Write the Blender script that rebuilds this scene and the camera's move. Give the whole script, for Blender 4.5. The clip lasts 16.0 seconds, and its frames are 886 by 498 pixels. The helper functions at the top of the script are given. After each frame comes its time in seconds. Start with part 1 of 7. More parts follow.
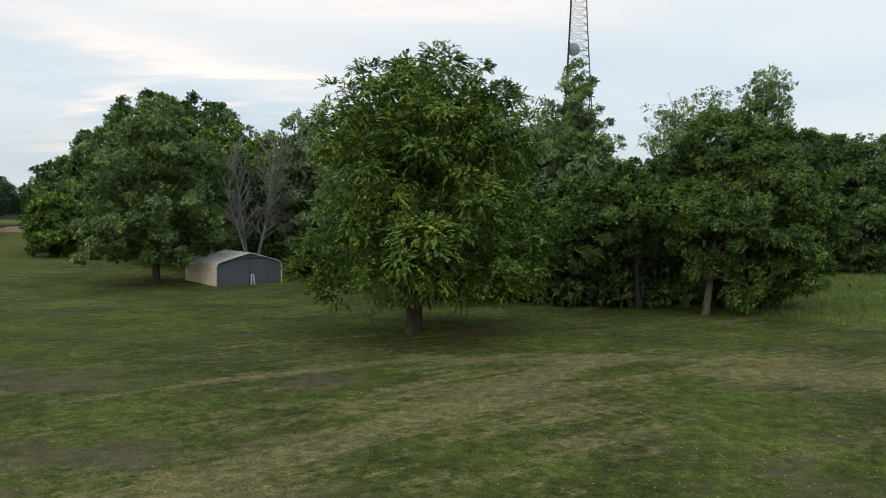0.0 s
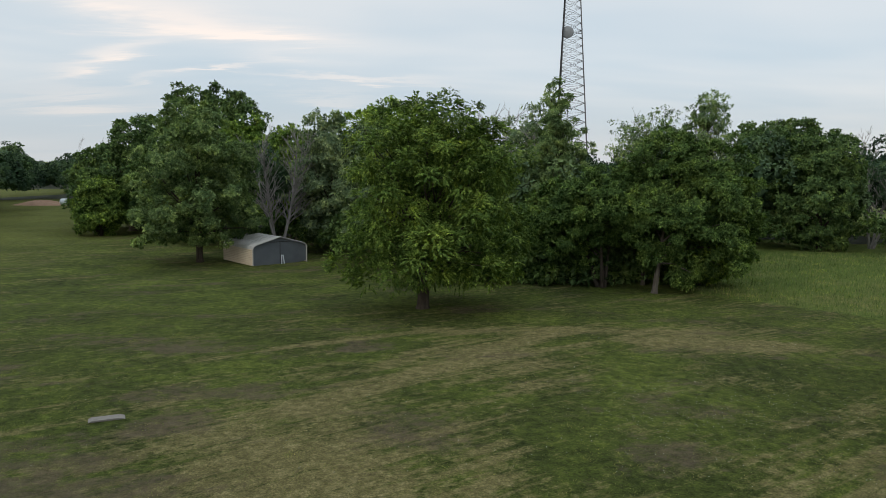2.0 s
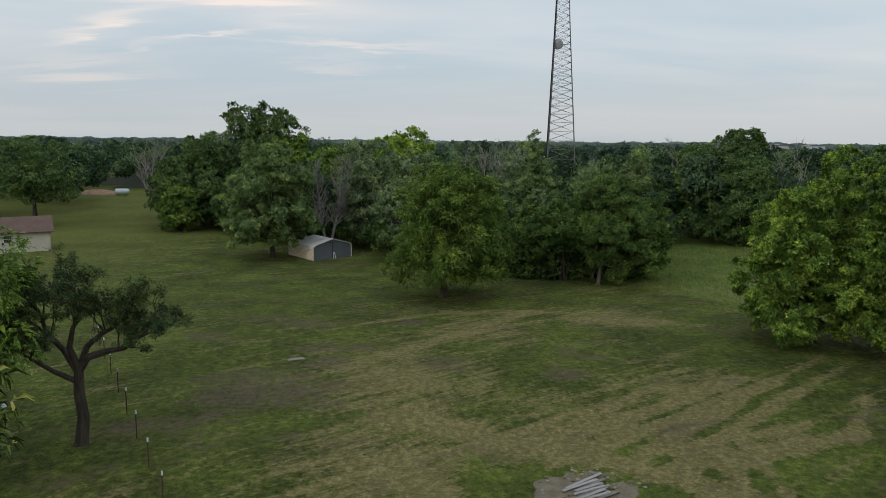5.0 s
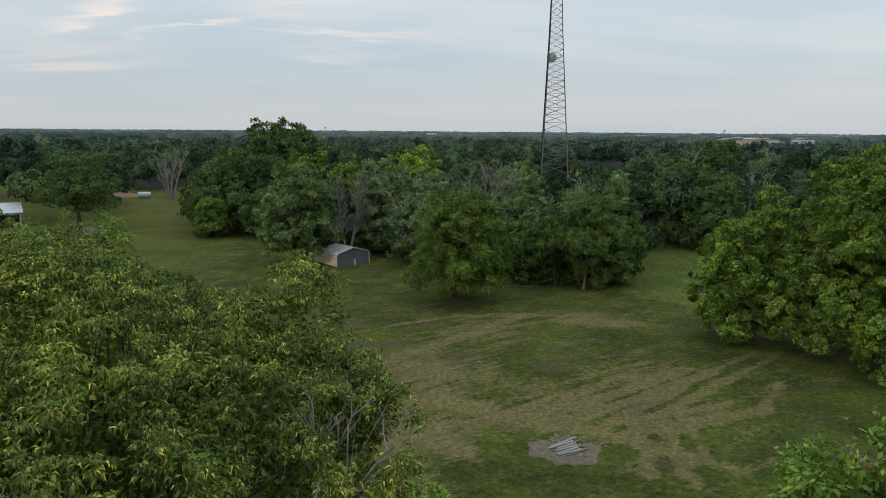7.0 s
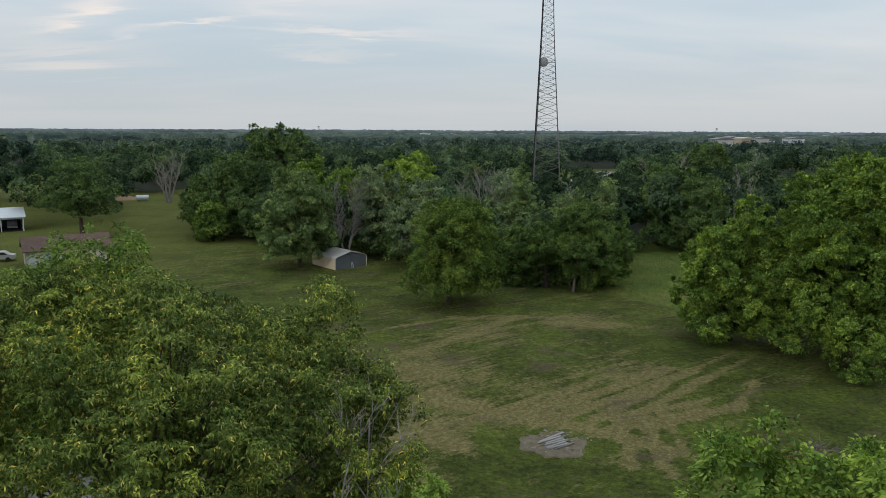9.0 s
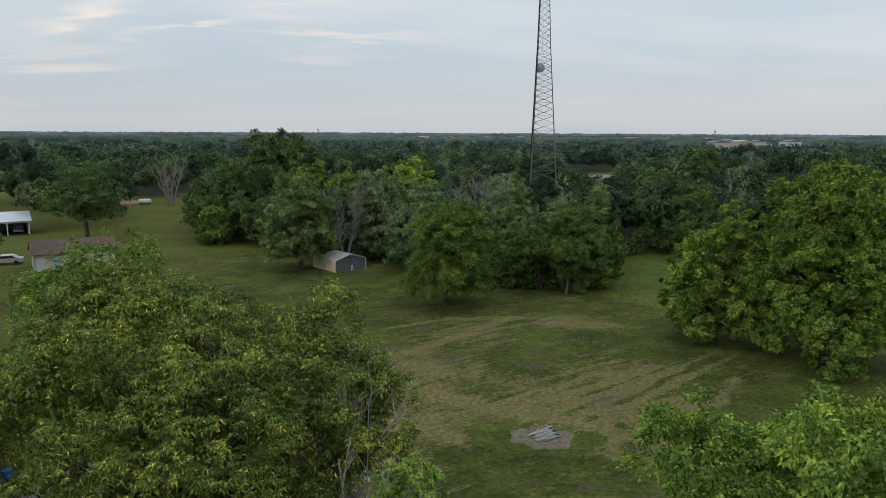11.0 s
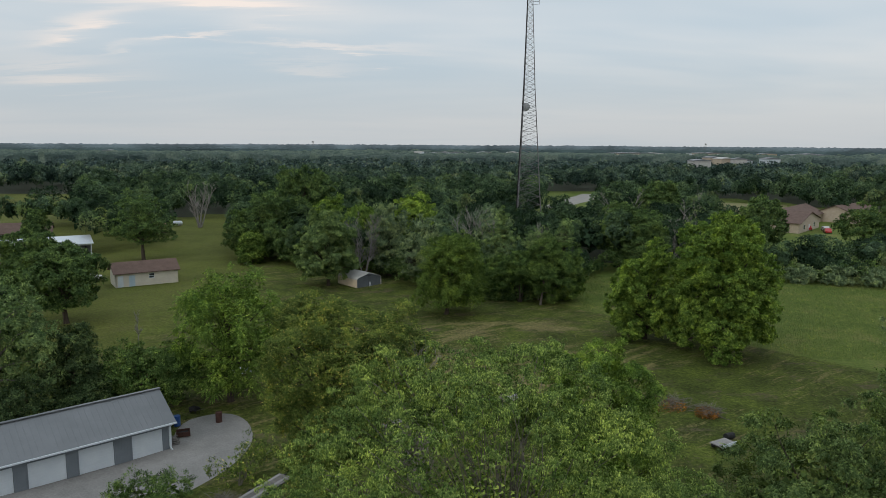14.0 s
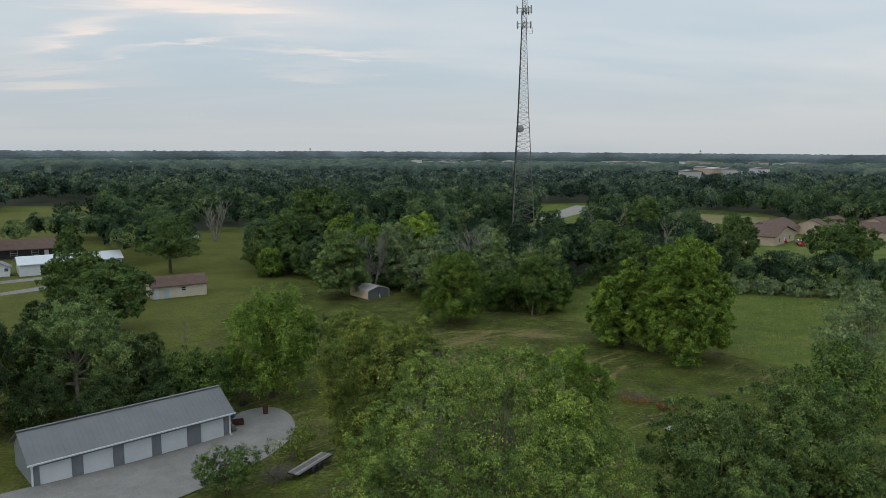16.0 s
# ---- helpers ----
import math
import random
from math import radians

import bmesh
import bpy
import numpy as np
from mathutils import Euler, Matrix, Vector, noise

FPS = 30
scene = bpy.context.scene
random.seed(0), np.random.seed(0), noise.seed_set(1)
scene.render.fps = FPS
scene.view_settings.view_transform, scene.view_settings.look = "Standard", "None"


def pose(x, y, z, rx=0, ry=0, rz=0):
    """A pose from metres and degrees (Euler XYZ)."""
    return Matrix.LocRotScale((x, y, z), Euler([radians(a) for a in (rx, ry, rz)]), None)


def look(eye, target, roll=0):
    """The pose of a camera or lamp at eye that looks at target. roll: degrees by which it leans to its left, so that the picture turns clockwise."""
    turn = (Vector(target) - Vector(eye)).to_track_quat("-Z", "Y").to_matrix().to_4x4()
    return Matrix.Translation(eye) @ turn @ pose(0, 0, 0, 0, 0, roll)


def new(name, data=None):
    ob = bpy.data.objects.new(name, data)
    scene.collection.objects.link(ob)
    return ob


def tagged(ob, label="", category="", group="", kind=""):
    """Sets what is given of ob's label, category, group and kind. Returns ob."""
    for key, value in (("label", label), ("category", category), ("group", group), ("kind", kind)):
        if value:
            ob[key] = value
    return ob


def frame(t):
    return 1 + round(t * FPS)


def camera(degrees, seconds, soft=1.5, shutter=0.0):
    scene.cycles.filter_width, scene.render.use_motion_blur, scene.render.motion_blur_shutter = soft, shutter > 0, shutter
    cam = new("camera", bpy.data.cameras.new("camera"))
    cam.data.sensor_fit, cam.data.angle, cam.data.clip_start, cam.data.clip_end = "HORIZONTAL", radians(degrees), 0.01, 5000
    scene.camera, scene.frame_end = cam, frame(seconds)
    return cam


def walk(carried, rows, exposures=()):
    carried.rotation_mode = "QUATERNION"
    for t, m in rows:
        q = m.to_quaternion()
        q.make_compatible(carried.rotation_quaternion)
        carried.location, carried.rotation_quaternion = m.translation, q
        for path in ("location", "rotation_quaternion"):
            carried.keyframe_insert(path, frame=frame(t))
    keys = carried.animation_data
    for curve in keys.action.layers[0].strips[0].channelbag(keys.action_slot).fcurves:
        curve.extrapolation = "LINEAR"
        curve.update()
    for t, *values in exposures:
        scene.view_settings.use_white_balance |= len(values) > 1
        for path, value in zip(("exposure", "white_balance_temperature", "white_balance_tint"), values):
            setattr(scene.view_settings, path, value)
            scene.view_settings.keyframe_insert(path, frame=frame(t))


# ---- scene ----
cam = camera(62.9, 16.0, soft=0.45)
METRES, EYE, TILT, LEAN, TURN = 93.5, 5.35, -3.05, -0.6, 0.0
ROWS = [
    (0.0, 0.0, 0.0, 0.0, 0.0, 0.0, -0.0),
    (0.5, 0.0001, -0.0221, 0.0045, 0.1, -0.82, -0.02),
    (1.0, -0.0003, -0.0465, 0.0094, 0.07, -1.57, 0.0),
    (1.5, -0.0007, -0.0733, 0.0146, 0.08, -2.24, 0.02),
    (2.0, -0.001, -0.1027, 0.0204, 0.05, -2.91, 0.07),
    (2.5, -0.0011, -0.1348, 0.027, 0.1, -3.44, 0.08),
    (3.0, -0.0016, -0.1693, 0.0343, 0.08, -3.97, 0.1),
    (3.5, -0.0021, -0.207, 0.0419, 0.12, -4.36, 0.09),
    (4.0, -0.0041, -0.2487, 0.0507, 0.23, -4.77, 0.11),
    (6.5, -0.0239, -0.4637, 0.1043, -0.01, -6.04, 0.13),
    (7.0, -0.0269, -0.4792, 0.1116, -0.13, -6.24, 0.19),
    (7.5, -0.0289, -0.4897, 0.1164, -0.3, -6.32, 0.24),
    (8.0, -0.0295, -0.4985, 0.1194, -0.47, -6.32, 0.27),
    (8.5, -0.0293, -0.5067, 0.1213, -0.57, -6.36, 0.31),
    (9.0, -0.029, -0.5136, 0.1228, -0.65, -6.35, 0.34),
    (11.5, -0.0261, -0.5658, 0.1295, -0.71, -6.01, 0.37),
    (12.0, -0.0266, -0.6012, 0.1339, -0.68, -5.82, 0.33),
    (12.5, -0.031, -0.6482, 0.1408, -0.8, -5.62, 0.31),
    (13.0, -0.0369, -0.7041, 0.1505, -1.02, -5.47, 0.31),
    (13.5, -0.0411, -0.7607, 0.1623, -1.15, -5.41, 0.33),
    (14.0, -0.0429, -0.8134, 0.1736, -1.21, -5.29, 0.34),
    (14.5, -0.0463, -0.8602, 0.1835, -1.24, -5.15, 0.33),
    (15.0, -0.0506, -0.9024, 0.1932, -1.34, -5.04, 0.36),
    (15.5, -0.0543, -0.9401, 0.2015, -1.39, -4.94, 0.36),
    (16.0, -0.0577, -0.9734, 0.209, -1.48, -4.82, 0.38),
]
walk(cam, [(t, pose(0, 0, EYE, TILT, LEAN, TURN) @ pose(METRES * x, METRES * y, METRES * z, 90 + pitch, roll, yaw)) for t, x, y, z, yaw, pitch, roll in ROWS],
     exposures=[(0.0, 0.20), (1.5, 0.10), (3.3, -0.10), (4.4, -0.11), (7.0, -0.06), (12.0, -0.06), (13.5, -0.10), (16.0, -0.12)])

# ---- sky and sun: a veiled evening sky, thin cloud streaks ----
SUN_ELEV, SUN_AZ = 26.0, -138.0   # degrees; the azimuth runs clockwise from +y


BANDS = [(-24.3, 7.4, 3.2, 0.55, 0.36, 1.2), (-18.8, 6.9, 3.9, 0.26, 0.28, 0.95), (-13.5, 9.9, 4.0, 0.6, -0.03, 0.9), (-24, 11.2, 13, 1.3, -0.10, 1.0), (-7, 6.8, 6, 0.45, -0.06, 0.8),
         (-26, 4.7, 5, 0.7, 0.0, 0.6), (-9, 5.6, 4, 0.5, 0.0, 0.35), (-22, 16.5, 16, 2.2, 0.0, 0.7), (3, 16, 12, 2.5, 0.0, 0.6)]


def math_node(nt, op, a, b=0.0, clamp=False):
    m = nt.nodes.new("ShaderNodeMath")
    m.operation, m.use_clamp = op, clamp
    for i, v in enumerate((a, b)):
        if isinstance(v, (int, float)):
            m.inputs[i].default_value = v
        else:
            nt.links.new(v, m.inputs[i])
    return m.outputs[0]


def make_world():
    w = bpy.data.worlds.new("evening_sky")
    scene.world = w
    w.use_nodes = True
    nt = w.node_tree
    nt.nodes.clear()
    n, l = nt.nodes.new, nt.links.new
    out, bg = n("ShaderNodeOutputWorld"), n("ShaderNodeBackground")
    sky = n("ShaderNodeTexSky")
    sky.sky_type = "NISHITA"
    sky.sun_disc = False
    sky.sun_elevation, sky.sun_rotation = radians(SUN_ELEV), radians(SUN_AZ)
    sky.air_density, sky.dust_density, sky.ozone_density = 1.0, 2.5, 1.2
    dim = n("ShaderNodeVectorMath"); dim.operation = "SCALE"; dim.inputs["Scale"].default_value = 0.10
    l(sky.outputs["Color"], dim.inputs[0])
    tc = n("ShaderNodeTexCoord")
    sep = n("ShaderNodeSeparateXYZ")
    l(tc.outputs["Generated"], sep.inputs[0])
    # the cloud sheet lies flat above: divide by the height of the ray
    zc = n("ShaderNodeMath"); zc.operation = "MAXIMUM"; zc.inputs[1].default_value = 0.0
    l(sep.outputs["Z"], zc.inputs[0])
    za = n("ShaderNodeMath"); za.operation = "ADD"; za.inputs[1].default_value = 0.10
    l(zc.outputs[0], za.inputs[0])
    px, py = n("ShaderNodeMath"), n("ShaderNodeMath")
    px.operation = py.operation = "DIVIDE"
    l(sep.outputs["X"], px.inputs[0]); l(za.outputs[0], px.inputs[1])
    l(sep.outputs["Y"], py.inputs[0]); l(za.outputs[0], py.inputs[1])
    com = n("ShaderNodeCombineXYZ")
    l(px.outputs[0], com.inputs[0]); l(py.outputs[0], com.inputs[1])

    def cloud(loc, rot, scale, detail, lo, hi, rough=0.55):
        mp = n("ShaderNodeMapping")
        mp.inputs["Location"].default_value = loc
        mp.inputs["Rotation"].default_value = (0, 0, radians(rot))
        mp.inputs["Scale"].default_value = scale
        l(com.outputs[0], mp.inputs[0])
        nz = n("ShaderNodeTexNoise")
        nz.inputs["Scale"].default_value, nz.inputs["Detail"].default_value, nz.inputs["Roughness"].default_value = 1.0, detail, rough
        nz.inputs["Distortion"].default_value = 0.35
        l(mp.outputs[0], nz.inputs["Vector"])
        rp = n("ShaderNodeMapRange"); rp.interpolation_type = "SMOOTHSTEP"
        rp.inputs["From Min"].default_value, rp.inputs["From Max"].default_value = lo, hi
        l(nz.outputs["Fac"], rp.inputs["Value"])
        return rp.outputs["Result"]

    veil = cloud((3.1, 1.7, 0), 10, (0.22, 0.36, 1), 4.0, 0.30, 0.66)
    wisp = cloud((1.3, 4.2, 0), 8, (0.55, 1.6, 1), 6.0, 0.35, 0.75, 0.65)
    base = n("ShaderNodeMix"); base.data_type = "RGBA"
    base.inputs["A"].default_value = (0.56, 0.675, 0.765, 1)
    base.inputs["B"].default_value = (0.83, 0.845, 0.855, 1)
    l(veil, base.inputs["Factor"])
    # thin bands of cloud: bearing, height, half length, half thickness (degrees), tilt, strength
    ang = n("ShaderNodeMath"); ang.operation = "ARCTAN2"
    l(sep.outputs["X"], ang.inputs[0]); l(sep.outputs["Y"], ang.inputs[1])
    lift = n("ShaderNodeMath"); lift.operation = "ARCSINE"
    l(sep.outputs["Z"], lift.inputs[0])
    wav = n("ShaderNodeMath"); wav.operation = "MULTIPLY_ADD"; wav.inputs[1].default_value = 0.035; wav.inputs[2].default_value = -0.0175
    l(wisp, wav.inputs[0])
    total = None
    for bear, high, hl, ht, tilt, k in BANDS:
        a0 = math_node(nt, "SUBTRACT", ang.outputs[0], radians(bear))
        e0 = math_node(nt, "SUBTRACT", math_node(nt, "ADD", lift.outputs[0], wav.outputs[0]), radians(high))
        e0 = math_node(nt, "SUBTRACT", e0, math_node(nt, "MULTIPLY", a0, tilt))
        q = math_node(nt, "ADD", math_node(nt, "POWER", math_node(nt, "ABSOLUTE", math_node(nt, "DIVIDE", a0, radians(hl))), 2.0),
                      math_node(nt, "POWER", math_node(nt, "ABSOLUTE", math_node(nt, "DIVIDE", e0, radians(ht))), 2.0))
        band = math_node(nt, "MULTIPLY", math_node(nt, "EXPONENT", math_node(nt, "MULTIPLY", q, -1.0)), k)
        total = band if total is None else math_node(nt, "ADD", total, band)
    soft = math_node(nt, "MULTIPLY", total, math_node(nt, "ADD", math_node(nt, "MULTIPLY", wisp, 0.9), 0.4), True)
    hi = n("ShaderNodeMix"); hi.data_type = "RGBA"
    hi.inputs["B"].default_value = (1.07, 0.95, 0.87, 1)
    l(soft, hi.inputs["Factor"])
    l(base.outputs["Result"], hi.inputs["A"])
    # greyer towards the horizon
    hz = n("ShaderNodeMapRange"); hz.interpolation_type = "SMOOTHSTEP"
    hz.inputs["From Min"].default_value, hz.inputs["From Max"].default_value = 0.0, 0.16
    hz.inputs["To Min"].default_value, hz.inputs["To Max"].default_value = 0.75, 0.0
    l(sep.outputs["Z"], hz.inputs["Value"])
    low = n("ShaderNodeMix"); low.data_type = "RGBA"
    low.inputs["B"].default_value = (0.60, 0.635, 0.66, 1)
    l(hz.outputs["Result"], low.inputs["Factor"]); l(hi.outputs["Result"], low.inputs["A"])
    mixs = n("ShaderNodeMix"); mixs.data_type = "RGBA"
    mixs.inputs["Factor"].default_value = 0.90
    l(dim.outputs[0], mixs.inputs["A"]); l(low.outputs["Result"], mixs.inputs["B"])
    l(mixs.outputs["Result"], bg.inputs["Color"])
    # a thin overcast is brightest overhead
    zen = n("ShaderNodeMapRange"); zen.interpolation_type = "SMOOTHSTEP"
    zen.inputs["From Min"].default_value, zen.inputs["From Max"].default_value = 0.28, 0.95
    zen.inputs["To Min"].default_value, zen.inputs["To Max"].default_value = 1.0, 1.65
    l(sep.outputs["Z"], zen.inputs["Value"])
    l(zen.outputs["Result"], bg.inputs["Strength"])
    l(bg.outputs[0], out.inputs[0])


make_world()
sun = new("sun", bpy.data.lights.new("sun", "SUN"))
sun.data.energy, sun.data.angle, sun.data.color = 0.62, radians(24), (1.0, 0.92, 0.80)
az, el = radians(SUN_AZ), radians(SUN_ELEV)
sun.matrix_world = look((0, 0, 60), Vector((0, 0, 60)) - Vector((math.sin(az) * math.cos(el), math.cos(az) * math.cos(el), math.sin(el))))

# ---- materials ----


def material(name, rough=0.8, spec=0.3, metal=0.0):
    m = bpy.data.materials.new(name)
    m.use_nodes = True
    b = m.node_tree.nodes["Principled BSDF"]
    b.inputs["Roughness"].default_value, b.inputs["Specular IOR Level"].default_value, b.inputs["Metallic"].default_value = rough, spec, metal
    return m, m.node_tree, b


def noise_node(nt, scale, detail=4.0, rough=0.55, coord="Object", stretch=(1, 1, 1), rot=0.0, distortion=0.0):
    tc = nt.nodes.new("ShaderNodeTexCoord")
    turned = nt.nodes.new("ShaderNodeMapping")
    turned.inputs["Rotation"].default_value = (0, 0, radians(-rot))
    nt.links.new(tc.outputs[coord], turned.inputs[0])
    mp = nt.nodes.new("ShaderNodeMapping")
    mp.inputs["Scale"].default_value = stretch
    nt.links.new(turned.outputs[0], mp.inputs[0])
    nz = nt.nodes.new("ShaderNodeTexNoise")
    nz.inputs["Scale"].default_value, nz.inputs["Detail"].default_value, nz.inputs["Roughness"].default_value = scale, detail, rough
    nz.inputs["Distortion"].default_value = distortion
    nt.links.new(mp.outputs[0], nz.inputs["Vector"])
    return nz.outputs["Fac"]


def ramp(nt, fac, stops):
    r = nt.nodes.new("ShaderNodeValToRGB")
    e = r.color_ramp.elements
    while len(e) < len(stops):
        e.new(0.5)
    for el_, (p, c) in zip(e, stops):
        el_.position, el_.color = p, (*c, 1)
    nt.links.new(fac, r.inputs[0])
    return r.outputs[0]


def mix(nt, fac, a, b, blend="MIX"):
    m = nt.nodes.new("ShaderNodeMix")
    m.data_type, m.blend_type = "RGBA", blend
    for sock, v in (("Factor", fac), ("A", a), ("B", b)):
        if isinstance(v, (tuple, list)):
            m.inputs[sock].default_value = (*v, 1)
        elif isinstance(v, (int, float)):
            m.inputs[sock].default_value = v
        else:
            nt.links.new(v, m.inputs[sock])
    return m.outputs["Result"]


def bump(nt, b, height, strength, dist):
    k = nt.nodes.new("ShaderNodeBump")
    k.inputs["Strength"].default_value, k.inputs["Distance"].default_value = strength, dist
    nt.links.new(height, k.inputs["Height"])
    nt.links.new(k.outputs[0], b.inputs["Normal"])


def plain(name, a, b_, scale=1.5, rough=0.7, metal=0.0, spec=0.3, grain=0.0, stretch=(1, 1, 1), fleck=0.35):
    """A surface of two close tones, stained at one scale and grained at a finer one."""
    m, nt, b = material(name, rough, spec, metal)
    c = ramp(nt, noise_node(nt, scale, 5, 0.6, stretch=stretch), [(0.3, a), (0.7, b_)])
    fine = noise_node(nt, scale * 14, 3, 0.6, stretch=stretch)
    c = mix(nt, fleck, c, ramp(nt, fine, [(0.25, tuple(v * 0.6 for v in a)), (0.75, tuple(min(1, v * 1.25) for v in b_))]))
    nt.links.new(c, b.inputs["Base Color"])
    if grain:
        bump(nt, b, fine, grain, 0.02)
    return m


def leaf_material(name, dark, midtone, light, accent=None, accent_from=0.97, glow=0.13, patch=0.35, cell=0.0, even=0.15):
    """Leaves: each leaf has its own tone, clumps drift between two greens, light passes through the blade."""
    m, nt, b = material(name, 0.65, 0.05)
    geo = nt.nodes.new("ShaderNodeNewGeometry")
    dark = tuple((1 - even) * a + even * b_ for a, b_ in zip(dark, midtone))
    light = tuple((1 - even) * a + even * b_ for a, b_ in zip(light, midtone))
    stops = [(0.0, dark), (0.45, midtone), (0.9, light)]
    if accent:
        stops += [(accent_from - 0.01, light), (accent_from, accent)]
    c = ramp(nt, geo.outputs["Random Per Island"], stops)
    big = noise_node(nt, patch, 3, 0.6)
    f = ramp(nt, big, [(0.32, (0.55, 0.62, 0.62)), (0.5, (0.95, 0.95, 0.95)), (0.7, (1.45, 1.32, 1.05))])
    c = mix(nt, 1.0, c, f, "MULTIPLY")
    c = mix(nt, 1.0, c, (1.10, 1.06, 1.40), "MULTIPLY")
    # young shoots are paler than the old leaves
    c = mix(nt, 1.0, c, ramp(nt, noise_node(nt, 4.0 * patch, 4, 0.65), [(0.34, (0.48, 0.54, 0.52)), (0.5, (0.95, 0.95, 0.95)), (0.66, (1.58, 1.50, 1.28))]), "MULTIPLY")
    if cell:
        # neighbouring trees are of different kinds; low values also paint shade on inner leaves
        at = nt.nodes.new("ShaderNodeAttribute")
        at.attribute_name = "kind"
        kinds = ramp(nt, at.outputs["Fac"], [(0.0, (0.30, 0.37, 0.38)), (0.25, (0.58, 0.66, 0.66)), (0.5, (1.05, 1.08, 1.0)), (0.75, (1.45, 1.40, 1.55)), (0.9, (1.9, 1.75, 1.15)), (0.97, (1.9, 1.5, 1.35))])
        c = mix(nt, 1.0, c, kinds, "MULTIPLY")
    nt.links.new(c, b.inputs["Base Color"])
    tr = nt.nodes.new("ShaderNodeBsdfTranslucent")
    nt.links.new(mix(nt, 1.0, c, (1.15, 1.35, 0.55), "MULTIPLY"), tr.inputs["Color"])
    ms = nt.nodes.new("ShaderNodeMixShader")
    ms.inputs[0].default_value = glow
    nt.links.new(b.outputs[0], ms.inputs[1]); nt.links.new(tr.outputs[0], ms.inputs[2])
    nt.links.new(ms.outputs[0], nt.nodes["Material Output"].inputs["Surface"])
    return m


def bark_material(name, a, b_):
    m, nt, b = material(name, 0.9, 0.15)
    f = noise_node(nt, 5.0, 5, 0.65, stretch=(1, 1, 0.18))
    nt.links.new(ramp(nt, f, [(0.3, a), (0.7, b_)]), b.inputs["Base Color"])
    bump(nt, b, f, 0.7, 0.05)
    return m


def segment(nt, X, Y, x0, y0, x1, y1):
    """The distance from a straight line between two places."""
    dx, dy = x1 - x0, y1 - y0
    n2 = dx * dx + dy * dy
    rx, ry = math_node(nt, "SUBTRACT", X, x0), math_node(nt, "SUBTRACT", Y, y0)
    t = math_node(nt, "ADD", math_node(nt, "MULTIPLY", rx, dx / n2), math_node(nt, "MULTIPLY", ry, dy / n2), True)
    ex = math_node(nt, "SUBTRACT", rx, math_node(nt, "MULTIPLY", t, dx))
    ey = math_node(nt, "SUBTRACT", ry, math_node(nt, "MULTIPLY", t, dy))
    return math_node(nt, "SQRT", math_node(nt, "ADD", math_node(nt, "MULTIPLY", ex, ex), math_node(nt, "MULTIPLY", ey, ey)))


def spot(nt, X, Y, x0, y0, r):
    """One at a place, falling to nothing at the radius."""
    dx, dy = math_node(nt, "SUBTRACT", X, x0), math_node(nt, "SUBTRACT", Y, y0)
    q = math_node(nt, "ADD", math_node(nt, "MULTIPLY", dx, dx), math_node(nt, "MULTIPLY", dy, dy))
    return math_node(nt, "SUBTRACT", 1.0, math_node(nt, "DIVIDE", q, r * r), True)


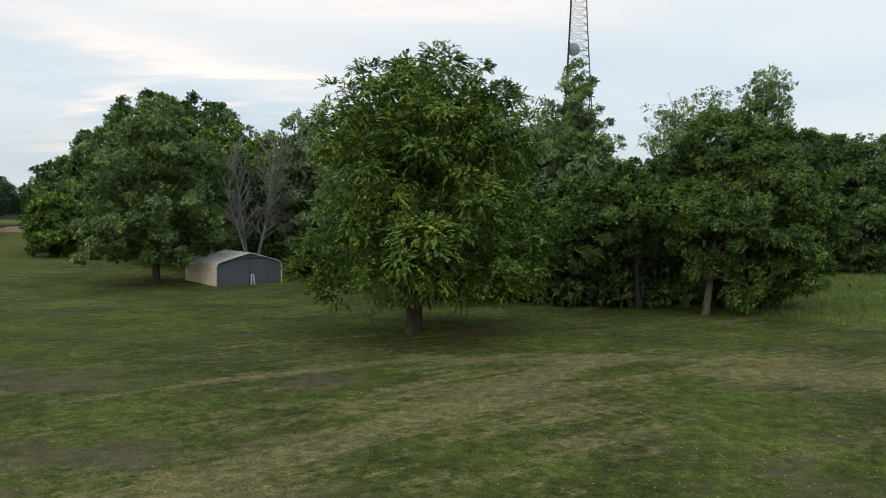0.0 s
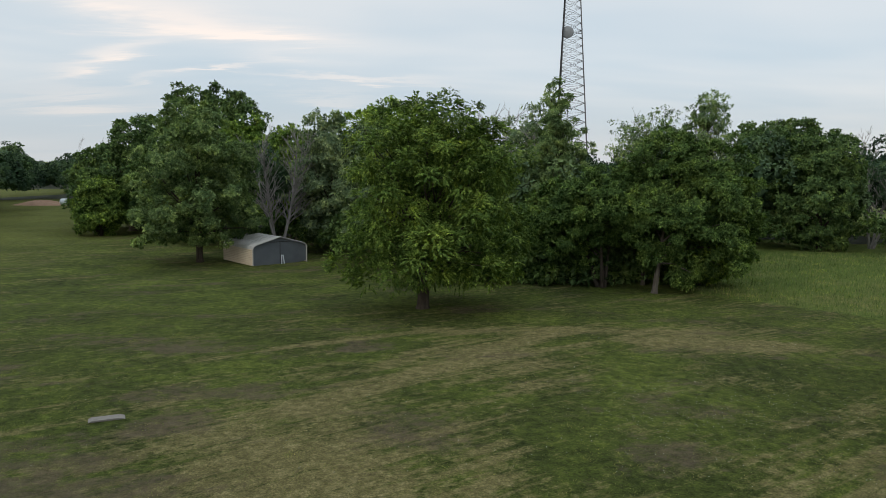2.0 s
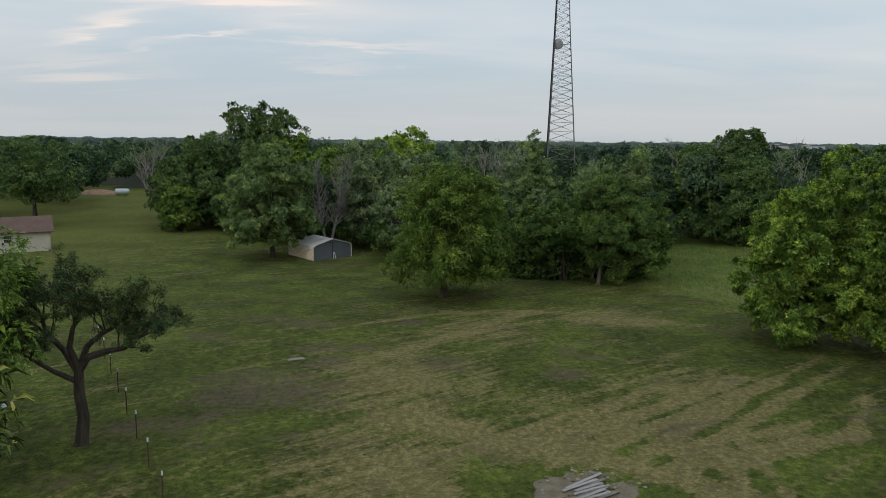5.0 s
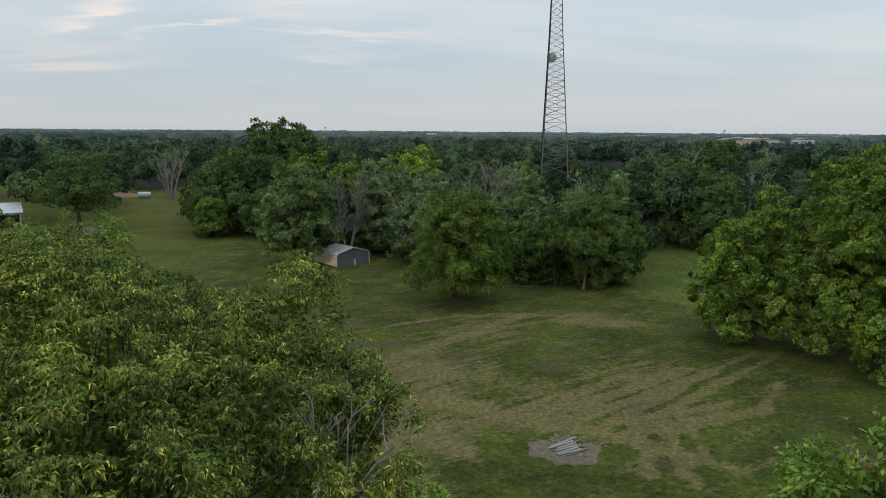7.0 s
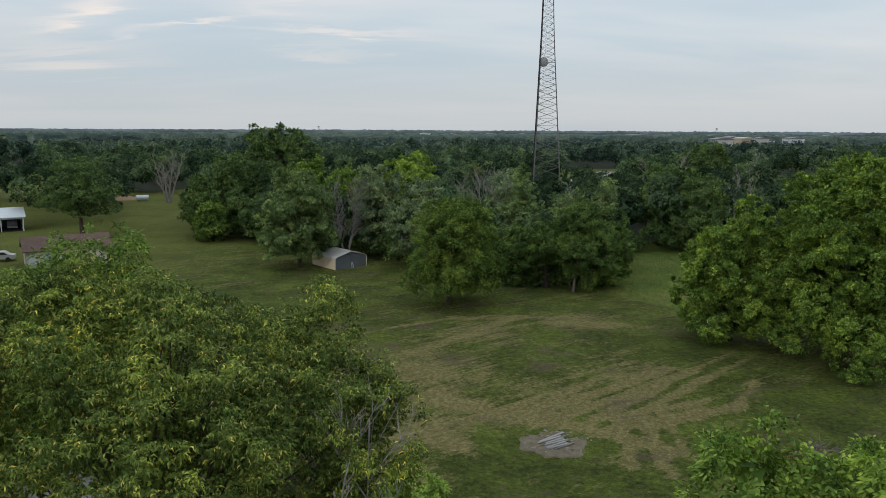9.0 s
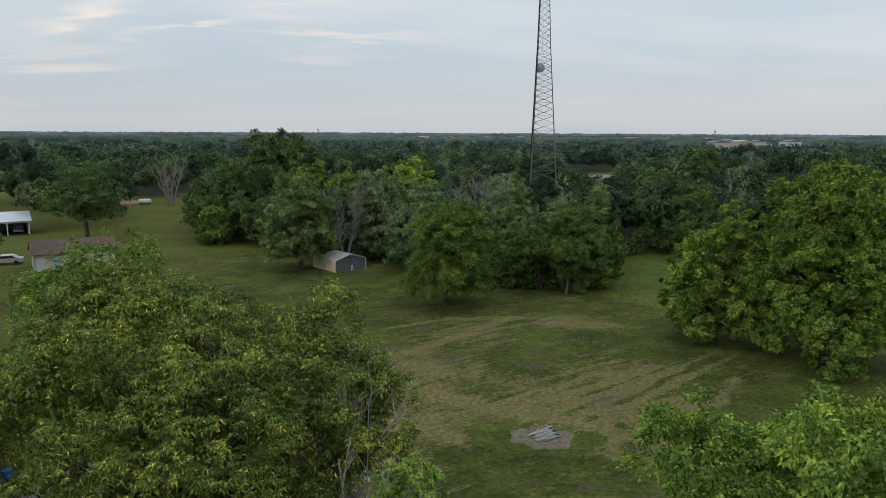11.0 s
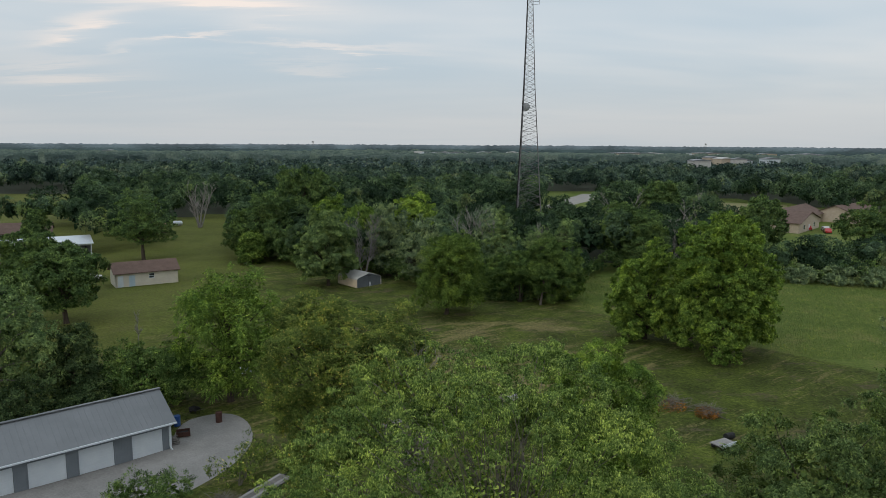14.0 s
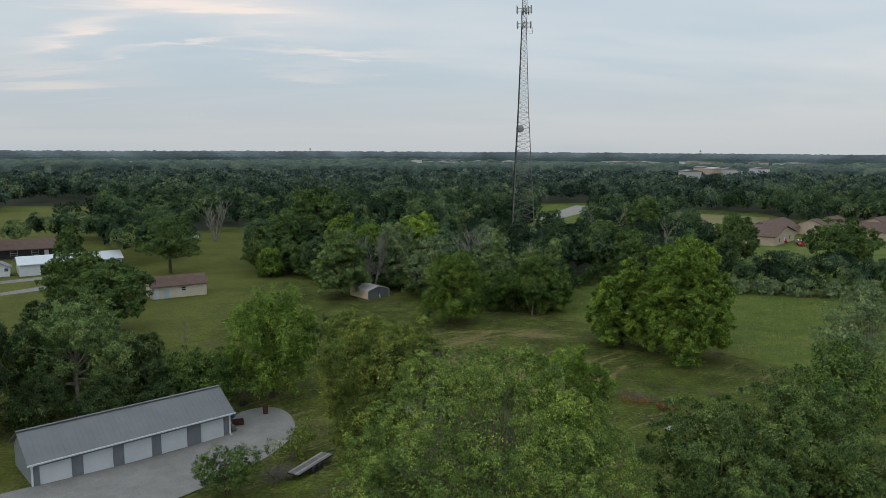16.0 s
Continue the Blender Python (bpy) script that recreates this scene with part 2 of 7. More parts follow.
def ground_material():
    m, nt, b = material("lawn_and_meadow", 0.95, 0.12)
    tc = nt.nodes.new("ShaderNodeTexCoord")
    sep = nt.nodes.new("ShaderNodeSeparateXYZ")
    nt.links.new(tc.outputs["Object"], sep.inputs[0])
    X, Y = sep.outputs["X"], sep.outputs["Y"]
    tuft = noise_node(nt, 2.6, 6, 0.75)
    blade = noise_node(nt, 17.0, 4, 0.75)
    grass = ramp(nt, noise_node(nt, 0.20, 6, 0.68), [(0.30, (0.050, 0.072, 0.016)), (0.46, (0.084, 0.114, 0.025)), (0.56, (0.112, 0.154, 0.030)), (0.70, (0.160, 0.210, 0.042))])
    grass = mix(nt, 1.0, grass, ramp(nt, tuft, [(0.30, (0.34, 0.37, 0.33)), (0.5, (0.95, 0.96, 0.92)), (0.70, (1.75, 1.66, 1.5))]), "MULTIPLY")
    grass = mix(nt, 1.0, grass, ramp(nt, blade, [(0.30, (0.45, 0.5, 0.45)), (0.5, (0.95, 0.95, 0.95)), (0.70, (1.6, 1.55, 1.45))]), "MULTIPLY")
    # dry mown strips, most of them over the knoll in the middle of the lawn
    dry_c = ramp(nt, noise_node(nt, 3.2, 6, 0.75), [(0.3, (0.125, 0.122, 0.046)), (0.5, (0.240, 0.220, 0.094)), (0.70, (0.440, 0.395, 0.195))])
    dry_c = mix(nt, 1.0, dry_c, ramp(nt, blade, [(0.32, (0.5, 0.5, 0.48)), (0.5, (0.95, 0.95, 0.95)), (0.68, (1.45, 1.42, 1.4))]), "MULTIPLY")
    strip = noise_node(nt, 0.95, 6, 0.68, stretch=(0.07, 1.0, 1), rot=36, distortion=0.3)
    strip2 = noise_node(nt, 0.20, 5, 0.7, stretch=(0.5, 1.0, 1), rot=30)
    amount = math_node(nt, "ADD", math_node(nt, "MULTIPLY", strip, 0.60), math_node(nt, "MULTIPLY", strip2, 0.40))
    amount = math_node(nt, "ADD", amount, math_node(nt, "MULTIPLY", math_node(nt, "SUBTRACT", tuft, 0.5), 0.50))
    amount = math_node(nt, "ADD", amount, math_node(nt, "MULTIPLY", math_node(nt, "SUBTRACT", noise_node(nt, 0.75, 5, 0.65, stretch=(0.4, 1, 1), rot=36), 0.5), 0.60))
    swath = noise_node(nt, 2.6, 6, 0.72, stretch=(0.05, 1.0, 1), rot=36, distortion=0.2)
    amount = math_node(nt, "ADD", amount, math_node(nt, "MULTIPLY", math_node(nt, "SUBTRACT", swath, 0.5), 0.55))
    amount = math_node(nt, "ADD", amount, math_node(nt, "MULTIPLY", math_node(nt, "SUBTRACT", noise_node(nt, 7.0, 4, 0.7, stretch=(0.5, 1, 1), rot=36), 0.5), 0.30))
    for x0, y0, r, k in PATCHES:
        amount = math_node(nt, "ADD", amount, math_node(nt, "MULTIPLY", spot(nt, X, Y, x0, y0, r), k))
    # wheel tracks that cross by the old slab
    wob = math_node(nt, "MULTIPLY", math_node(nt, "SUBTRACT", noise_node(nt, 0.6, 4, 0.6), 0.5), 0.9)
    for x0, y0, x1, y1, w, k in TRACKS:
        dd = math_node(nt, "ABSOLUTE", math_node(nt, "ADD", segment(nt, X, Y, x0, y0, x1, y1), wob))
        amount = math_node(nt, "ADD", amount, math_node(nt, "MULTIPLY", math_node(nt, "SUBTRACT", 1.0, math_node(nt, "DIVIDE", dd, w), True), k))
    dry = ramp(nt, amount, [(0.55, (0, 0, 0)), (0.63, (0.5, 0.5, 0.5)), (0.70, (0.95, 0.95, 0.95))])
    c = mix(nt, dry, grass, dry_c)
    # bare earth where the mower scalps the ground
    soil = ramp(nt, noise_node(nt, 3.0, 5, 0.7), [(0.3, (0.085, 0.070, 0.045)), (0.7, (0.215, 0.175, 0.122))])
    sp = math_node(nt, "ADD", math_node(nt, "MULTIPLY", noise_node(nt, 0.30, 6, 0.75, stretch=(0.45, 1, 1), rot=15), 0.8), math_node(nt, "MULTIPLY", noise_node(nt, 1.8, 5, 0.75), 0.30))
    for x0, y0, r in BARE:
        sp = math_node(nt, "ADD", sp, math_node(nt, "MULTIPLY", spot(nt, X, Y, x0, y0, r), 0.10))
    c = mix(nt, ramp(nt, sp, [(0.59, (0, 0, 0)), (0.69, (0.75, 0.75, 0.75))]), c, soil)
    # the unmown hay field past the yard's edge
    edge = math_node(nt, "SUBTRACT", math_node(nt, "ADD", math_node(nt, "MULTIPLY", X, 0.747), math_node(nt, "MULTIPLY", Y, 0.665)), 37.0)
    edge = math_node(nt, "ADD", edge, math_node(nt, "MULTIPLY", math_node(nt, "SUBTRACT", noise_node(nt, 0.6, 3), 0.5), 1.5))
    right = math_node(nt, "MULTIPLY", math_node(nt, "MULTIPLY", math_node(nt, "SUBTRACT", X, 12.0), 0.3, True), math_node(nt, "MULTIPLY", edge, 1.2, True))
    hay = ramp(nt, noise_node(nt, 0.13, 6, 0.7), [(0.3, (0.096, 0.160, 0.032)), (0.52, (0.148, 0.210, 0.050)), (0.68, (0.238, 0.248, 0.094))])
    hay = mix(nt, 1.0, hay, ramp(nt, tuft, [(0.3, (0.55, 0.58, 0.55)), (0.7, (1.45, 1.4, 1.3))]), "MULTIPLY")
    c = mix(nt, right, c, hay)
    # far pastures and lanes are evenly green
    far = math_node(nt, "MULTIPLY", math_node(nt, "SUBTRACT", math_node(nt, "MULTIPLY", X, -1.0), 30.0), 0.05, True)
    lane = ramp(nt, noise_node(nt, 0.09, 5, 0.65), [(0.3, (0.110, 0.138, 0.030)), (0.7, (0.185, 0.212, 0.056))])
    lane = mix(nt, 1.0, lane, ramp(nt, tuft, [(0.3, (0.6, 0.6, 0.6)), (0.7, (1.4, 1.38, 1.3))]), "MULTIPLY")
    c = mix(nt, math_node(nt, "MULTIPLY", far, 0.75), c, lane)
    c = mix(nt, 1.0, c, (0.66, 0.63, 0.60), "MULTIPLY")
    nt.links.new(c, b.inputs["Base Color"])
    h = math_node(nt, "ADD", math_node(nt, "MULTIPLY", tuft, 0.6), math_node(nt, "MULTIPLY", blade, 0.5))
    bump(nt, b, h, 0.8, 0.15)
    return m


# place, radius and dryness of the lawn's larger patches; bare spots
PATCHES = [(12.8, 23.8, 6, 0.17), (-5.5, 18, 7, 0.05), (2.0, 20.0, 6, 0.13), (-9, 20, 6, -0.06), (-4.5, 9, 7, 0.17), (-3.3, -0.5, 6, 0.14), (-5.0, -6.9, 6, 0.14), (5.3, 3.6, 4, 0.12), (12.0, 8.5, 5, 0.11), (3.7, 11.0, 3.4, -0.10),
           (20.9, 17.7, 8, -0.13), (14.9, -5.5, 4.5, -0.10), (1.5, -7.0, 5, -0.22), (25, -1, 9, -0.13), (9.0, 13.5, 4, -0.06), (-20, 34, 12, -0.12), (7.6, 17.6, 2.6, -0.10), (5, 6, 16, 0.06)]
BARE = [(-9.1, 14.1, 2.2), (-8.2, 11.8, 1.8), (-14.5, 22.0, 2.6), (-11.8, 21.9, 2.4), (-9.8, 27.5, 2.2), (6.2, 8.9, 2.0), (-1.0, 11.5, 2.2), (1.4, 31.0, 2.0), (-14.0, 52.0, 4.0), (-11.0, 8.0, 4.5), (-7.0, 5.0, 3.5), (-13.5, 3.0, 4.5), (-6.5, 15.2, 1.6), (-3.5, 21.5, 1.6), (-17.0, 17.5, 2.5)]
# x0, y0, x1, y1, half width and strength of the worn tracks
TRACKS = [(2.5, -1.0, 16.5, 9.4, 0.74, 0.33), (4.0, -1.9, 18.0, 8.6, 0.74, 0.30), (7.0, -1.9, 23.8, 14.2, 0.68, 0.30), (8.6, -2.4, 25.2, 13.2, 0.68, 0.25), (5.3, -0.9, 13.5, -6.8, 1.08, 0.38),
          (9.8, -1.0, 8.8, -7.6, 0.74, 0.33), (11.6, -0.4, 10.7, -8.9, 0.81, 0.33), (13.2, 0.6, 12.6, -5.4, 0.68, 0.28), (11.0, -1.8, 18.7, 1.3, 1.08, 0.38), (18.7, 1.3, 22.1, 6.0, 0.94, 0.30), (9.0, -0.6, 17.0, 2.6, 0.81, 0.30),
          (-4.0, 3.0, 5.0, -1.0, 1.62, 0.25), (-3.0, -3.0, 3.0, -9.0, 1.62, 0.20), (-4.5, 13.0, 6.0, 25.5, 1.22, 0.18), (-9.5, 19.0, -1.0, 25.5, 1.08, 0.18), (0.0, 25.2, 11.0, 25.0, 1.22, 0.20), (9.0, 23.0, 20.0, 22.0, 1.62, 0.25)]
M_GROUND = ground_material()
M_WALNUT = leaf_material("walnut_leaves", (0.038, 0.071, 0.013), (0.084, 0.150, 0.025), (0.220, 0.315, 0.055))
M_MAPLE = leaf_material("maple_leaves", (0.063, 0.110, 0.034), (0.128, 0.204, 0.061), (0.260, 0.350, 0.115), even=0.35)
M_DARK = leaf_material("dark_oak_leaves", (0.034, 0.068, 0.019), (0.076, 0.133, 0.036), (0.178, 0.262, 0.074), even=0.45)
M_ELM = leaf_material("elm_leaves", (0.032, 0.066, 0.015), (0.070, 0.126, 0.027), (0.160, 0.245, 0.055))
M_SILVERELM = leaf_material("dull_elm_leaves", (0.036, 0.068, 0.017), (0.076, 0.126, 0.032), (0.175, 0.245, 0.068), even=0.2)
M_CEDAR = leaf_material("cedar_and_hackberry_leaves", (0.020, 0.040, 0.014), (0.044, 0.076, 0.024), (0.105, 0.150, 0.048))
M_OAK = leaf_material("bright_oak_leaves", (0.044, 0.092, 0.014), (0.112, 0.196, 0.029), (0.255, 0.365, 0.062), even=0.25)
M_HICKORY = leaf_material("hickory_leaves", (0.035, 0.062, 0.012), (0.092, 0.143, 0.025), (0.230, 0.292, 0.053), (0.500, 0.430, 0.085), 0.962)
M_ASH = leaf_material("ash_leaves", (0.038, 0.074, 0.015), (0.108, 0.180, 0.034), (0.300, 0.400, 0.088))
M_SILVER = leaf_material("silver_maple_leaves", (0.075, 0.124, 0.050), (0.145, 0.210, 0.085), (0.265, 0.345, 0.148), even=0.35)
M_LIME = leaf_material("pale_green_leaves", (0.092, 0.162, 0.021), (0.180, 0.288, 0.040), (0.340, 0.470, 0.080), even=0.4)
# distance haze is put into these two leaf colours, bluer and greyer further off
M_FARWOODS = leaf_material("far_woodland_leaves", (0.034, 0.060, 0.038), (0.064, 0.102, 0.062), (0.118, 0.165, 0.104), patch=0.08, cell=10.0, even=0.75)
M_DISTANT = leaf_material("hazed_distant_leaves", (0.036, 0.062, 0.048), (0.064, 0.098, 0.076), (0.105, 0.145, 0.114), patch=0.05, cell=10.0, even=0.8)
M_RUSTIRON = plain("rusty_iron", (0.035, 0.018, 0.015), (0.085, 0.040, 0.030), 3.0, 0.9, grain=0.4)
M_WOODS = leaf_material("woodland_leaves", (0.034, 0.062, 0.027), (0.058, 0.098, 0.041), (0.100, 0.150, 0.065), patch=0.12, cell=9.0, even=0.7)
M_BARK = bark_material("furrowed_bark", (0.030, 0.024, 0.019), (0.085, 0.070, 0.056))
# litter taken down to near black, with the woods' shade in its colour
M_SHADE_LITTER = plain("shaded_leaf_litter", (0.013, 0.017, 0.008), (0.030, 0.036, 0.017), 0.8, 0.95, grain=0.6)
M_GREYBARK = bark_material("grey_bark", (0.09, 0.082, 0.07), (0.22, 0.20, 0.175))
M_ELMBARK = bark_material("dull_grey_bark", (0.060, 0.052, 0.043), (0.140, 0.124, 0.104))
M_DEADWOOD = bark_material("dead_grey_wood", (0.15, 0.14, 0.13), (0.32, 0.30, 0.28))
M_RUST = leaf_material("withered_leaves", (0.10, 0.050, 0.014), (0.22, 0.105, 0.022), (0.38, 0.185, 0.034), glow=0.15)
M_GRAVEL = plain("pale_limestone_gravel", (0.150, 0.146, 0.140), (0.245, 0.238, 0.228), 0.5, 0.95, grain=0.6)
M_PALEROAD = plain("pale_road_gravel", (0.21, 0.20, 0.185), (0.30, 0.285, 0.265), 0.3, 0.95, grain=0.3)
M_GREYMETAL = plain("grey_steel_siding", (0.135, 0.158, 0.18), (0.175, 0.198, 0.22), 0.8, 0.5, 0.0, 0.5, fleck=0.08)
M_ROOFMETAL = plain("dark_grey_steel_roof", (0.112, 0.122, 0.132), (0.145, 0.156, 0.167), 0.5, 0.45, 0.0, 0.5, fleck=0.08)
M_WHITE = plain("white_painted_steel", (0.50, 0.55, 0.595), (0.57, 0.615, 0.65), 0.8, 0.5, fleck=0.08)
M_CREAM = plain("cream_siding", (0.50, 0.46, 0.385), (0.60, 0.56, 0.475), 0.6, 0.7, fleck=0.08)
M_PALEBLUE = plain("pale_blue_paint", (0.34, 0.44, 0.52), (0.42, 0.51, 0.58), 1.0, 0.6, fleck=0.08)
M_TANSTEEL = plain("tan_steel_siding", (0.52, 0.43, 0.32), (0.62, 0.53, 0.41), 0.7, 0.55, fleck=0.08)
M_SHEDROOF = plain("weathered_galvanised_roof", (0.36, 0.355, 0.34), (0.48, 0.475, 0.46), 0.6, 0.55, 0.0)
M_SHEDGREY = plain("charcoal_steel_panel", (0.105, 0.118, 0.135), (0.135, 0.150, 0.168), 0.9, 0.55, fleck=0.08)
M_BROWNROOF = plain("brown_asphalt_shingles", (0.085, 0.055, 0.045), (0.145, 0.098, 0.080), 0.9, 0.95, grain=0.3)
M_DARK_OPEN = plain("shaded_interior", (0.015, 0.015, 0.016), (0.03, 0.03, 0.03), 1.0, 0.9)
M_DARKSIDING = plain("charcoal_siding", (0.026, 0.028, 0.034), (0.045, 0.047, 0.055), 0.8, 0.7, fleck=0.1)
M_GLASS = plain("window_glass", (0.02, 0.025, 0.03), (0.05, 0.055, 0.06), 1.0, 0.12, 0.0, 0.6)
M_TOWER = plain("galvanised_tower_steel", (0.11, 0.105, 0.112), (0.18, 0.172, 0.180), 1.2, 0.6, 0.2)
M_CABLE = plain("black_feed_cable", (0.016, 0.014, 0.016), (0.03, 0.026, 0.028), 2.0, 0.6)
M_ANTENNA = plain("grey_antenna_housing", (0.22, 0.225, 0.235), (0.36, 0.365, 0.375), 2.0, 0.5)
M_DISH = plain("grey_dish_radome", (0.22, 0.23, 0.245), (0.29, 0.30, 0.31), 2.0, 0.6)
M_BLACK = plain("black_rubber", (0.012, 0.012, 0.013), (0.03, 0.03, 0.032), 3.0, 0.8)
M_PLANK = plain("weathered_planks", (0.085, 0.078, 0.072), (0.20, 0.188, 0.176), 2.5, 0.9, grain=0.5, stretch=(1, 0.15, 1))
M_CONCRETE = plain("broken_concrete", (0.080, 0.066, 0.043), (0.185, 0.158, 0.112), 1.8, 0.95, grain=0.6)
M_GREYBOARD = plain("silvered_boards", (0.17, 0.162, 0.155), (0.34, 0.328, 0.315), 2.5, 0.9, grain=0.5, stretch=(0.2, 1, 1))
M_RUBBLE = plain("pale_rubble", (0.15, 0.135, 0.12), (0.27, 0.25, 0.225), 3.0, 0.95, grain=0.5)
M_BLUE = plain("blue_plastic", (0.02, 0.06, 0.20), (0.03, 0.09, 0.27), 2.0, 0.45)
M_RED = plain("red_car_paint", (0.32, 0.02, 0.025), (0.40, 0.03, 0.03), 1.0, 0.25, 0.0, 0.6)
M_SILVERCAR = plain("silver_car_paint", (0.40, 0.41, 0.42), (0.50, 0.51, 0.52), 1.0, 0.3, 0.3, 0.6)
M_TANBRICK = plain("tan_brick", (0.36, 0.30, 0.23), (0.47, 0.40, 0.32), 1.2, 0.9)
M_REDBRICK = plain("red_brick", (0.26, 0.11, 0.085), (0.36, 0.17, 0.13), 0.3, 0.9)
M_STRAW = plain("dry_ball_field", (0.125, 0.130, 0.050), (0.20, 0.18, 0.085), 0.06, 0.95)
M_FLOWER = plain("white_clover_heads", (0.34, 0.35, 0.28), (0.46, 0.46, 0.38), 3.0, 0.8)
M_BLADES = leaf_material("grass_blades", (0.078, 0.098, 0.026), (0.118, 0.138, 0.042), (0.200, 0.190, 0.080), glow=0.25)
M_HAY = leaf_material("hay_stems", (0.072, 0.126, 0.025), (0.115, 0.172, 0.041), (0.240, 0.248, 0.098), glow=0.25)

# ---- building blocks ----


def ground(x, y):
    """The height of the ground, for numbers or arrays."""
    def hump(cx, cy, r, h):
        return h * np.exp(-((x - cx) ** 2 + (y - cy) ** 2) / (2 * r * r))
    return hump(1, 14, 12, 0.32) + hump(-17, 57, 14, -0.55) + hump(-32, -19, 13, -1.0) + hump(5, -6, 7, -0.3)


def array_mesh(name, verts, faces):
    """A mesh from an array of vertices and an array of faces with equally many corners."""
    me = bpy.data.meshes.new(name)
    n, k = faces.shape
    me.vertices.add(len(verts)); me.vertices.foreach_set("co", verts.astype(np.float32).ravel())
    me.loops.add(n * k); me.loops.foreach_set("vertex_index", faces.astype(np.int32).ravel())
    me.polygons.add(n); me.polygons.foreach_set("loop_start", np.arange(0, n * k, k, dtype=np.int32))
    me.update(calc_edges=True)
    return me


class Build:
    """Collects boxes, tubes and plates into one mesh."""

    def __init__(self):
        self.v, self.f = [], []

    def add(self, verts, faces):
        k = len(self.v)
        self.v += [tuple(p) for p in verts]
        self.f += [tuple(i + k for i in f) for f in faces]
        return self

    def box(self, x0, y0, z0, x1, y1, z1, m=None):
        p = [Vector((x, y, z)) for z in (z0, z1) for y in (y0, y1) for x in (x0, x1)]
        if m is not None:
            p = [m @ q for q in p]
        return self.add(p, [(0, 2, 3, 1), (4, 5, 7, 6), (0, 1, 5, 4), (1, 3, 7, 5), (3, 2, 6, 7), (2, 0, 4, 6)])

    def prism(self, outline, y0, y1, m=None):
        """An outline in x and z drawn out along y."""
        n = len(outline)
        p = [Vector((x, y, z)) for y in (y0, y1) for x, z in outline]
        if m is not None:
            p = [m @ q for q in p]
        return self.add(p, [tuple(range(n)), tuple(range(2 * n - 1, n - 1, -1))] + [((i + 1) % n, i, n + i, n + (i + 1) % n) for i in range(n)])

    def tube(self, points, radii, sides=6, cap=True):
        pts = [Vector(p) for p in points]
        rings, ref = [], Vector((0.31, 0.95, 0.05))
        for i, p in enumerate(pts):
            d = (pts[min(i + 1, len(pts) - 1)] - pts[max(i - 1, 0)])
            d = d.normalized() if d.length > 1e-9 else Vector((0, 0, 1))
            a = d.cross(ref)
            a = a.normalized() if a.length > 0.05 else d.cross(Vector((1, 0, 0))).normalized()
            b = d.cross(a)
            r = radii[i] if isinstance(radii, (list, tuple)) else radii
            rings.append([p + (a * math.cos(t) + b * math.sin(t)) * r for t in (2 * math.pi * k / sides for k in range(sides))])
        faces = []
        for i in range(len(pts) - 1):
            for k in range(sides):
                faces.append((i * sides + k, i * sides + (k + 1) % sides, (i + 1) * sides + (k + 1) % sides, (i + 1) * sides + k))
        if cap:
            faces += [tuple(range(sides - 1, -1, -1)), tuple((len(pts) - 1) * sides + k for k in range(sides))]
        return self.add([q for ring in rings for q in ring], faces)

    def mesh(self, name):
        me = bpy.data.meshes.new(name)
        me.from_pydata(self.v, [], self.f)
        me.update()
        return me


def part(name, data, material_, parent=None, label=""):
    me = data.mesh(name) if isinstance(data, Build) else data
    ob = new(name, me)
    me.materials.append(material_)
    if parent is not None:
        ob.parent = parent
    if label:
        tagged(ob, label)
    return ob


def thing(name, x, y, z=None, turn=0.0, label="", category="", group="", kind=""):
    ob = new(name)
    ob.matrix_basis = pose(x, y, float(ground(x, y)) if z is None else z, 0, 0, turn)
    ob.empty_display_size = 0.3
    return tagged(ob, label, category, group, kind)


def unit(a):
    return a / np.maximum(np.linalg.norm(a, axis=-1, keepdims=True), 1e-9)


def leaf_mesh(name, p, d, length, width, rng, fine=True, arch=0.18, facing=None, curl=0.0):
    """One leaf at each place p, along d: pointed and folded, bent over in the middle, or a plain three-cornered one where it is not fine."""
    n = len(p)
    up = unit(np.array([0, 0, 1.0]) + rng.normal(0, 0.45, (n, 3)))
    if facing is not None:
        up = unit(facing + rng.normal(0, 0.32, (n, 3)))
    side = unit(np.cross(d, up))
    nor = np.cross(side, d)
    down = np.array([0, 0, 1.0])
    L, W = length * rng.uniform(0.7, 1.25, (n, 1)), width * rng.uniform(0.75, 1.25, (n, 1))
    midp = p + d * L * 0.45
    if curl:
        v = np.empty((n, 4, 3))
        bend = curl * rng.uniform(0.6, 1.4, (n, 1))
        v[:, 0] = p
        v[:, 1] = midp + side * W * 0.5
        v[:, 2] = midp - side * W * 0.5
        v[:, 3] = midp + unit(d * (1.15 - bend) - down * bend) * L * 0.6
        k = 4 * np.arange(n)[:, None]
        f = np.stack([k + np.array([0, 1, 2]), k + np.array([1, 3, 2])], 1).reshape(-1, 3)
        return array_mesh(name, v.reshape(-1, 3), f)
    if not fine:
        v = np.empty((n, 3, 3))
        v[:, 0] = p + side * W * 0.62
        v[:, 1] = p + d * L * 1.05 - down * L * 0.15
        v[:, 2] = p - side * W * 0.62
        return array_mesh(name, v.reshape(-1, 3), np.arange(3 * n).reshape(n, 3))
    v = np.empty((n, 4, 3))
    v[:, 0] = p
    v[:, 1] = midp + side * W * 0.5 - nor * W * 0.10
    v[:, 2] = p + d * L * (1 - arch * 0.4) - down * L * arch
    v[:, 3] = midp - side * W * 0.5 - nor * W * 0.10
    return array_mesh(name, v.reshape(-1, 3), np.arange(4 * n).reshape(n, 4))


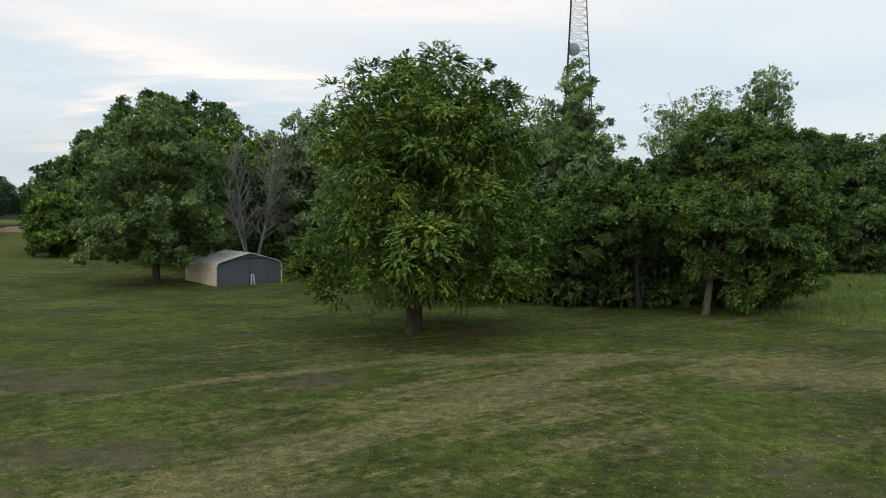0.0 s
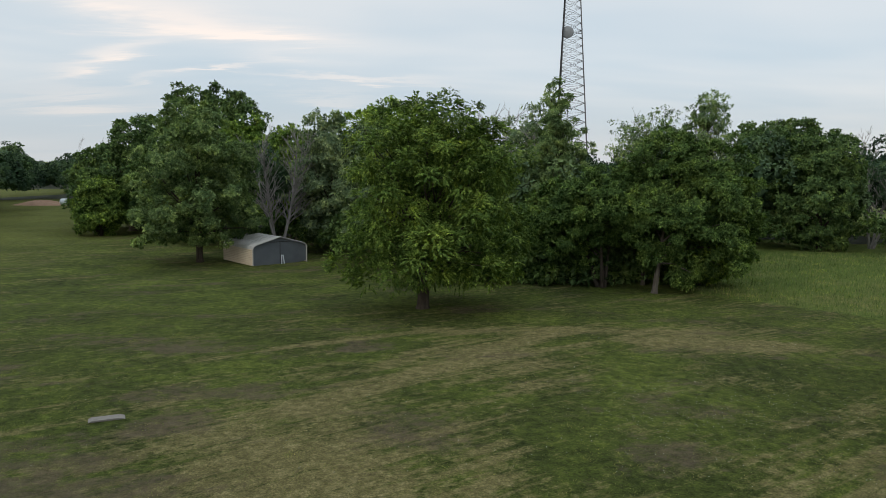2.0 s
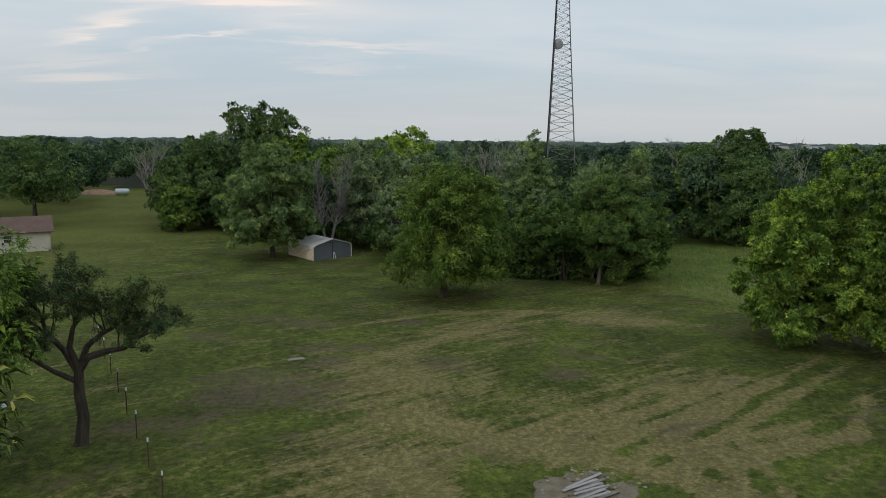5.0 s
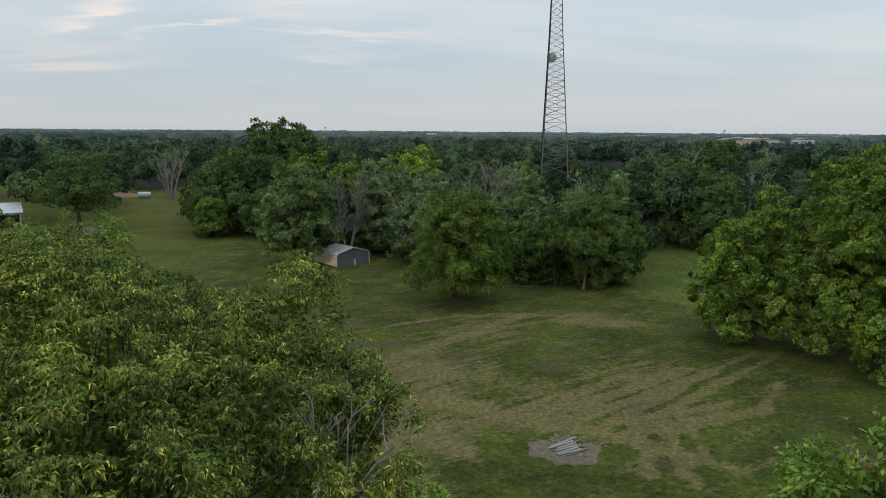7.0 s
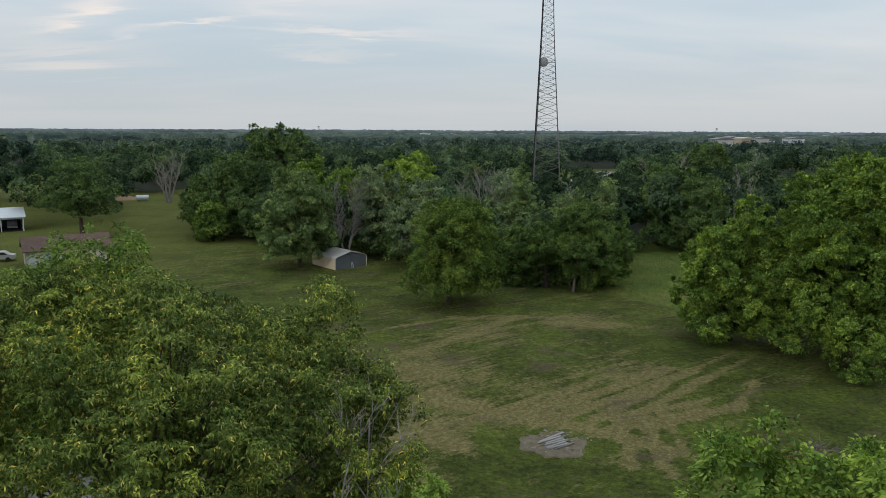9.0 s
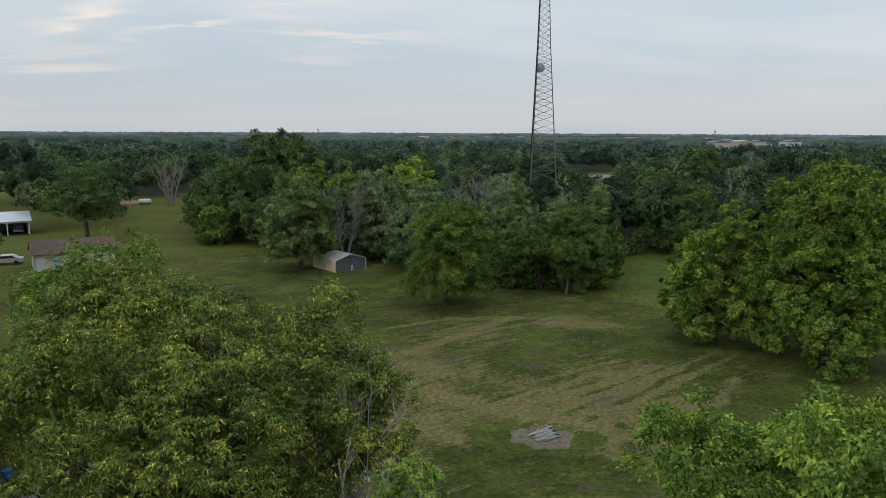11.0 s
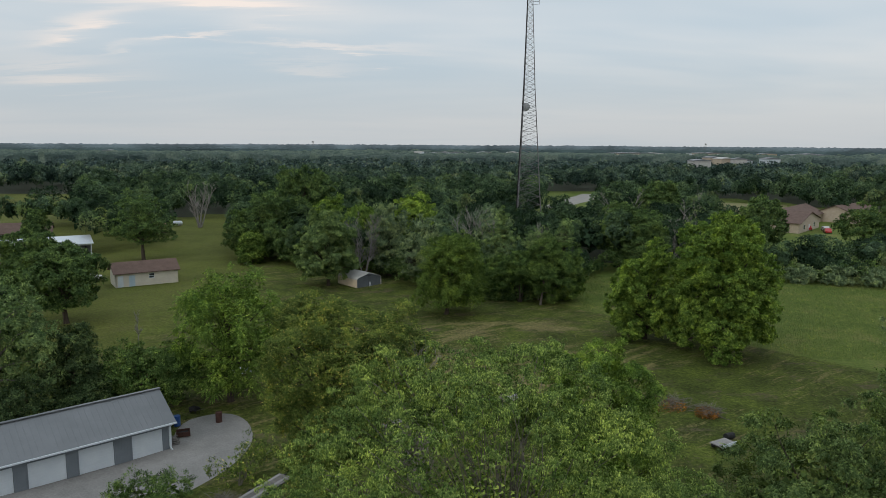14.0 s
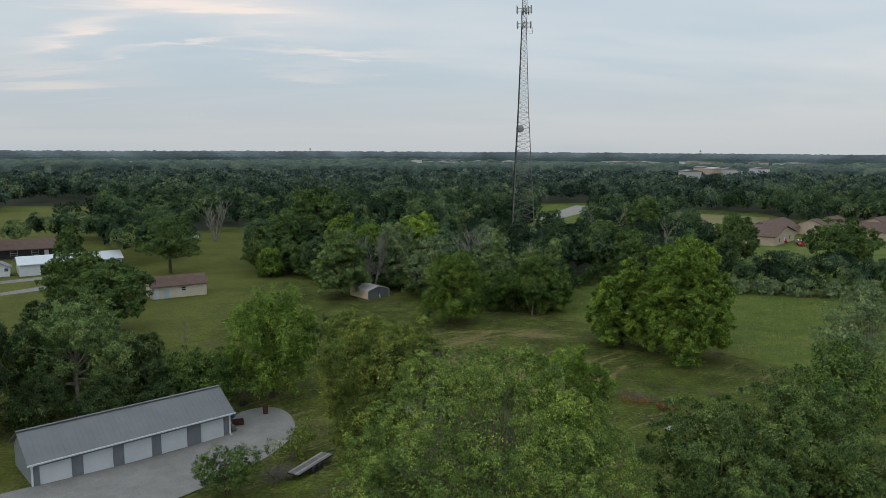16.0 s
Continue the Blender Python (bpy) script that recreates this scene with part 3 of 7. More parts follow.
def inner_leaves(lobes, rng, per_m3=7.0):
    """Shaded leaves deep inside a crown, that close it to the light."""
    lb = np.array(lobes, float)
    n = np.maximum((lb[:, 3] * lb[:, 4] * lb[:, 5] * 0.8 * per_m3).astype(int), 12)
    k = np.repeat(np.arange(len(lb)), n)
    u = unit(rng.normal(0, 1, (len(k), 3)))
    p = lb[k, :3] + u * lb[k, 3:] * rng.uniform(0.02, 0.36, (len(k), 1)) ** 0.6
    return p, unit(rng.normal(0, 1, (len(k), 3))), u


def joined(name, a, b):
    """Two leaf meshes as one."""
    va, vb = np.empty(len(a.vertices) * 3, np.float32), np.empty(len(b.vertices) * 3, np.float32)
    a.vertices.foreach_get("co", va); b.vertices.foreach_get("co", vb)
    ka, kb = len(a.loops) // len(a.polygons), len(b.loops) // len(b.polygons)
    ia, ib = np.empty(len(a.loops), np.int32), np.empty(len(b.loops), np.int32)
    a.loops.foreach_get("vertex_index", ia); b.loops.foreach_get("vertex_index", ib)
    me = bpy.data.meshes.new(name)
    v = np.concatenate([va, vb])
    me.vertices.add(len(v) // 3); me.vertices.foreach_set("co", v)
    li = np.concatenate([ia, ib + len(va) // 3]).astype(np.int32)
    me.loops.add(len(li)); me.loops.foreach_set("vertex_index", li)
    start = np.concatenate([np.arange(len(a.polygons)) * ka, len(ia) + np.arange(len(b.polygons)) * kb]).astype(np.int32)
    me.polygons.add(len(start)); me.polygons.foreach_set("loop_start", start)
    me.update(calc_edges=True)
    bpy.data.meshes.remove(a); bpy.data.meshes.remove(b)
    return me


def crown_clumps(lobes, count, rng, hollow=0.55, low=0.3):
    """Centres and outward directions of leaf clumps in a crown made of ellipsoids (x, y, z, rx, ry, rz)."""
    lb = np.array(lobes, float)
    w = (lb[:, 3] * lb[:, 4] * lb[:, 5]) ** (2 / 3)
    k = rng.choice(len(lb), count * 3, p=w / w.sum())
    u = unit(rng.normal(0, 1, (count * 3, 3)))
    r = rng.uniform(hollow ** 2, 1, (count * 3, 1)) ** 0.5 * rng.uniform(0.86, 1.07, (count * 3, 1))
    c = lb[k, :3] + u * r * lb[k, 3:]
    # clumps deep inside another lobe are dropped
    inside = np.zeros(len(c), bool)
    for e in lb:
        inside |= (((c - e[:3]) / e[3:]) ** 2).sum(1) < hollow ** 2 * 0.8
    keep = (~inside) & (c[:, 2] > low)
    return c[keep][:count], unit(u[keep] * lb[k, 3:][keep].max(1, keepdims=True) / lb[k, 3:][keep])[:count]


def leaves_of(c, out, clump_r, tips, per, droop, rng, flat=0.7, fan=False, frond=0.0):
    """Leaf places and directions: sprays of leaves at the twig tips of each clump."""
    n = len(c)
    R = clump_r * rng.uniform(0.65, 1.3, (n, 1, 1))
    d = unit(rng.normal(0, 0.75, (n, tips, 3)) + out[:, None, :] * 0.75 + np.array([0, 0, 0.35]))
    t = c[:, None, :] + d * R * rng.uniform(0.35, 1.0, (n, tips, 1)) * np.array([1, 1, flat])
    t, d = t.reshape(-1, 1, 3), d.reshape(-1, 1, 3)
    ld = unit(d * 0.55 + rng.normal(0, 0.55, (n * tips, per, 3)) + np.array([0, 0, -droop]))
    if fan:
        # each shoot ends in a whorl of arching leaves
        ld = rng.normal(0, 1, (n * tips, per, 3)) * np.array([1, 1, 0.25])
        ld = unit(unit(ld) + d * 0.45 + np.array([0, 0, 0.30 - droop * 0.5]))
    if frond:
        # each shoot ends in an arching stalk with leaflets on both sides
        s = np.linspace(0.2, 1.0, per)[None, :, None]
        fd = unit(d + rng.normal(0, 0.35, d.shape) + np.array([0, 0, 0.15]))
        ln = frond * rng.uniform(0.7, 1.2, (n * tips, 1, 1))
        down = np.array([0, 0, -1.0])
        tang = unit(fd + down * droop * 1.9 * s)
        side = unit(np.cross(tang, np.array([0, 0, 1.0]) + rng.normal(0, 0.25, (n * tips, 1, 3)))) * np.where(np.arange(per) % 2, 1.0, -1.0)[None, :, None]
        side[:, -1] *= 0.1
        ld = unit(tang * 0.7 + side * 0.8 + down * 0.25 + rng.normal(0, 0.12, (n * tips, per, 3)))
        p = t + ln * (fd * s + down * droop * s * s)
        return p.reshape(-1, 3), ld.reshape(-1, 3)
    p = t + ld * rng.uniform(0.0, 0.03 if fan else 0.12, (n * tips, per, 1))
    return p.reshape(-1, 3), ld.reshape(-1, 3)


def limbs(b, base_z, trunk_r, fork_z, top, targets, rng, lean=(0, 0), sides=7, thick=0.62):
    """A tapered, slightly crooked trunk with limbs that bend out to the clumps."""
    n = 7
    trunk = []
    for i in range(n):
        s = i / (n - 1)
        trunk.append(Vector((lean[0] * s + rng.normal(0, 0.05) * top * 0.15 * s, lean[1] * s + rng.normal(0, 0.05) * top * 0.15 * s, base_z + (top - base_z) * s)))
    rad = [trunk_r * (1.35 if i == 0 else 1.0) * (1 - 0.92 * (i / (n - 1)) ** 0.8) for i in range(n)]
    rad[1] = trunk_r * 0.95
    b.tube([trunk[0], trunk[0].lerp(trunk[1], 0.22)] + trunk[1:], [trunk_r * 1.5, trunk_r * 1.05] + rad[1:], sides)
    for t in targets:
        t = Vector(t)
        zs = min(max(fork_z + (t.z - fork_z) * rng.uniform(0.15, 0.55), fork_z * 0.8), top * 0.92)
        s = (zs - base_z) / (top - base_z)
        i = min(int(s * (n - 1)), n - 2)
        a = trunk[i].lerp(trunk[i + 1], s * (n - 1) - i)
        r0 = trunk_r * (1 - 0.92 * s ** 0.8) * thick
        m1 = a.lerp(t, 0.4) + Vector((rng.normal(0, 0.2), rng.normal(0, 0.2), 0.10 * (t - a).length))
        m2 = a.lerp(t, 0.75) + Vector((rng.normal(0, 0.25), rng.normal(0, 0.25), 0.07 * (t - a).length))
        b.tube([a, m1, m2, t], [r0, r0 * 0.62, r0 * 0.36, 0.012], 5, False)
    return b


def tree(name, x, y, lobes, trunk_r, fork_z, leaf, leaf_mat, label, clumps=150, clump_r=0.9, tips=16, per=5, droop=0.4, bark=None, seed=1,
         hollow=0.55, low=0.5, limb_count=26, stems=1, group="", z=None, flat=0.7, category="tree", fan=False, thick=0.62, frond=0.0, fine=False, curl=0.0, inner=14.0, deep=0.36, face=0.95):
    """A broadleaf tree with trunk, limbs and a crown of leaf sprays."""
    rng = np.random.default_rng(seed)
    t = thing(name, x, y, z, 0, label, category, group)
    c, o = crown_clumps(lobes, clumps, rng, hollow, low)
    top = max(l[2] + l[5] * 0.7 for l in lobes) * 0.84
    b = Build()
    cx = sum(l[0] for l in lobes) / len(lobes); cy = sum(l[1] for l in lobes) / len(lobes)
    pick = c[rng.permutation(len(c))[:limb_count]]
    if stems == 1:
        limbs(b, -0.15, trunk_r, fork_z, top, pick, rng, (cx * 0.7, cy * 0.7), thick=thick)
    else:
        for k in range(stems):
            a = 2 * math.pi * k / stems + rng.uniform(0, 1)
            sub = Build()
            limbs(sub, -0.15, trunk_r, fork_z, top * rng.uniform(0.75, 1), pick[k::stems], rng, (cx + math.cos(a) * top * 0.2, cy + math.sin(a) * top * 0.2))
            b.add([(p[0] + math.cos(a) * trunk_r * 1.2, p[1] + math.sin(a) * trunk_r * 1.2, p[2]) for p in sub.v], sub.f)
    part("trunk", b, bark or M_BARK, t)
    p, d = leaves_of(c, o, clump_r, tips, per, droop, rng, flat, fan, frond)
    look_out = np.repeat(o * face, tips * per, 0) + np.array([0, 0, 0.62])
    crown = leaf_mesh("crown", p, d, leaf[0], leaf[1], rng, fine, facing=look_out, curl=curl)
    if inner:
        q, e, u = inner_leaves(lobes, rng, inner)
        keep = q[:, 2] > low + 0.3
        crown = joined("crown", crown, leaf_mesh("shaded", q[keep], e[keep], deep, deep * 0.55, rng, False, facing=u[keep]))
    part("crown", crown, leaf_mat, t)
    return t


def ringed(rings, seed, dx=0.0, dy=0.0):
    """Lobes of a crown in rings: height, ring radius, number of lobes and lobe radius; a core fills the middle."""
    rng = random.Random(seed)
    out = []
    for i, (z, R, n, r) in enumerate(rings):
        a0 = rng.uniform(0, 6.28)
        for k in range(n):
            a = a0 + 6.2832 * (k + rng.uniform(-0.25, 0.25)) / n
            rr, s = R * rng.uniform(0.86, 1.10), r * rng.uniform(0.78, 1.2)
            out.append((dx + math.cos(a) * rr, dy + math.sin(a) * rr, z + ((k % 2) - 0.5) * 0.9 * r + rng.uniform(-0.5, 0.5) * r, s, s, s * rng.uniform(0.8, 1.1)))
        if R > 1.5:
            out.append((dx, dy, z, R * 0.62, R * 0.62, 1.5))
    return out


def bare_tree(name, x, y, height, spread, trunk_r, label, seed, bark=None, z=None, stems=1, category="dead tree", lean=0.42):
    """A leafless tree: crooked leaders with side branches that fork into fine twigs."""
    rng = random.Random(seed)
    t = thing(name, x, y, z, 0, label, category)

    def crook(p, d, length, n, wob):
        pts = [p]
        for _ in range(n):
            d = (d + Vector((rng.uniform(-1, 1), rng.uniform(-1, 1), rng.uniform(-0.3, 0.6))) * wob).normalized()
            pts.append(pts[-1] + d * length / n)
        return pts

    def at(pts, s):
        k = min(int(s * (len(pts) - 1)), len(pts) - 2)
        return pts[k].lerp(pts[k + 1], s * (len(pts) - 1) - k), (pts[k + 1] - pts[k]).normalized()

    def taper(r, n, end):
        return [r + (end - r) * i / n for i in range(n + 1)]

    for k in range(stems):
        a = k * 6.283 / stems + rng.uniform(0, 1)
        tip = rng.uniform(0.3, 1.0) * lean if stems > 1 else 0.04
        h = height * rng.uniform(0.8, 1.0) if k else height
        lead = crook(Vector((math.cos(a) * trunk_r, math.sin(a) * trunk_r, -0.1)), Vector((math.cos(a) * tip, math.sin(a) * tip, 1)).normalized(), h, 6, 0.10)
        b = Build().tube(lead, taper(trunk_r, 6, 0.015), 6, False)
        for i in range(20):
            s = rng.uniform(0.25, 0.97)
            q, d = at(lead, s)
            a2 = rng.uniform(0, 6.283)
            bd = (d * 0.9 + Vector((math.cos(a2), math.sin(a2), 0.1)) * rng.uniform(0.5, 1.1) * spread * 1.3).normalized()
            ln = h * rng.uniform(0.14, 0.30) * (1.15 - 0.6 * s)
            r0 = trunk_r * (1 - s) * 0.55 + 0.018
            br = crook(q, bd, ln, 3, 0.16)
            b.tube(br, taper(r0, 3, 0.01), 5, False)
            for _ in range(6):
                q2, d2 = at(br, rng.uniform(0.25, 1.0))
                td = (d2 + Vector((rng.uniform(-1, 1), rng.uniform(-1, 1), rng.uniform(-0.2, 0.7))) * 0.75).normalized()
                tw = crook(q2, td, ln * rng.uniform(0.25, 0.5), 2, 0.2)
                b.tube(tw, taper(r0 * 0.4 + 0.006, 2, 0.006), 4, False)
                for _ in range(2):
                    q3, d3 = at(tw, rng.uniform(0.3, 1.0))
                    b.tube([q3, q3 + (d3 + Vector((rng.uniform(-1, 1), rng.uniform(-1, 1), rng.uniform(0, 0.6))) * 0.7).normalized() * ln * 0.18], [0.009, 0.004], 3, False)
        part("bare_stem", b, bark or M_DEADWOOD, t)
    return t


def post_oak(x, y, seed):
    """A crooked tree: a short trunk, long bent limbs, many forked twigs and small sprays of leaves at their ends."""
    rng = random.Random(seed)
    nrg = np.random.default_rng(seed)
    t = thing("post_oak_tree", x, y, None, 0, "crooked post oak with dark sparse leaves beside a wire fence", "tree")
    b = Build()
    ends, ways = [], []

    def grow(p, d, length, r, level):
        n = 4 if level < 2 else 3
        pts, q = [p], p
        for _ in range(n):
            d = (d + Vector((rng.uniform(-1, 1), rng.uniform(-1, 1), rng.uniform(-0.55, 0.75))) * (0.36 if level < 3 else 0.3)).normalized()
            q = q + d * length / n
            pts.append(q)
        b.tube(pts, [r + (r * 0.4 - r) * k / n for k in range(n + 1)], 6 if level < 2 else 4, False)
        if level == 3:
            ends.extend([tuple(pts[-1]), tuple(pts[-2])] if rng.random() < 0.7 else [])
            ways.extend([tuple(d)] * (len(ends) - len(ways)))
            return
        for k in range((7, 6, 5)[level]):
            s = rng.uniform(0.3, 1.0) * n
            i = min(int(s), n - 1)
            a = pts[i].lerp(pts[i + 1], s - i)
            side = (d * 0.55 + Vector((rng.uniform(-1, 1), rng.uniform(-1, 1), rng.uniform(-0.25, 1.0)))).normalized()
            grow(a, side, length * rng.uniform(0.38, 0.62), max(r * 0.42, 0.007), level + 1)

    def limb(points, radii):
        b.tube(points, radii, 8, False)
        n = len(points) - 1
        for k in range(9):
            s = rng.uniform(0.42, 1.0) * n
            i = min(int(s), n - 1)
            a = Vector(points[i]).lerp(Vector(points[i + 1]), s - i)
            along = (Vector(points[i + 1]) - Vector(points[i])).normalized()
            grow(a, (along * 0.5 + Vector((rng.uniform(-0.7, 0.7), rng.uniform(-0.7, 0.7), rng.uniform(0.1, 1.1)))).normalized(), rng.uniform(0.9, 1.6), 0.05, 1)

    b.tube([(-0.1, 0, -0.15), (-0.08, 0, 0.15), (0.05, 0.05, 1.3), (-0.05, 0.0, 2.5), (0.0, 0.0, 3.7)], [0.42, 0.31, 0.26, 0.24, 0.21], 9, False)
    limb([(0, 0, 3.5), (0.5, -0.1, 4.2), (1.3, 0.0, 4.45), (2.1, 0.1, 4.6), (2.8, 0.2, 5.1), (3.7, 0.3, 5.5)], [0.19, 0.17, 0.15, 0.12, 0.07, 0.03])
    limb([(0, 0, 3.6), (0.3, 0.3, 4.6), (1.0, 0.4, 5.2), (1.8, 0.3, 5.6), (2.4, 0.2, 6.2)], [0.17, 0.14, 0.11, 0.07, 0.03])
    limb([(0, 0, 3.6), (-0.2, -0.3, 4.7), (0.1, -0.5, 5.6), (0.5, -0.4, 6.6), (0.4, -0.6, 7.3)], [0.16, 0.13, 0.10, 0.06, 0.02])
    limb([(0, 0, 3.4), (-0.7, 0.2, 4.4), (-1.5, 0.3, 5.2), (-2.0, 0.6, 6.2), (-2.6, 0.5, 6.9)], [0.17, 0.14, 0.11, 0.07, 0.03])
    limb([(-0.05, 0, 3.0), (-0.9, -0.4, 3.6), (-1.9, -0.6, 4.3), (-2.8, -0.5, 4.8)], [0.14, 0.11, 0.07, 0.03])
    part("trunk", b, M_BARK, t)
    c, o = np.array(ends), np.array(ways)
    p, d = leaves_of(c, o, 0.20, 9, 3, 0.3, nrg)
    part("crown", leaf_mesh("crown", p, d, 0.085, 0.045, nrg, False, facing=np.repeat(o, 27, 0) + np.array([0, 0, 0.6])), M_CEDAR, t)


def in_poly(x, y, poly):
    hit = np.zeros(np.shape(x), bool)
    for (x0, y0), (x1, y1) in zip(poly, poly[1:] + poly[:1]):
        if y0 != y1:
            hit ^= ((y0 > y) != (y1 > y)) & (x < (x1 - x0) * (y - y0) / (y1 - y0) + x0)
    return hit


def sheet(name, outline, material_, lift, label, kind="structure", cuts=3):
    """A flat patch that follows the ground."""
    bm = bmesh.new()
    bm.faces.new([bm.verts.new((x, y, 0)) for x, y in outline])
    bmesh.ops.triangulate(bm, faces=bm.faces[:])
    for _ in range(cuts):
        bmesh.ops.subdivide_edges(bm, edges=bm.edges[:], cuts=1, use_grid_fill=True)
        bmesh.ops.triangulate(bm, faces=bm.faces[:])
    for v in bm.verts:
        v.co.z = float(ground(v.co.x, v.co.y)) + lift
    bmesh.ops.recalc_face_normals(bm, faces=bm.faces[:])
    me = bpy.data.meshes.new(name)
    bm.to_mesh(me)
    bm.free()
    return tagged(part(name, me, material_), label, kind=kind)


# ---- the ground, one sheet to the horizon ----


def build_ground():
    far = 90 * 1.13 ** np.arange(1, 34)
    ax = np.concatenate([-far[::-1], np.linspace(-90, 90, 145), far])
    gx, gy = np.meshgrid(ax, ax + 20)
    gz = ground(gx, gy) + 0.05 * np.sin(gx * 0.31 + 1.3 * np.sin(gy * 0.21)) * np.exp(-(gx ** 2 + gy ** 2) / 90 ** 2)
    n = len(ax)
    idx = np.arange(n * n).reshape(n, n)
    f = np.stack([idx[:-1, :-1], idx[:-1, 1:], idx[1:, 1:], idx[1:, :-1]], -1).reshape(-1, 4)
    me = array_mesh("ground", np.stack([gx, gy, gz], -1).reshape(-1, 3), f)
    me.polygons.foreach_set("use_smooth", np.ones(len(me.polygons), bool))
    tagged(part("ground", me, M_GROUND), "patchy mown lawn with dry strips beside a hay field", kind="structure")


build_ground()
LOT = [(-27.5, -9.5), (-25.5, -7.6), (-23, -7.4), (-20.8, -9.8), (-19.4, -14.0), (-19.9, -18.5), (-21.8, -22.5), (-24.3, -26), (-28, -31), (-36, -40), (-48, -50),
       (-58, -44), (-48, -33.5), (-40.5, -27), (-33.5, -20.9), (-26.6, -14.9)]
for _ in range(2):
    LOT = [(a[0] + (b[0] - a[0]) * f, a[1] + (b[1] - a[1]) * f) for a, b in zip(LOT, LOT[1:] + LOT[:1]) for f in (0.25, 0.75)]
sheet("gravel_lot", LOT, M_GRAVEL, 0.05, "pale limestone gravel lot in front of the garage", cuts=5)

# ---- the carport shed ----


def carport_shed():
    t = thing("shed", -16.9, 54.0, None, 40.0, "low steel carport shed with tan ribbed sides and charcoal front", "shed")
    w, d, e, r = 5.35, 6.2, 1.75, 2.45      # front width, depth, eave, ridge
    prof = [(0.0, 0.0), (0.0, e - 0.30), (0.10, e - 0.07), (0.34, e + 0.06), (w / 2, r), (w - 0.34, e + 0.06), (w - 0.10, e - 0.07), (w, e - 0.30), (w, 0.0)]
    # ribbed side walls
    for nm, x0 in (("side_wall", 0.0), ("side_wall", w)):
        n = 9
        for k in range(n):
            z0, z1 = (e - 0.3) * k / n, (e - 0.3) * (k + 1) / n
            if k == 0:
                wall = part(nm, Build().box(x0 - 0.018, 0.0, 0.0, x0 + 0.018, d, e - 0.3), M_TANSTEEL, t)
            part("rib", Build().prism([(-0.05, z1 - 0.075), (-0.05, z1 - 0.025), (-0.021, z1), (-0.021, z1 - 0.10)], 0.0, d, pose(x0, 0, 0)), M_TANSTEEL, wall)
            part("rib", Build().prism([(0.05, z1 - 0.075), (0.05, z1 - 0.025), (0.021, z1), (0.021, z1 - 0.10)], 0.0, d, pose(x0, 0, 0)), M_TANSTEEL, wall)
    b = Build()
    top = prof[1:-1]
    b.prism([(x, z) for x, z in top] + [(x, z + 0.04) for x, z in reversed(top)], -0.12, d + 0.05)
    roof = part("roof", b, M_SHEDROOF, t)
    for k in range(1, 7):
        y = d * k / 7
        part("roof_rib", Build().tube([(x, y, z + 0.05) for x, z in top], 0.03, 4), M_SHEDROOF, roof)
    inner = [(0.03, 0.0), (0.03, e - 0.32), (0.14, e - 0.12), (0.36, e), (w / 2, r - 0.07), (w - 0.36, e), (w - 0.14, e - 0.12), (w - 0.03, e - 0.32), (w - 0.03, 0.14), (w - 0.9, 0.05), (w - 1.6, 0.0)]
    front = part("front_panel", Build().prism(inner, 0.03, 0.07), M_SHEDGREY, t)
    part("back_panel", Build().prism(prof, d - 0.08, d - 0.04), M_SHEDGREY, t)
    b = Build().box(w / 2 - 0.02, 0.005, 0.0, w / 2 + 0.02, 0.028, r - 0.45).box(w / 2 - 1.0, 0.005, r - 0.45, w / 2 + 1.0, 0.028, r - 0.41)
    part("seam", b, M_DARK_OPEN, front)
    part("trim", Build().tube([(x, -0.05, z + 0.02) for x, z in prof], 0.05, 6), M_SHEDROOF, t, "pale rolled steel edge")
    for k in range(2):
        part("prop_board", Build().box(-0.05, -0.02, 0, 0.05, 0.02, 0.85, pose(w / 2 + 0.05 + 0.28 * k, -0.16, 0, -12, 6 - 10 * k, 0)), M_WHITE, t, "pale board leaning on the front")
    return t


carport_shed()

# ---- the long garage ----


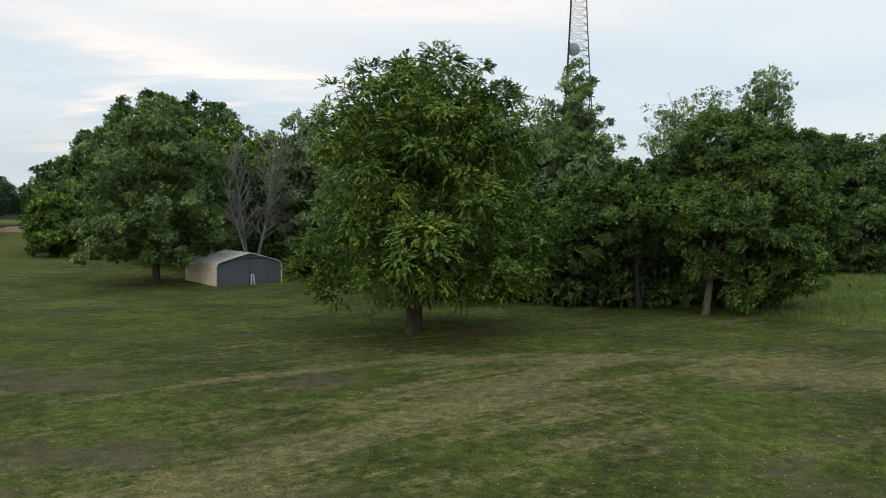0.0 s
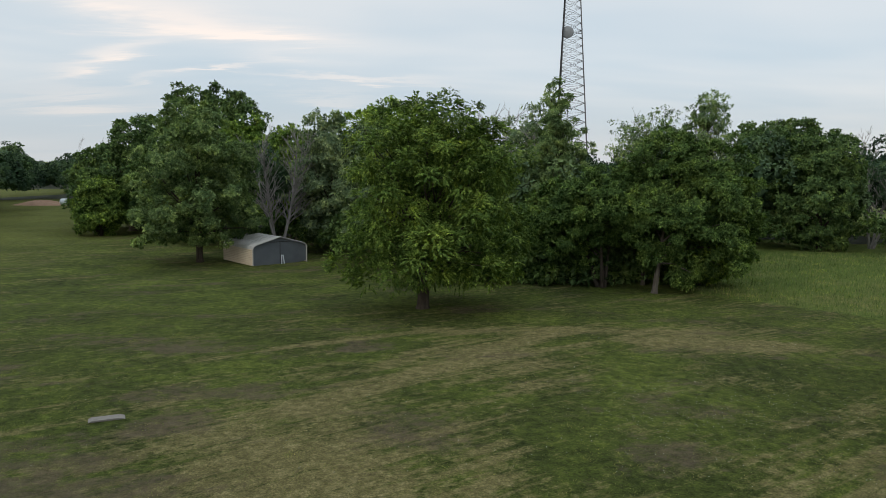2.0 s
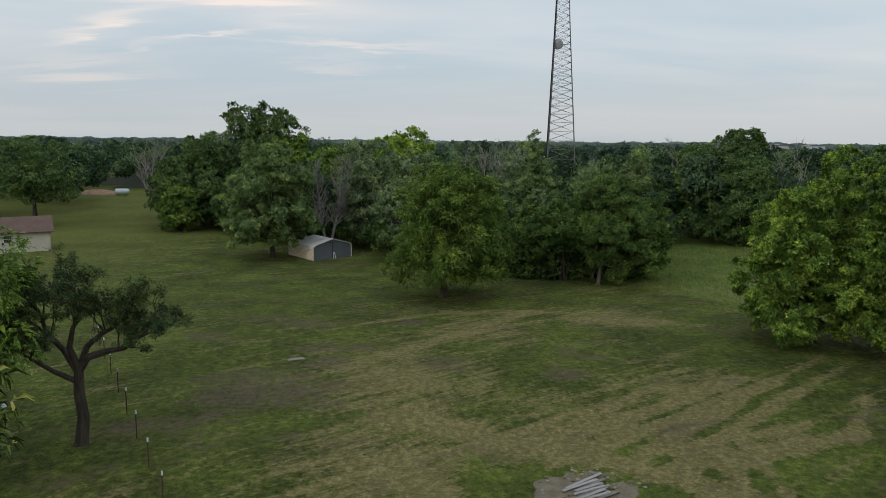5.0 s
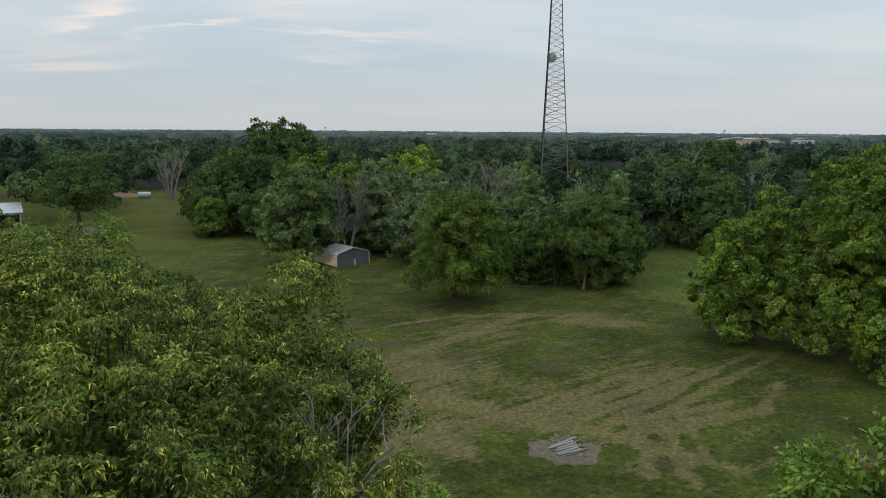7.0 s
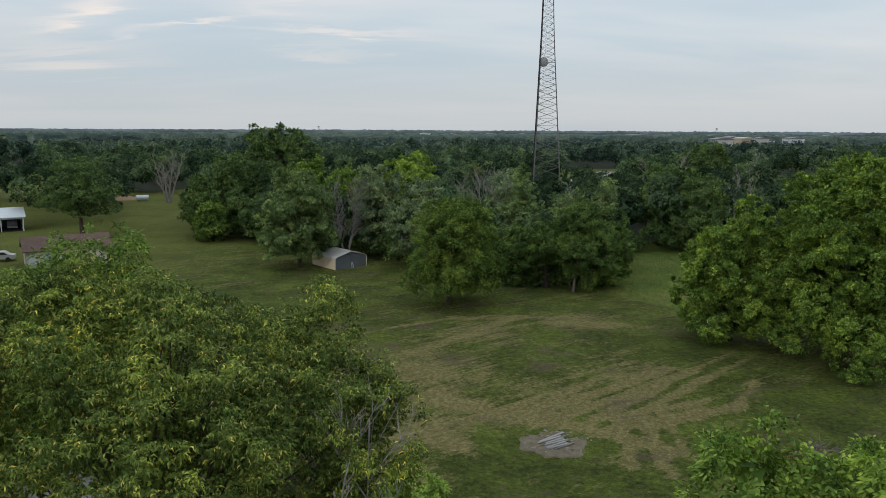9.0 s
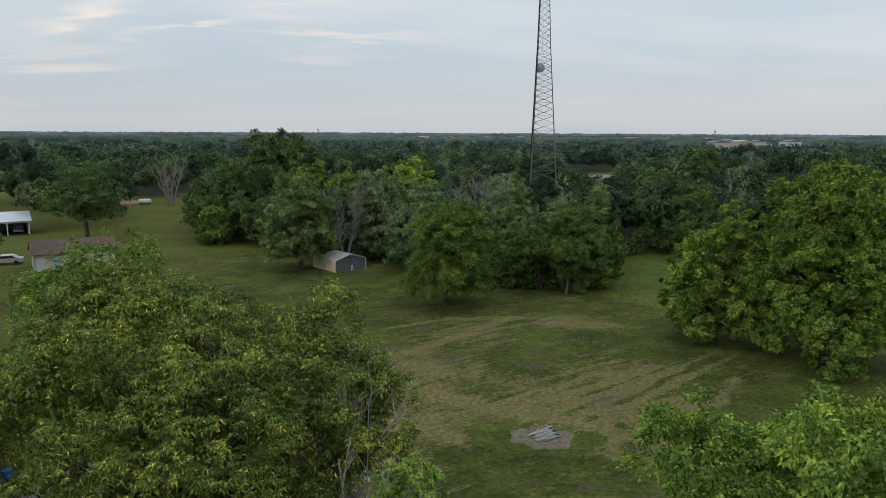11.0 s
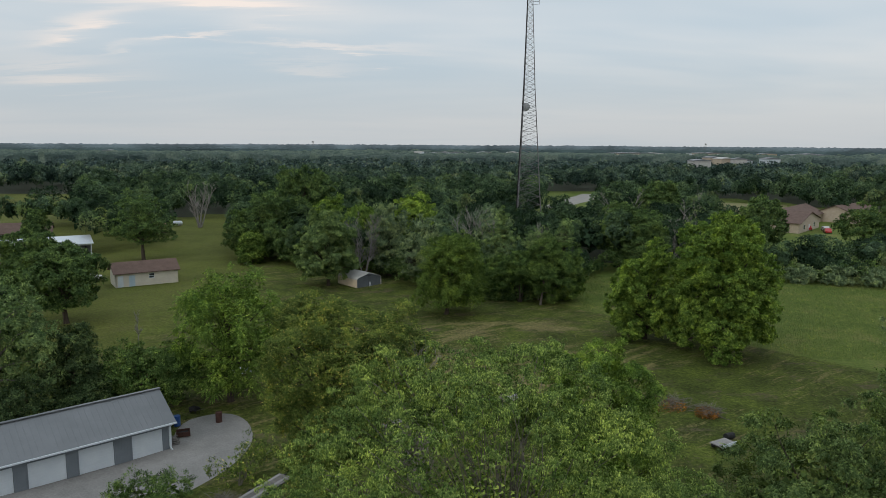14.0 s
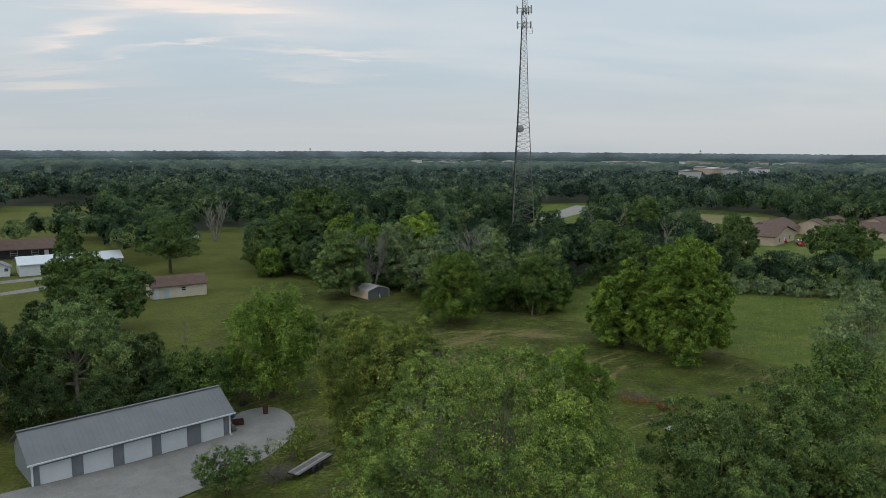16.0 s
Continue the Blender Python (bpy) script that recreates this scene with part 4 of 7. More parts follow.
def garage():
    ang = math.degrees(math.atan2(12.5, 14.3))
    t = thing("garage", -40.75, -27.35, -0.95, ang, "long grey steel garage with five white overhead doors", "garage")
    w, d, e, r = 19.05, 6.2, 2.75, 4.55
    doors = [(0.62, 2.75), (4.30, 2.75), (8.00, 2.75), (11.62, 2.75), (15.78, 2.60)]
    body = Build()
    xs = [0.0]
    for x0, ww in doors:
        body.box(xs[-1], 0, 0, x0, 0.14, e)
        body.box(x0, 0, 2.13, x0 + ww, 0.14, e)
        xs.append(x0 + ww)
    body.box(xs[-1], 0, 0, w, 0.14, e)
    body.box(0, d - 0.14, 0, w, d, e)
    for x0 in (0.0, w - 0.14):
        body.prism([(0, 0), (0, e), (d / 2, r - 0.08), (d, e), (d, 0)], 0, 0.14, Matrix(((0, 1, 0, x0), (1, 0, 0, 0), (0, 0, 1, 0), (0, 0, 0, 1))))
    wall = part("wall", body, M_GREYMETAL, t)
    edges = [0.0] + [v for x0, ww in doors for v in (x0, x0 + ww)] + [w]
    for a, b_ in zip(edges[::2], edges[1::2]):
        x = a + 0.12
        while x < b_ - 0.05:
            part("siding_rib", Build().box(x, -0.02, 0.02, x + 0.03, -0.002, e - 0.02), M_GREYMETAL, wall)
            x += 0.23
    for x0, ww in doors:
        dr = part("door", Build().box(x0 + 0.03, 0.05, 0.02, x0 + ww - 0.03, 0.10, 2.11), M_WHITE, t, "white sectional overhead door")
        for k in range(4):
            part("door_panel", Build().box(x0 + 0.05, 0.035, 0.05 + 0.52 * k, x0 + ww - 0.05, 0.048, 0.545 + 0.52 * k), M_WHITE, dr)
        part("door_trim", Build().box(x0 - 0.08, -0.03, 0, x0 + 0.02, 0.04, 2.2).box(x0 + ww - 0.02, -0.03, 0, x0 + ww + 0.08, 0.04, 2.2).box(x0 + 0.02, -0.03, 2.1, x0 + ww - 0.02, 0.04, 2.2), M_GREYMETAL, t)
    roof = Build()
    o, th = 0.45, 0.08
    slope = (r - e) / (d / 2)
    for sgn in (0, 1):
        y0, z0 = (-o, e - o * slope) if sgn == 0 else (d + o, e - o * slope)
        roof.add([(-0.4, y0, z0), (w + 0.4, y0, z0), (w + 0.4, d / 2, r), (-0.4, d / 2, r), (-0.4, y0, z0 + th), (w + 0.4, y0, z0 + th), (w + 0.4, d / 2, r + th), (-0.4, d / 2, r + th)],
                 [(0, 3, 2, 1), (4, 5, 6, 7), (0, 1, 5, 4), (2, 3, 7, 6), (1, 2, 6, 5), (3, 0, 4, 7)])
    rf = part("roof", roof, M_ROOFMETAL, t)
    for k in range(int((w + 0.7) / 0.46)):
        x = -0.35 + k * 0.46
        part("roof_seam", Build().add([(x, -o, e - o * slope + th), (x + 0.03, -o, e - o * slope + th), (x + 0.03, d / 2, r + th), (x, d / 2, r + th),
                   (x, -o, e - o * slope + th + 0.018), (x + 0.03, -o, e - o * slope + th + 0.018), (x + 0.03, d / 2, r + th + 0.018), (x, d / 2, r + th + 0.018)],
                  [(4, 5, 6, 7), (0, 1, 5, 4), (1, 2, 6, 5), (3, 0, 4, 7)]), M_ROOFMETAL, rf)
    part("ridge_cap", Build().box(-0.42, d / 2 - 0.16, r + th + 0.02, w + 0.42, d / 2 + 0.16, r + th + 0.09), M_ROOFMETAL, rf)
    part("gutter", Build().box(-0.42, -o - 0.11, e - o * slope - 0.04, w + 0.42, -o - 0.003, e - o * slope + 0.09), M_WHITE, t, "white gutter along the eave")
    for x in (0.06, w - 0.1):
        part("downspout", Build().tube([(x, -o - 0.05, e - 0.35), (x, -0.06, e - 0.6), (x, -0.06, 0.35), (x + 0.1, -0.5, 0.06)], 0.055, 6), M_WHITE, t, "white downspout with a kick-out foot")
    part("corner_trim", Build().box(-0.06, -0.05, 0, 0.10, 0.0, e), M_WHITE, t)
    part("corner_trim", Build().box(w - 0.10, -0.05, 0, w + 0.06, 0.0, e), M_WHITE, t)
    return t


garage()

# ---- other houses and sheds ----


def gabled(name, x, y, turn, w, d, e, r, wall_m, roof_m, label, category="house", openings=(), over=0.4, z=None, ridge="x"):
    """A gabled house: front along its x, openings as (name, x, z, width, height, material)."""
    t = thing(name, x, y, z, turn, label, category)
    body = Build()
    body.box(0, 0, -0.2, w, 0.15, e).box(0, d - 0.15, -0.2, w, d, e)
    M = Matrix(((0, 1, 0, 0), (1, 0, 0, 0), (0, 0, 1, 0), (0, 0, 0, 1)))
    if ridge == "x":
        for x0 in (0.0, w - 0.15):
            body.prism([(0, -0.2), (0, e), (d / 2, r - 0.05), (d, e), (d, -0.2)], x0, x0 + 0.15, M)
    else:
        body.box(0, 0.15, -0.2, 0.15, d - 0.15, e).box(w - 0.15, 0.15, -0.2, w, d - 0.15, e)
        for y0 in (0.0, d - 0.15):
            body.prism([(0, e), (w / 2, r - 0.05), (w, e)], y0, y0 + 0.15)
    part("wall", body, wall_m, t)
    span = d if ridge == "x" else w
    run = w if ridge == "x" else d
    s, th, rf = (r - e) / (span / 2), 0.12, Build()
    for k in (0, 1):
        a = -over if k == 0 else span + over
        pts = [(-over, a, e - over * s), (run + over, a, e - over * s), (run + over, span / 2, r), (-over, span / 2, r)]
        pts += [(p[0], p[1], p[2] + th) for p in pts]
        if ridge != "x":
            pts = [(p[1], p[0], p[2]) for p in pts]
        rf.add(pts, [(0, 3, 2, 1), (4, 5, 6, 7), (0, 1, 5, 4), (2, 3, 7, 6), (1, 2, 6, 5), (3, 0, 4, 7)])
    part("roof", rf, roof_m, t)
    for nm, ox, oz, ow, oh, om in openings:
        if nm == "window":
            fr = part(nm, Build().box(ox - 0.07, -0.04, oz - 0.07, ox + ow + 0.07, -0.003, oz + oh + 0.07), M_WHITE, t)
            part("pane", Build().box(ox, -0.05, oz, ox + ow, -0.042, oz + oh * 0.46).box(ox, -0.05, oz + oh * 0.54, ox + ow, -0.042, oz + oh), om, fr)
        else:
            part(nm, Build().box(ox, -0.05, oz, ox + ow, -0.003, oz + oh), om, t)
    return t


gabled("outbuilding", -58.9, 51.2, 32, 10.6, 5.6, 2.55, 4.0, M_CREAM, M_BROWNROOF, "cream sided outbuilding under a brown shingle roof", "house",
       [("door", 2.2, 0.0, 1.0, 2.0, M_PALEBLUE), ("door", 0.35, 0.0, 0.9, 2.0, M_WHITE), ("window", 5.6, 1.3, 0.8, 0.75, M_GLASS)])


def barn():
    """A long open-fronted machine shed: one closed bay, then open bays between posts."""
    t = thing("barn", -98.6, 77.0, 0.0, 33, "long white steel barn with open machine bays", "barn")
    w, d, e, r = 22.0, 8.0, 2.75, 4.1
    M = Matrix(((0, 1, 0, 0), (1, 0, 0, 0), (0, 0, 1, 0), (0, 0, 0, 1)))
    part("front_wall", Build().box(0.15, 0, -0.1, 4.3, 0.15, e), M_WHITE, t)
    part("back_wall", Build().box(0.15, d - 0.15, -0.1, w - 0.15, d, e), M_SHEDGREY, t)
    for x0 in (0.0, w - 0.15):
        part("end_wall", Build().prism([(0, -0.1), (0, e), (d / 2, r - 0.05), (d, e), (d, -0.1)], x0, x0 + 0.15, M), M_WHITE, t)
    part("partition", Build().box(4.15, 0.16, -0.1, 4.3, d - 0.16, e), M_SHEDGREY, t)
    part("header", Build().box(4.3, 0, e - 0.45, w - 0.15, 0.15, e), M_WHITE, t)
    for k in range(1, 5):
        x = 4.3 + 3.5 * k
        part("post", Build().box(x - 0.09, 0, -0.1, x + 0.09, 0.14, e - 0.45), M_WHITE, t)
    s, o, th = (r - e) / (d / 2), 0.4, 0.1
    for k in (0, 1):
        a = -o if k == 0 else d + o
        p = [(-o, a, e - o * s), (w + o, a, e - o * s), (w + o, d / 2, r), (-o, d / 2, r)]
        part("roof_slope", Build().add(p + [(x, y, z + th) for x, y, z in p], [(0, 3, 2, 1), (4, 5, 6, 7), (0, 1, 5, 4), (2, 3, 7, 6), (1, 2, 6, 5), (3, 0, 4, 7)]), M_WHITE, t)
    # the floor's near-black colour stands for the shade inside the open bays
    part("dirt_floor", Build().box(4.3, 0.2, 0.02, w - 0.2, d - 0.2, 0.06), M_DARK_OPEN, t)


barn()
gabled("garden_shed", -104.4, 76.0, 25, 3.6, 3.2, 2.2, 3.2, M_WHITE, M_ROOFMETAL, "small white shed with a dark window", "shed", [("window", 2.6, 1.2, 0.7, 0.7, M_GLASS)], ridge="y", z=0.0)
gabled("farmhouse", -118, 103, 25, 19, 9, 2.7, 4.6, M_DARKSIDING, M_BROWNROOF, "low charcoal-sided ranch house with a brown roof", "house",
       [("window", 2.5, 0.9, 1.6, 1.2, M_GLASS), ("window", 7.5, 0.9, 1.6, 1.2, M_GLASS), ("door", 10.5, 0.0, 1.0, 2.0, M_WHITE)], z=0.0, over=0.8)

# ---- the brown-roofed apartments past the hay field ----
for k, (x, y, turn, w, d, rg) in enumerate([(104, 132, 48, 22, 13, "y"), (113, 148, 48, 26, 12, "x"), (136, 158, 40, 24, 13, "x"), (150, 142, 40, 12, 14, "y"), (163, 164, 40, 24, 14, "x"), (84, 150, 30, 12, 9, "x")]):
    gabled("apartment_house", x, y, turn, w, d, 3.0, 5.6, M_TANBRICK, M_BROWNROOF, "single-storey tan apartments under a brown shingle roof", "house",
           [("window", w * 0.2, 0.9, 1.4, 1.2, M_GLASS), ("window", w * 0.7, 0.9, 1.4, 1.2, M_GLASS), ("door", w * 0.45, 0.0, 1.0, 2.0, M_WHITE)], over=0.6, z=0.0, ridge=rg)


def car(x, y, turn, paint, label):
    t = thing("car", x, y, None, turn, label, "car")
    b = Build().prism([(-2.2, 0.35), (-2.25, 0.75), (-1.2, 0.92), (-0.7, 1.38), (0.9, 1.42), (1.6, 0.98), (2.2, 0.9), (2.25, 0.35)], -0.85, 0.85)
    part("body", b, paint, t)
    part("window", Build().prism([(-1.05, 0.95), (-0.62, 1.33), (0.85, 1.36), (1.4, 0.98)], -0.86, 0.86), M_GLASS, t)
    for wx in (-1.4, 1.4):
        for wy in (-0.8, 0.8):
            part("wheel", Build().tube([(wx, wy - 0.11, 0.32), (wx, wy + 0.11, 0.32)], 0.32, 12), M_BLACK, t)


car(113.5, 134.0, 70, M_RED, "bright red car parked by the apartments")
car(115.5, 138.5, 75, M_SILVERCAR, "silver car parked beside a red car")
car(-84.2, 92.2, 120, M_SILVERCAR, "pale car parked inside the open barn")
car(-66.5, 57.5, 20, M_SILVERCAR, "silver car parked beside the cream outbuilding")
car(111.5, 141.5, 75, M_RED, "red car parked beside a silver car")

# ---- the lattice tower ----


def tower():
    t = thing("radio_tower", 25.1, 140.9, 0.0, 20, "tall tapered three-legged steel lattice tower with antennas", "tower")
    H = 75.5

    def width(z):
        """Each face narrows in two stages."""
        return 8.7 - 5.05 * z / 42 if z < 42 else max(1.7, 3.65 - 1.95 * (z - 42) / 24)

    def corner(k, z):
        r = width(z) / math.sqrt(3)
        a = math.radians(90 + 120 * k)
        return Vector((math.cos(a) * r, math.sin(a) * r, z))
    for k in range(3):
        part("leg", Build().tube([corner(k, z) for z in (0, 20, 42, 66, H)], [0.16, 0.14, 0.12, 0.09, 0.07], 8), M_TOWER, t)
    z, zs = 0.0, []
    while z < H - 1:
        zs.append(z)
        z += max(1.5, width(z) * 0.30)
    zs.append(H)
    for k in range(3):
        for i, (a, c) in enumerate(zip(zs, zs[1:])):
            p, q = corner(k, a), corner((k + 1) % 3, a)
            p2, q2 = corner(k, c), corner((k + 1) % 3, c)
            r = 0.036 if a < 30 else 0.030
            part("brace", Build().tube([p, q2], r, 4, False), M_TOWER, t)
            part("brace", Build().tube([q, p2], r, 4, False), M_TOWER, t)
            part("girt", Build().tube([p2, q2], r * 0.7, 4, False), M_TOWER, t)
    # feed lines run up the inside of one leg
    for j in range(5):
        pts = []
        for z in (2, 20, 42, 66, 72):
            c0, c1 = corner(1, z), corner(0, z)
            pts.append(c0.lerp(c1, 0.06 * (j - 1)) + Vector((-0.12, -0.1, 0)))
        part("feed_line", Build().tube(pts, 0.13, 5), M_CABLE, t, "black feed cables on a ladder")
    # the dish
    b = Build()
    rings = 6
    n = 20
    v, f = [], []
    for i in range(rings + 1):
        rr = 1.2 * i / rings
        for j in range(n):
            a = 2 * math.pi * j / n
            v.append((rr * math.cos(a), -1.7 + 0.28 * (rr / 1.2) ** 2 - 0.28, 36.1 + rr * math.sin(a)))
    for i in range(rings):
        for j in range(n):
            f.append((i * n + j, i * n + (j + 1) % n, (i + 1) * n + (j + 1) % n, (i + 1) * n + j))
    b.add(v, f)
    M = pose(0, 0, 0, 0, 0, -20)
    b.v = [tuple(M @ Vector(p)) for p in b.v]
    dish = part("dish", b, M_DISH, t, "round grey microwave dish")
    dish.location = (-0.6, 0.2, 0)
    part("dish_arm", Build().tube([(-0.6, -1.8, 36.1), corner(1, 36.1), corner(2, 36.1)], 0.07, 6), M_TOWER, t)
    # two antenna rings
    for zr, rad, cnt in ((72.3, 2.1, 12), (67.8, 1.9, 9)):
        for k in range(3):
            a0 = math.radians(30 + 120 * k)
            u = Vector((math.cos(a0), math.sin(a0), 0)); s = Vector((-u.y, u.x, 0))
            mid = u * rad * 0.85
            frame_ = Build().tube([mid - s * 1.7 + Vector((0, 0, zr - 0.5)), mid + s * 1.7 + Vector((0, 0, zr - 0.5))], 0.06, 5)
            frame_.tube([mid - s * 1.7 + Vector((0, 0, zr + 0.5)), mid + s * 1.7 + Vector((0, 0, zr + 0.5))], 0.05, 5)
            for z in (-0.5, 0.5):
                frame_.tube([Vector((0, 0, zr + z)), mid + Vector((0, 0, zr + z))], 0.06, 5)
            part("antenna_mount", frame_, M_TOWER, t)
            for j in range(cnt // 3):
                q = mid + s * (-1.5 + 3.0 * j / max(1, cnt // 3 - 1)) + u * 0.25
                hgt = 1.15 if j % 2 else 0.9
                part("panel_antenna", Build().box(-0.13, -0.18, -hgt, 0.13, 0.18, hgt, Matrix.Translation(q + Vector((0, 0, zr))) @ pose(0, 0, 0, 0, 0, 30 + 120 * k)), M_ANTENNA, t)
    part("side_arm", Build().tube([(0.4, 0, 66.1), (3.0, -0.4, 66.1)], 0.05, 5).tube([(3.0, -0.4, 65.4), (3.0, -0.4, 67.4)], 0.05, 5).tube([(0.4, 0, 65.1), (3.0, -0.4, 65.4)], 0.04, 5), M_TOWER, t)
    part("lightning_rod", Build().tube([(0, 0, 74.5), (0, 0, 79)], [0.05, 0.02], 5), M_TOWER, t)


tower()

# ---- the trees that stand singly ----
tree("walnut_tree", -1.25, 31.5, ringed([(2.6, 3.9, 10, 1.1), (3.6, 4.0, 10, 1.4), (5.3, 3.7, 9, 1.5), (7.2, 3.4, 9, 1.45), (8.9, 3.2, 8, 1.35), (10.0, 2.8, 7, 1.1), (10.7, 2.2, 6, 0.9), (11.0, 0.9, 3, 0.9)], 3, 0.55),
     0.34, 1.3, (0.12, 0.050), M_WALNUT, "broad black walnut tree with a low dense crown on the lawn", 520, 0.62, 40, 13, 0.30, seed=3, limb_count=60, low=1.55, hollow=0.6, thick=0.45, frond=0.40, inner=40.0, deep=0.2)
tree("maple_tree", -22.4, 56.5, ringed([(3.4, 3.6, 8, 1.7), (5.2, 4.3, 9, 1.7), (7.4, 4.0, 9, 1.8), (9.6, 3.4, 7, 1.7), (11.8, 2.5, 6, 1.5), (13.6, 1.1, 3, 1.2)], 5, -0.2),
     0.30, 2.2, (0.165, 0.105), M_MAPLE, "rounded maple tree with a straight trunk beside the shed", 420, 0.70, 70, 6, 0.3, seed=5, low=1.9, hollow=0.65)
tree("elm_tree", 13.95, 38.1, [(3.2, 0.8, 4.6, 3.8, 3.8, 4.5), (1.2, 1.4, 8.0, 3.0, 2.8, 2.8), (4.0, 1.0, 7.4, 2.6, 2.6, 2.6), (-0.6, 1.5, 5.6, 2.4, 2.2, 2.6), (0.3, 0.0, 4.6, 2.2, 1.8, 2.3)], 0.19, 2.4, (0.14, 0.08), M_ELM,
     "leafy elm with a grey flared trunk at the wood's edge", 340, 0.70, 70, 7, 0.35, bark=M_ELMBARK, limb_count=14, seed=7, low=0.4, hollow=0.65)
tree("box_elder_tree", 11.0, 40.8, [(0.0, 0.5, 5.6, 3.3, 3.0, 2.6), (-2.4, 0.8, 4.2, 2.6, 2.4, 2.8), (0.6, 1.0, 6.4, 2.4, 2.2, 2.0)], 0.17, 1.6, (0.15, 0.09), M_ELM,
     "box elder with several leaning stems at the wood's edge", 300, 0.75, 40, 7, 0.35, seed=9, low=1.4, stems=3)
tree("cottonwood_tree", 18.1, 41.5, [(0.0, 0, 10.4, 1.8, 1.7, 1.8), (0.3, 0, 12.2, 1.5, 1.4, 1.6), (-0.9, 0, 11.2, 0.9, 0.9, 1.2)], 0.13, 5.0, (0.115, 0.078), M_MAPLE,
     "thin cottonwood with sparse grey-green leaves", 170, 0.40, 14, 5, 0.3, seed=11, low=6, limb_count=100, hollow=0.2, thick=0.4, inner=0)
tree("cottonwood_tree", 14.2, 41.8, [(-0.8, 0, 10.4, 2.3, 1.9, 1.7), (0.7, 0, 11.2, 1.6, 1.5, 1.4), (-1.7, 0, 9.4, 1.3, 1.3, 1.6), (1.0, 0, 8.6, 1.2, 1.2, 1.6)], 0.14, 4.0, (0.10, 0.068), M_MAPLE,
     "sparse cottonwood with thin limbs showing", 190, 0.40, 11, 5, 0.3, seed=12, low=6, limb_count=130, hollow=0.2, thick=0.4, bark=M_ELMBARK, inner=0)
tree("sweetgum_tree", 8.3, 46.5, [(0, 0, 5.6, 3.1, 2.9, 4.0), (0, 0, 7.8, 2.6, 2.4, 2.4), (0.8, 0, 9.6, 2.1, 2.0, 2.2), (-0.9, 0, 9.4, 1.9, 1.8, 2.0), (0, 0, 11.8, 1.7, 1.6, 1.9), (0.2, 0, 13.8, 1.0, 1.0, 1.6)], 0.22, 2.0, (0.125, 0.075), M_MAPLE,
     "narrow pointed tree rising over the wood's edge", 330, 0.50, 40, 6, 0.35, seed=13, limb_count=60, hollow=0.3)
tree("oak_tree", 32.0, 11.6, ringed([(2.9, 4.5, 8, 2.0), (5.8, 5.0, 7, 2.4), (9.0, 4.8, 7, 2.5), (12.0, 4.1, 6, 2.4), (14.7, 2.4, 5, 2.0), (16.0, 0.4, 1, 1.7)], 15),
     0.55, 2.0, (0.18, 0.11), M_OAK, "very large bright green oak with a dense lobed crown", 1500, 0.52, 32, 6, 0.22, seed=15, low=0.5, limb_count=30, hollow=0.72)
tree("oak_tree", 24.6, 17.6, ringed([(2.4, 3.0, 7, 1.7), (5.0, 3.5, 6, 2.1), (7.8, 3.1, 6, 2.1), (10.0, 1.6, 3, 1.9)], 16), 0.35, 1.8, (0.18, 0.11), M_OAK,
     "rounded green oak touching a larger oak", 640, 0.52, 32, 6, 0.22, seed=16, low=0.5, hollow=0.72)
tree("hickory_tree", -9.8, -30.2, [(0.4, 0, 11.8, 4.4, 4.6, 3.8), (-1.6, 0.4, 12.0, 3.0, 4.0, 3.7), (2.6, 0.8, 11.6, 3.2, 3.7, 2.7), (-0.2, -1.8, 9.2, 3.4, 3.4, 3.6), (3.9, 1.8, 13.6, 1.0, 1.1, 1.9), (-1.5, 0.6, 14.6, 2.3, 3.0, 1.5),
     (-0.8, 0.5, 7.2, 2.6, 3.2, 2.6), (1.8, 0.2, 12.6, 2.2, 2.4, 2.2), (4.3, 0.6, 12.2, 1.9, 2.4, 1.7), (-1.0, -3.0, 7.8, 2.7, 2.2, 2.9), (2.0, -2.4, 10.4, 2.2, 2.2, 2.0), (5.2, 0.2, 12.0, 1.4, 2.0, 1.4), (-2.6, -2.0, 11.6, 1.9, 2.6, 2.6),
     (-1.9, -3.4, 12.8, 1.8, 2.0, 2.3), (-0.9, -3.4, 5.4, 2.0, 1.9, 2.0), (0.9, -3.0, 12.0, 2.4, 2.2, 2.4), (-2.8, 0.8, 14.4, 1.4, 1.8, 1.3)],
     0.36, 2.6, (0.150, 0.038), M_HICKORY, "tall hickory with drooping leaf sprays, some turning yellow", 1450, 0.56, 27, 8, 0.45, seed=17, low=2.2, limb_count=80, hollow=0.78, fan=True, thick=0.34, curl=0.65, inner=45.0, deep=0.16)
post_oak(-17.7, -0.3, 90)
tree("ash_tree", -24.1, -4.2, ringed([(3.0, 2.8, 7, 1.4), (4.8, 3.8, 9, 1.6), (7.2, 4.3, 9, 1.7), (9.6, 3.8, 8, 1.7), (11.5, 2.3, 6, 1.6)], 19),
     0.32, 2.5, (0.14, 0.058), M_OAK, "rounded ash tree at the end of the gravel lot", 520, 0.68, 26, 10, 0.4, seed=19, low=1.2, frond=0.42)
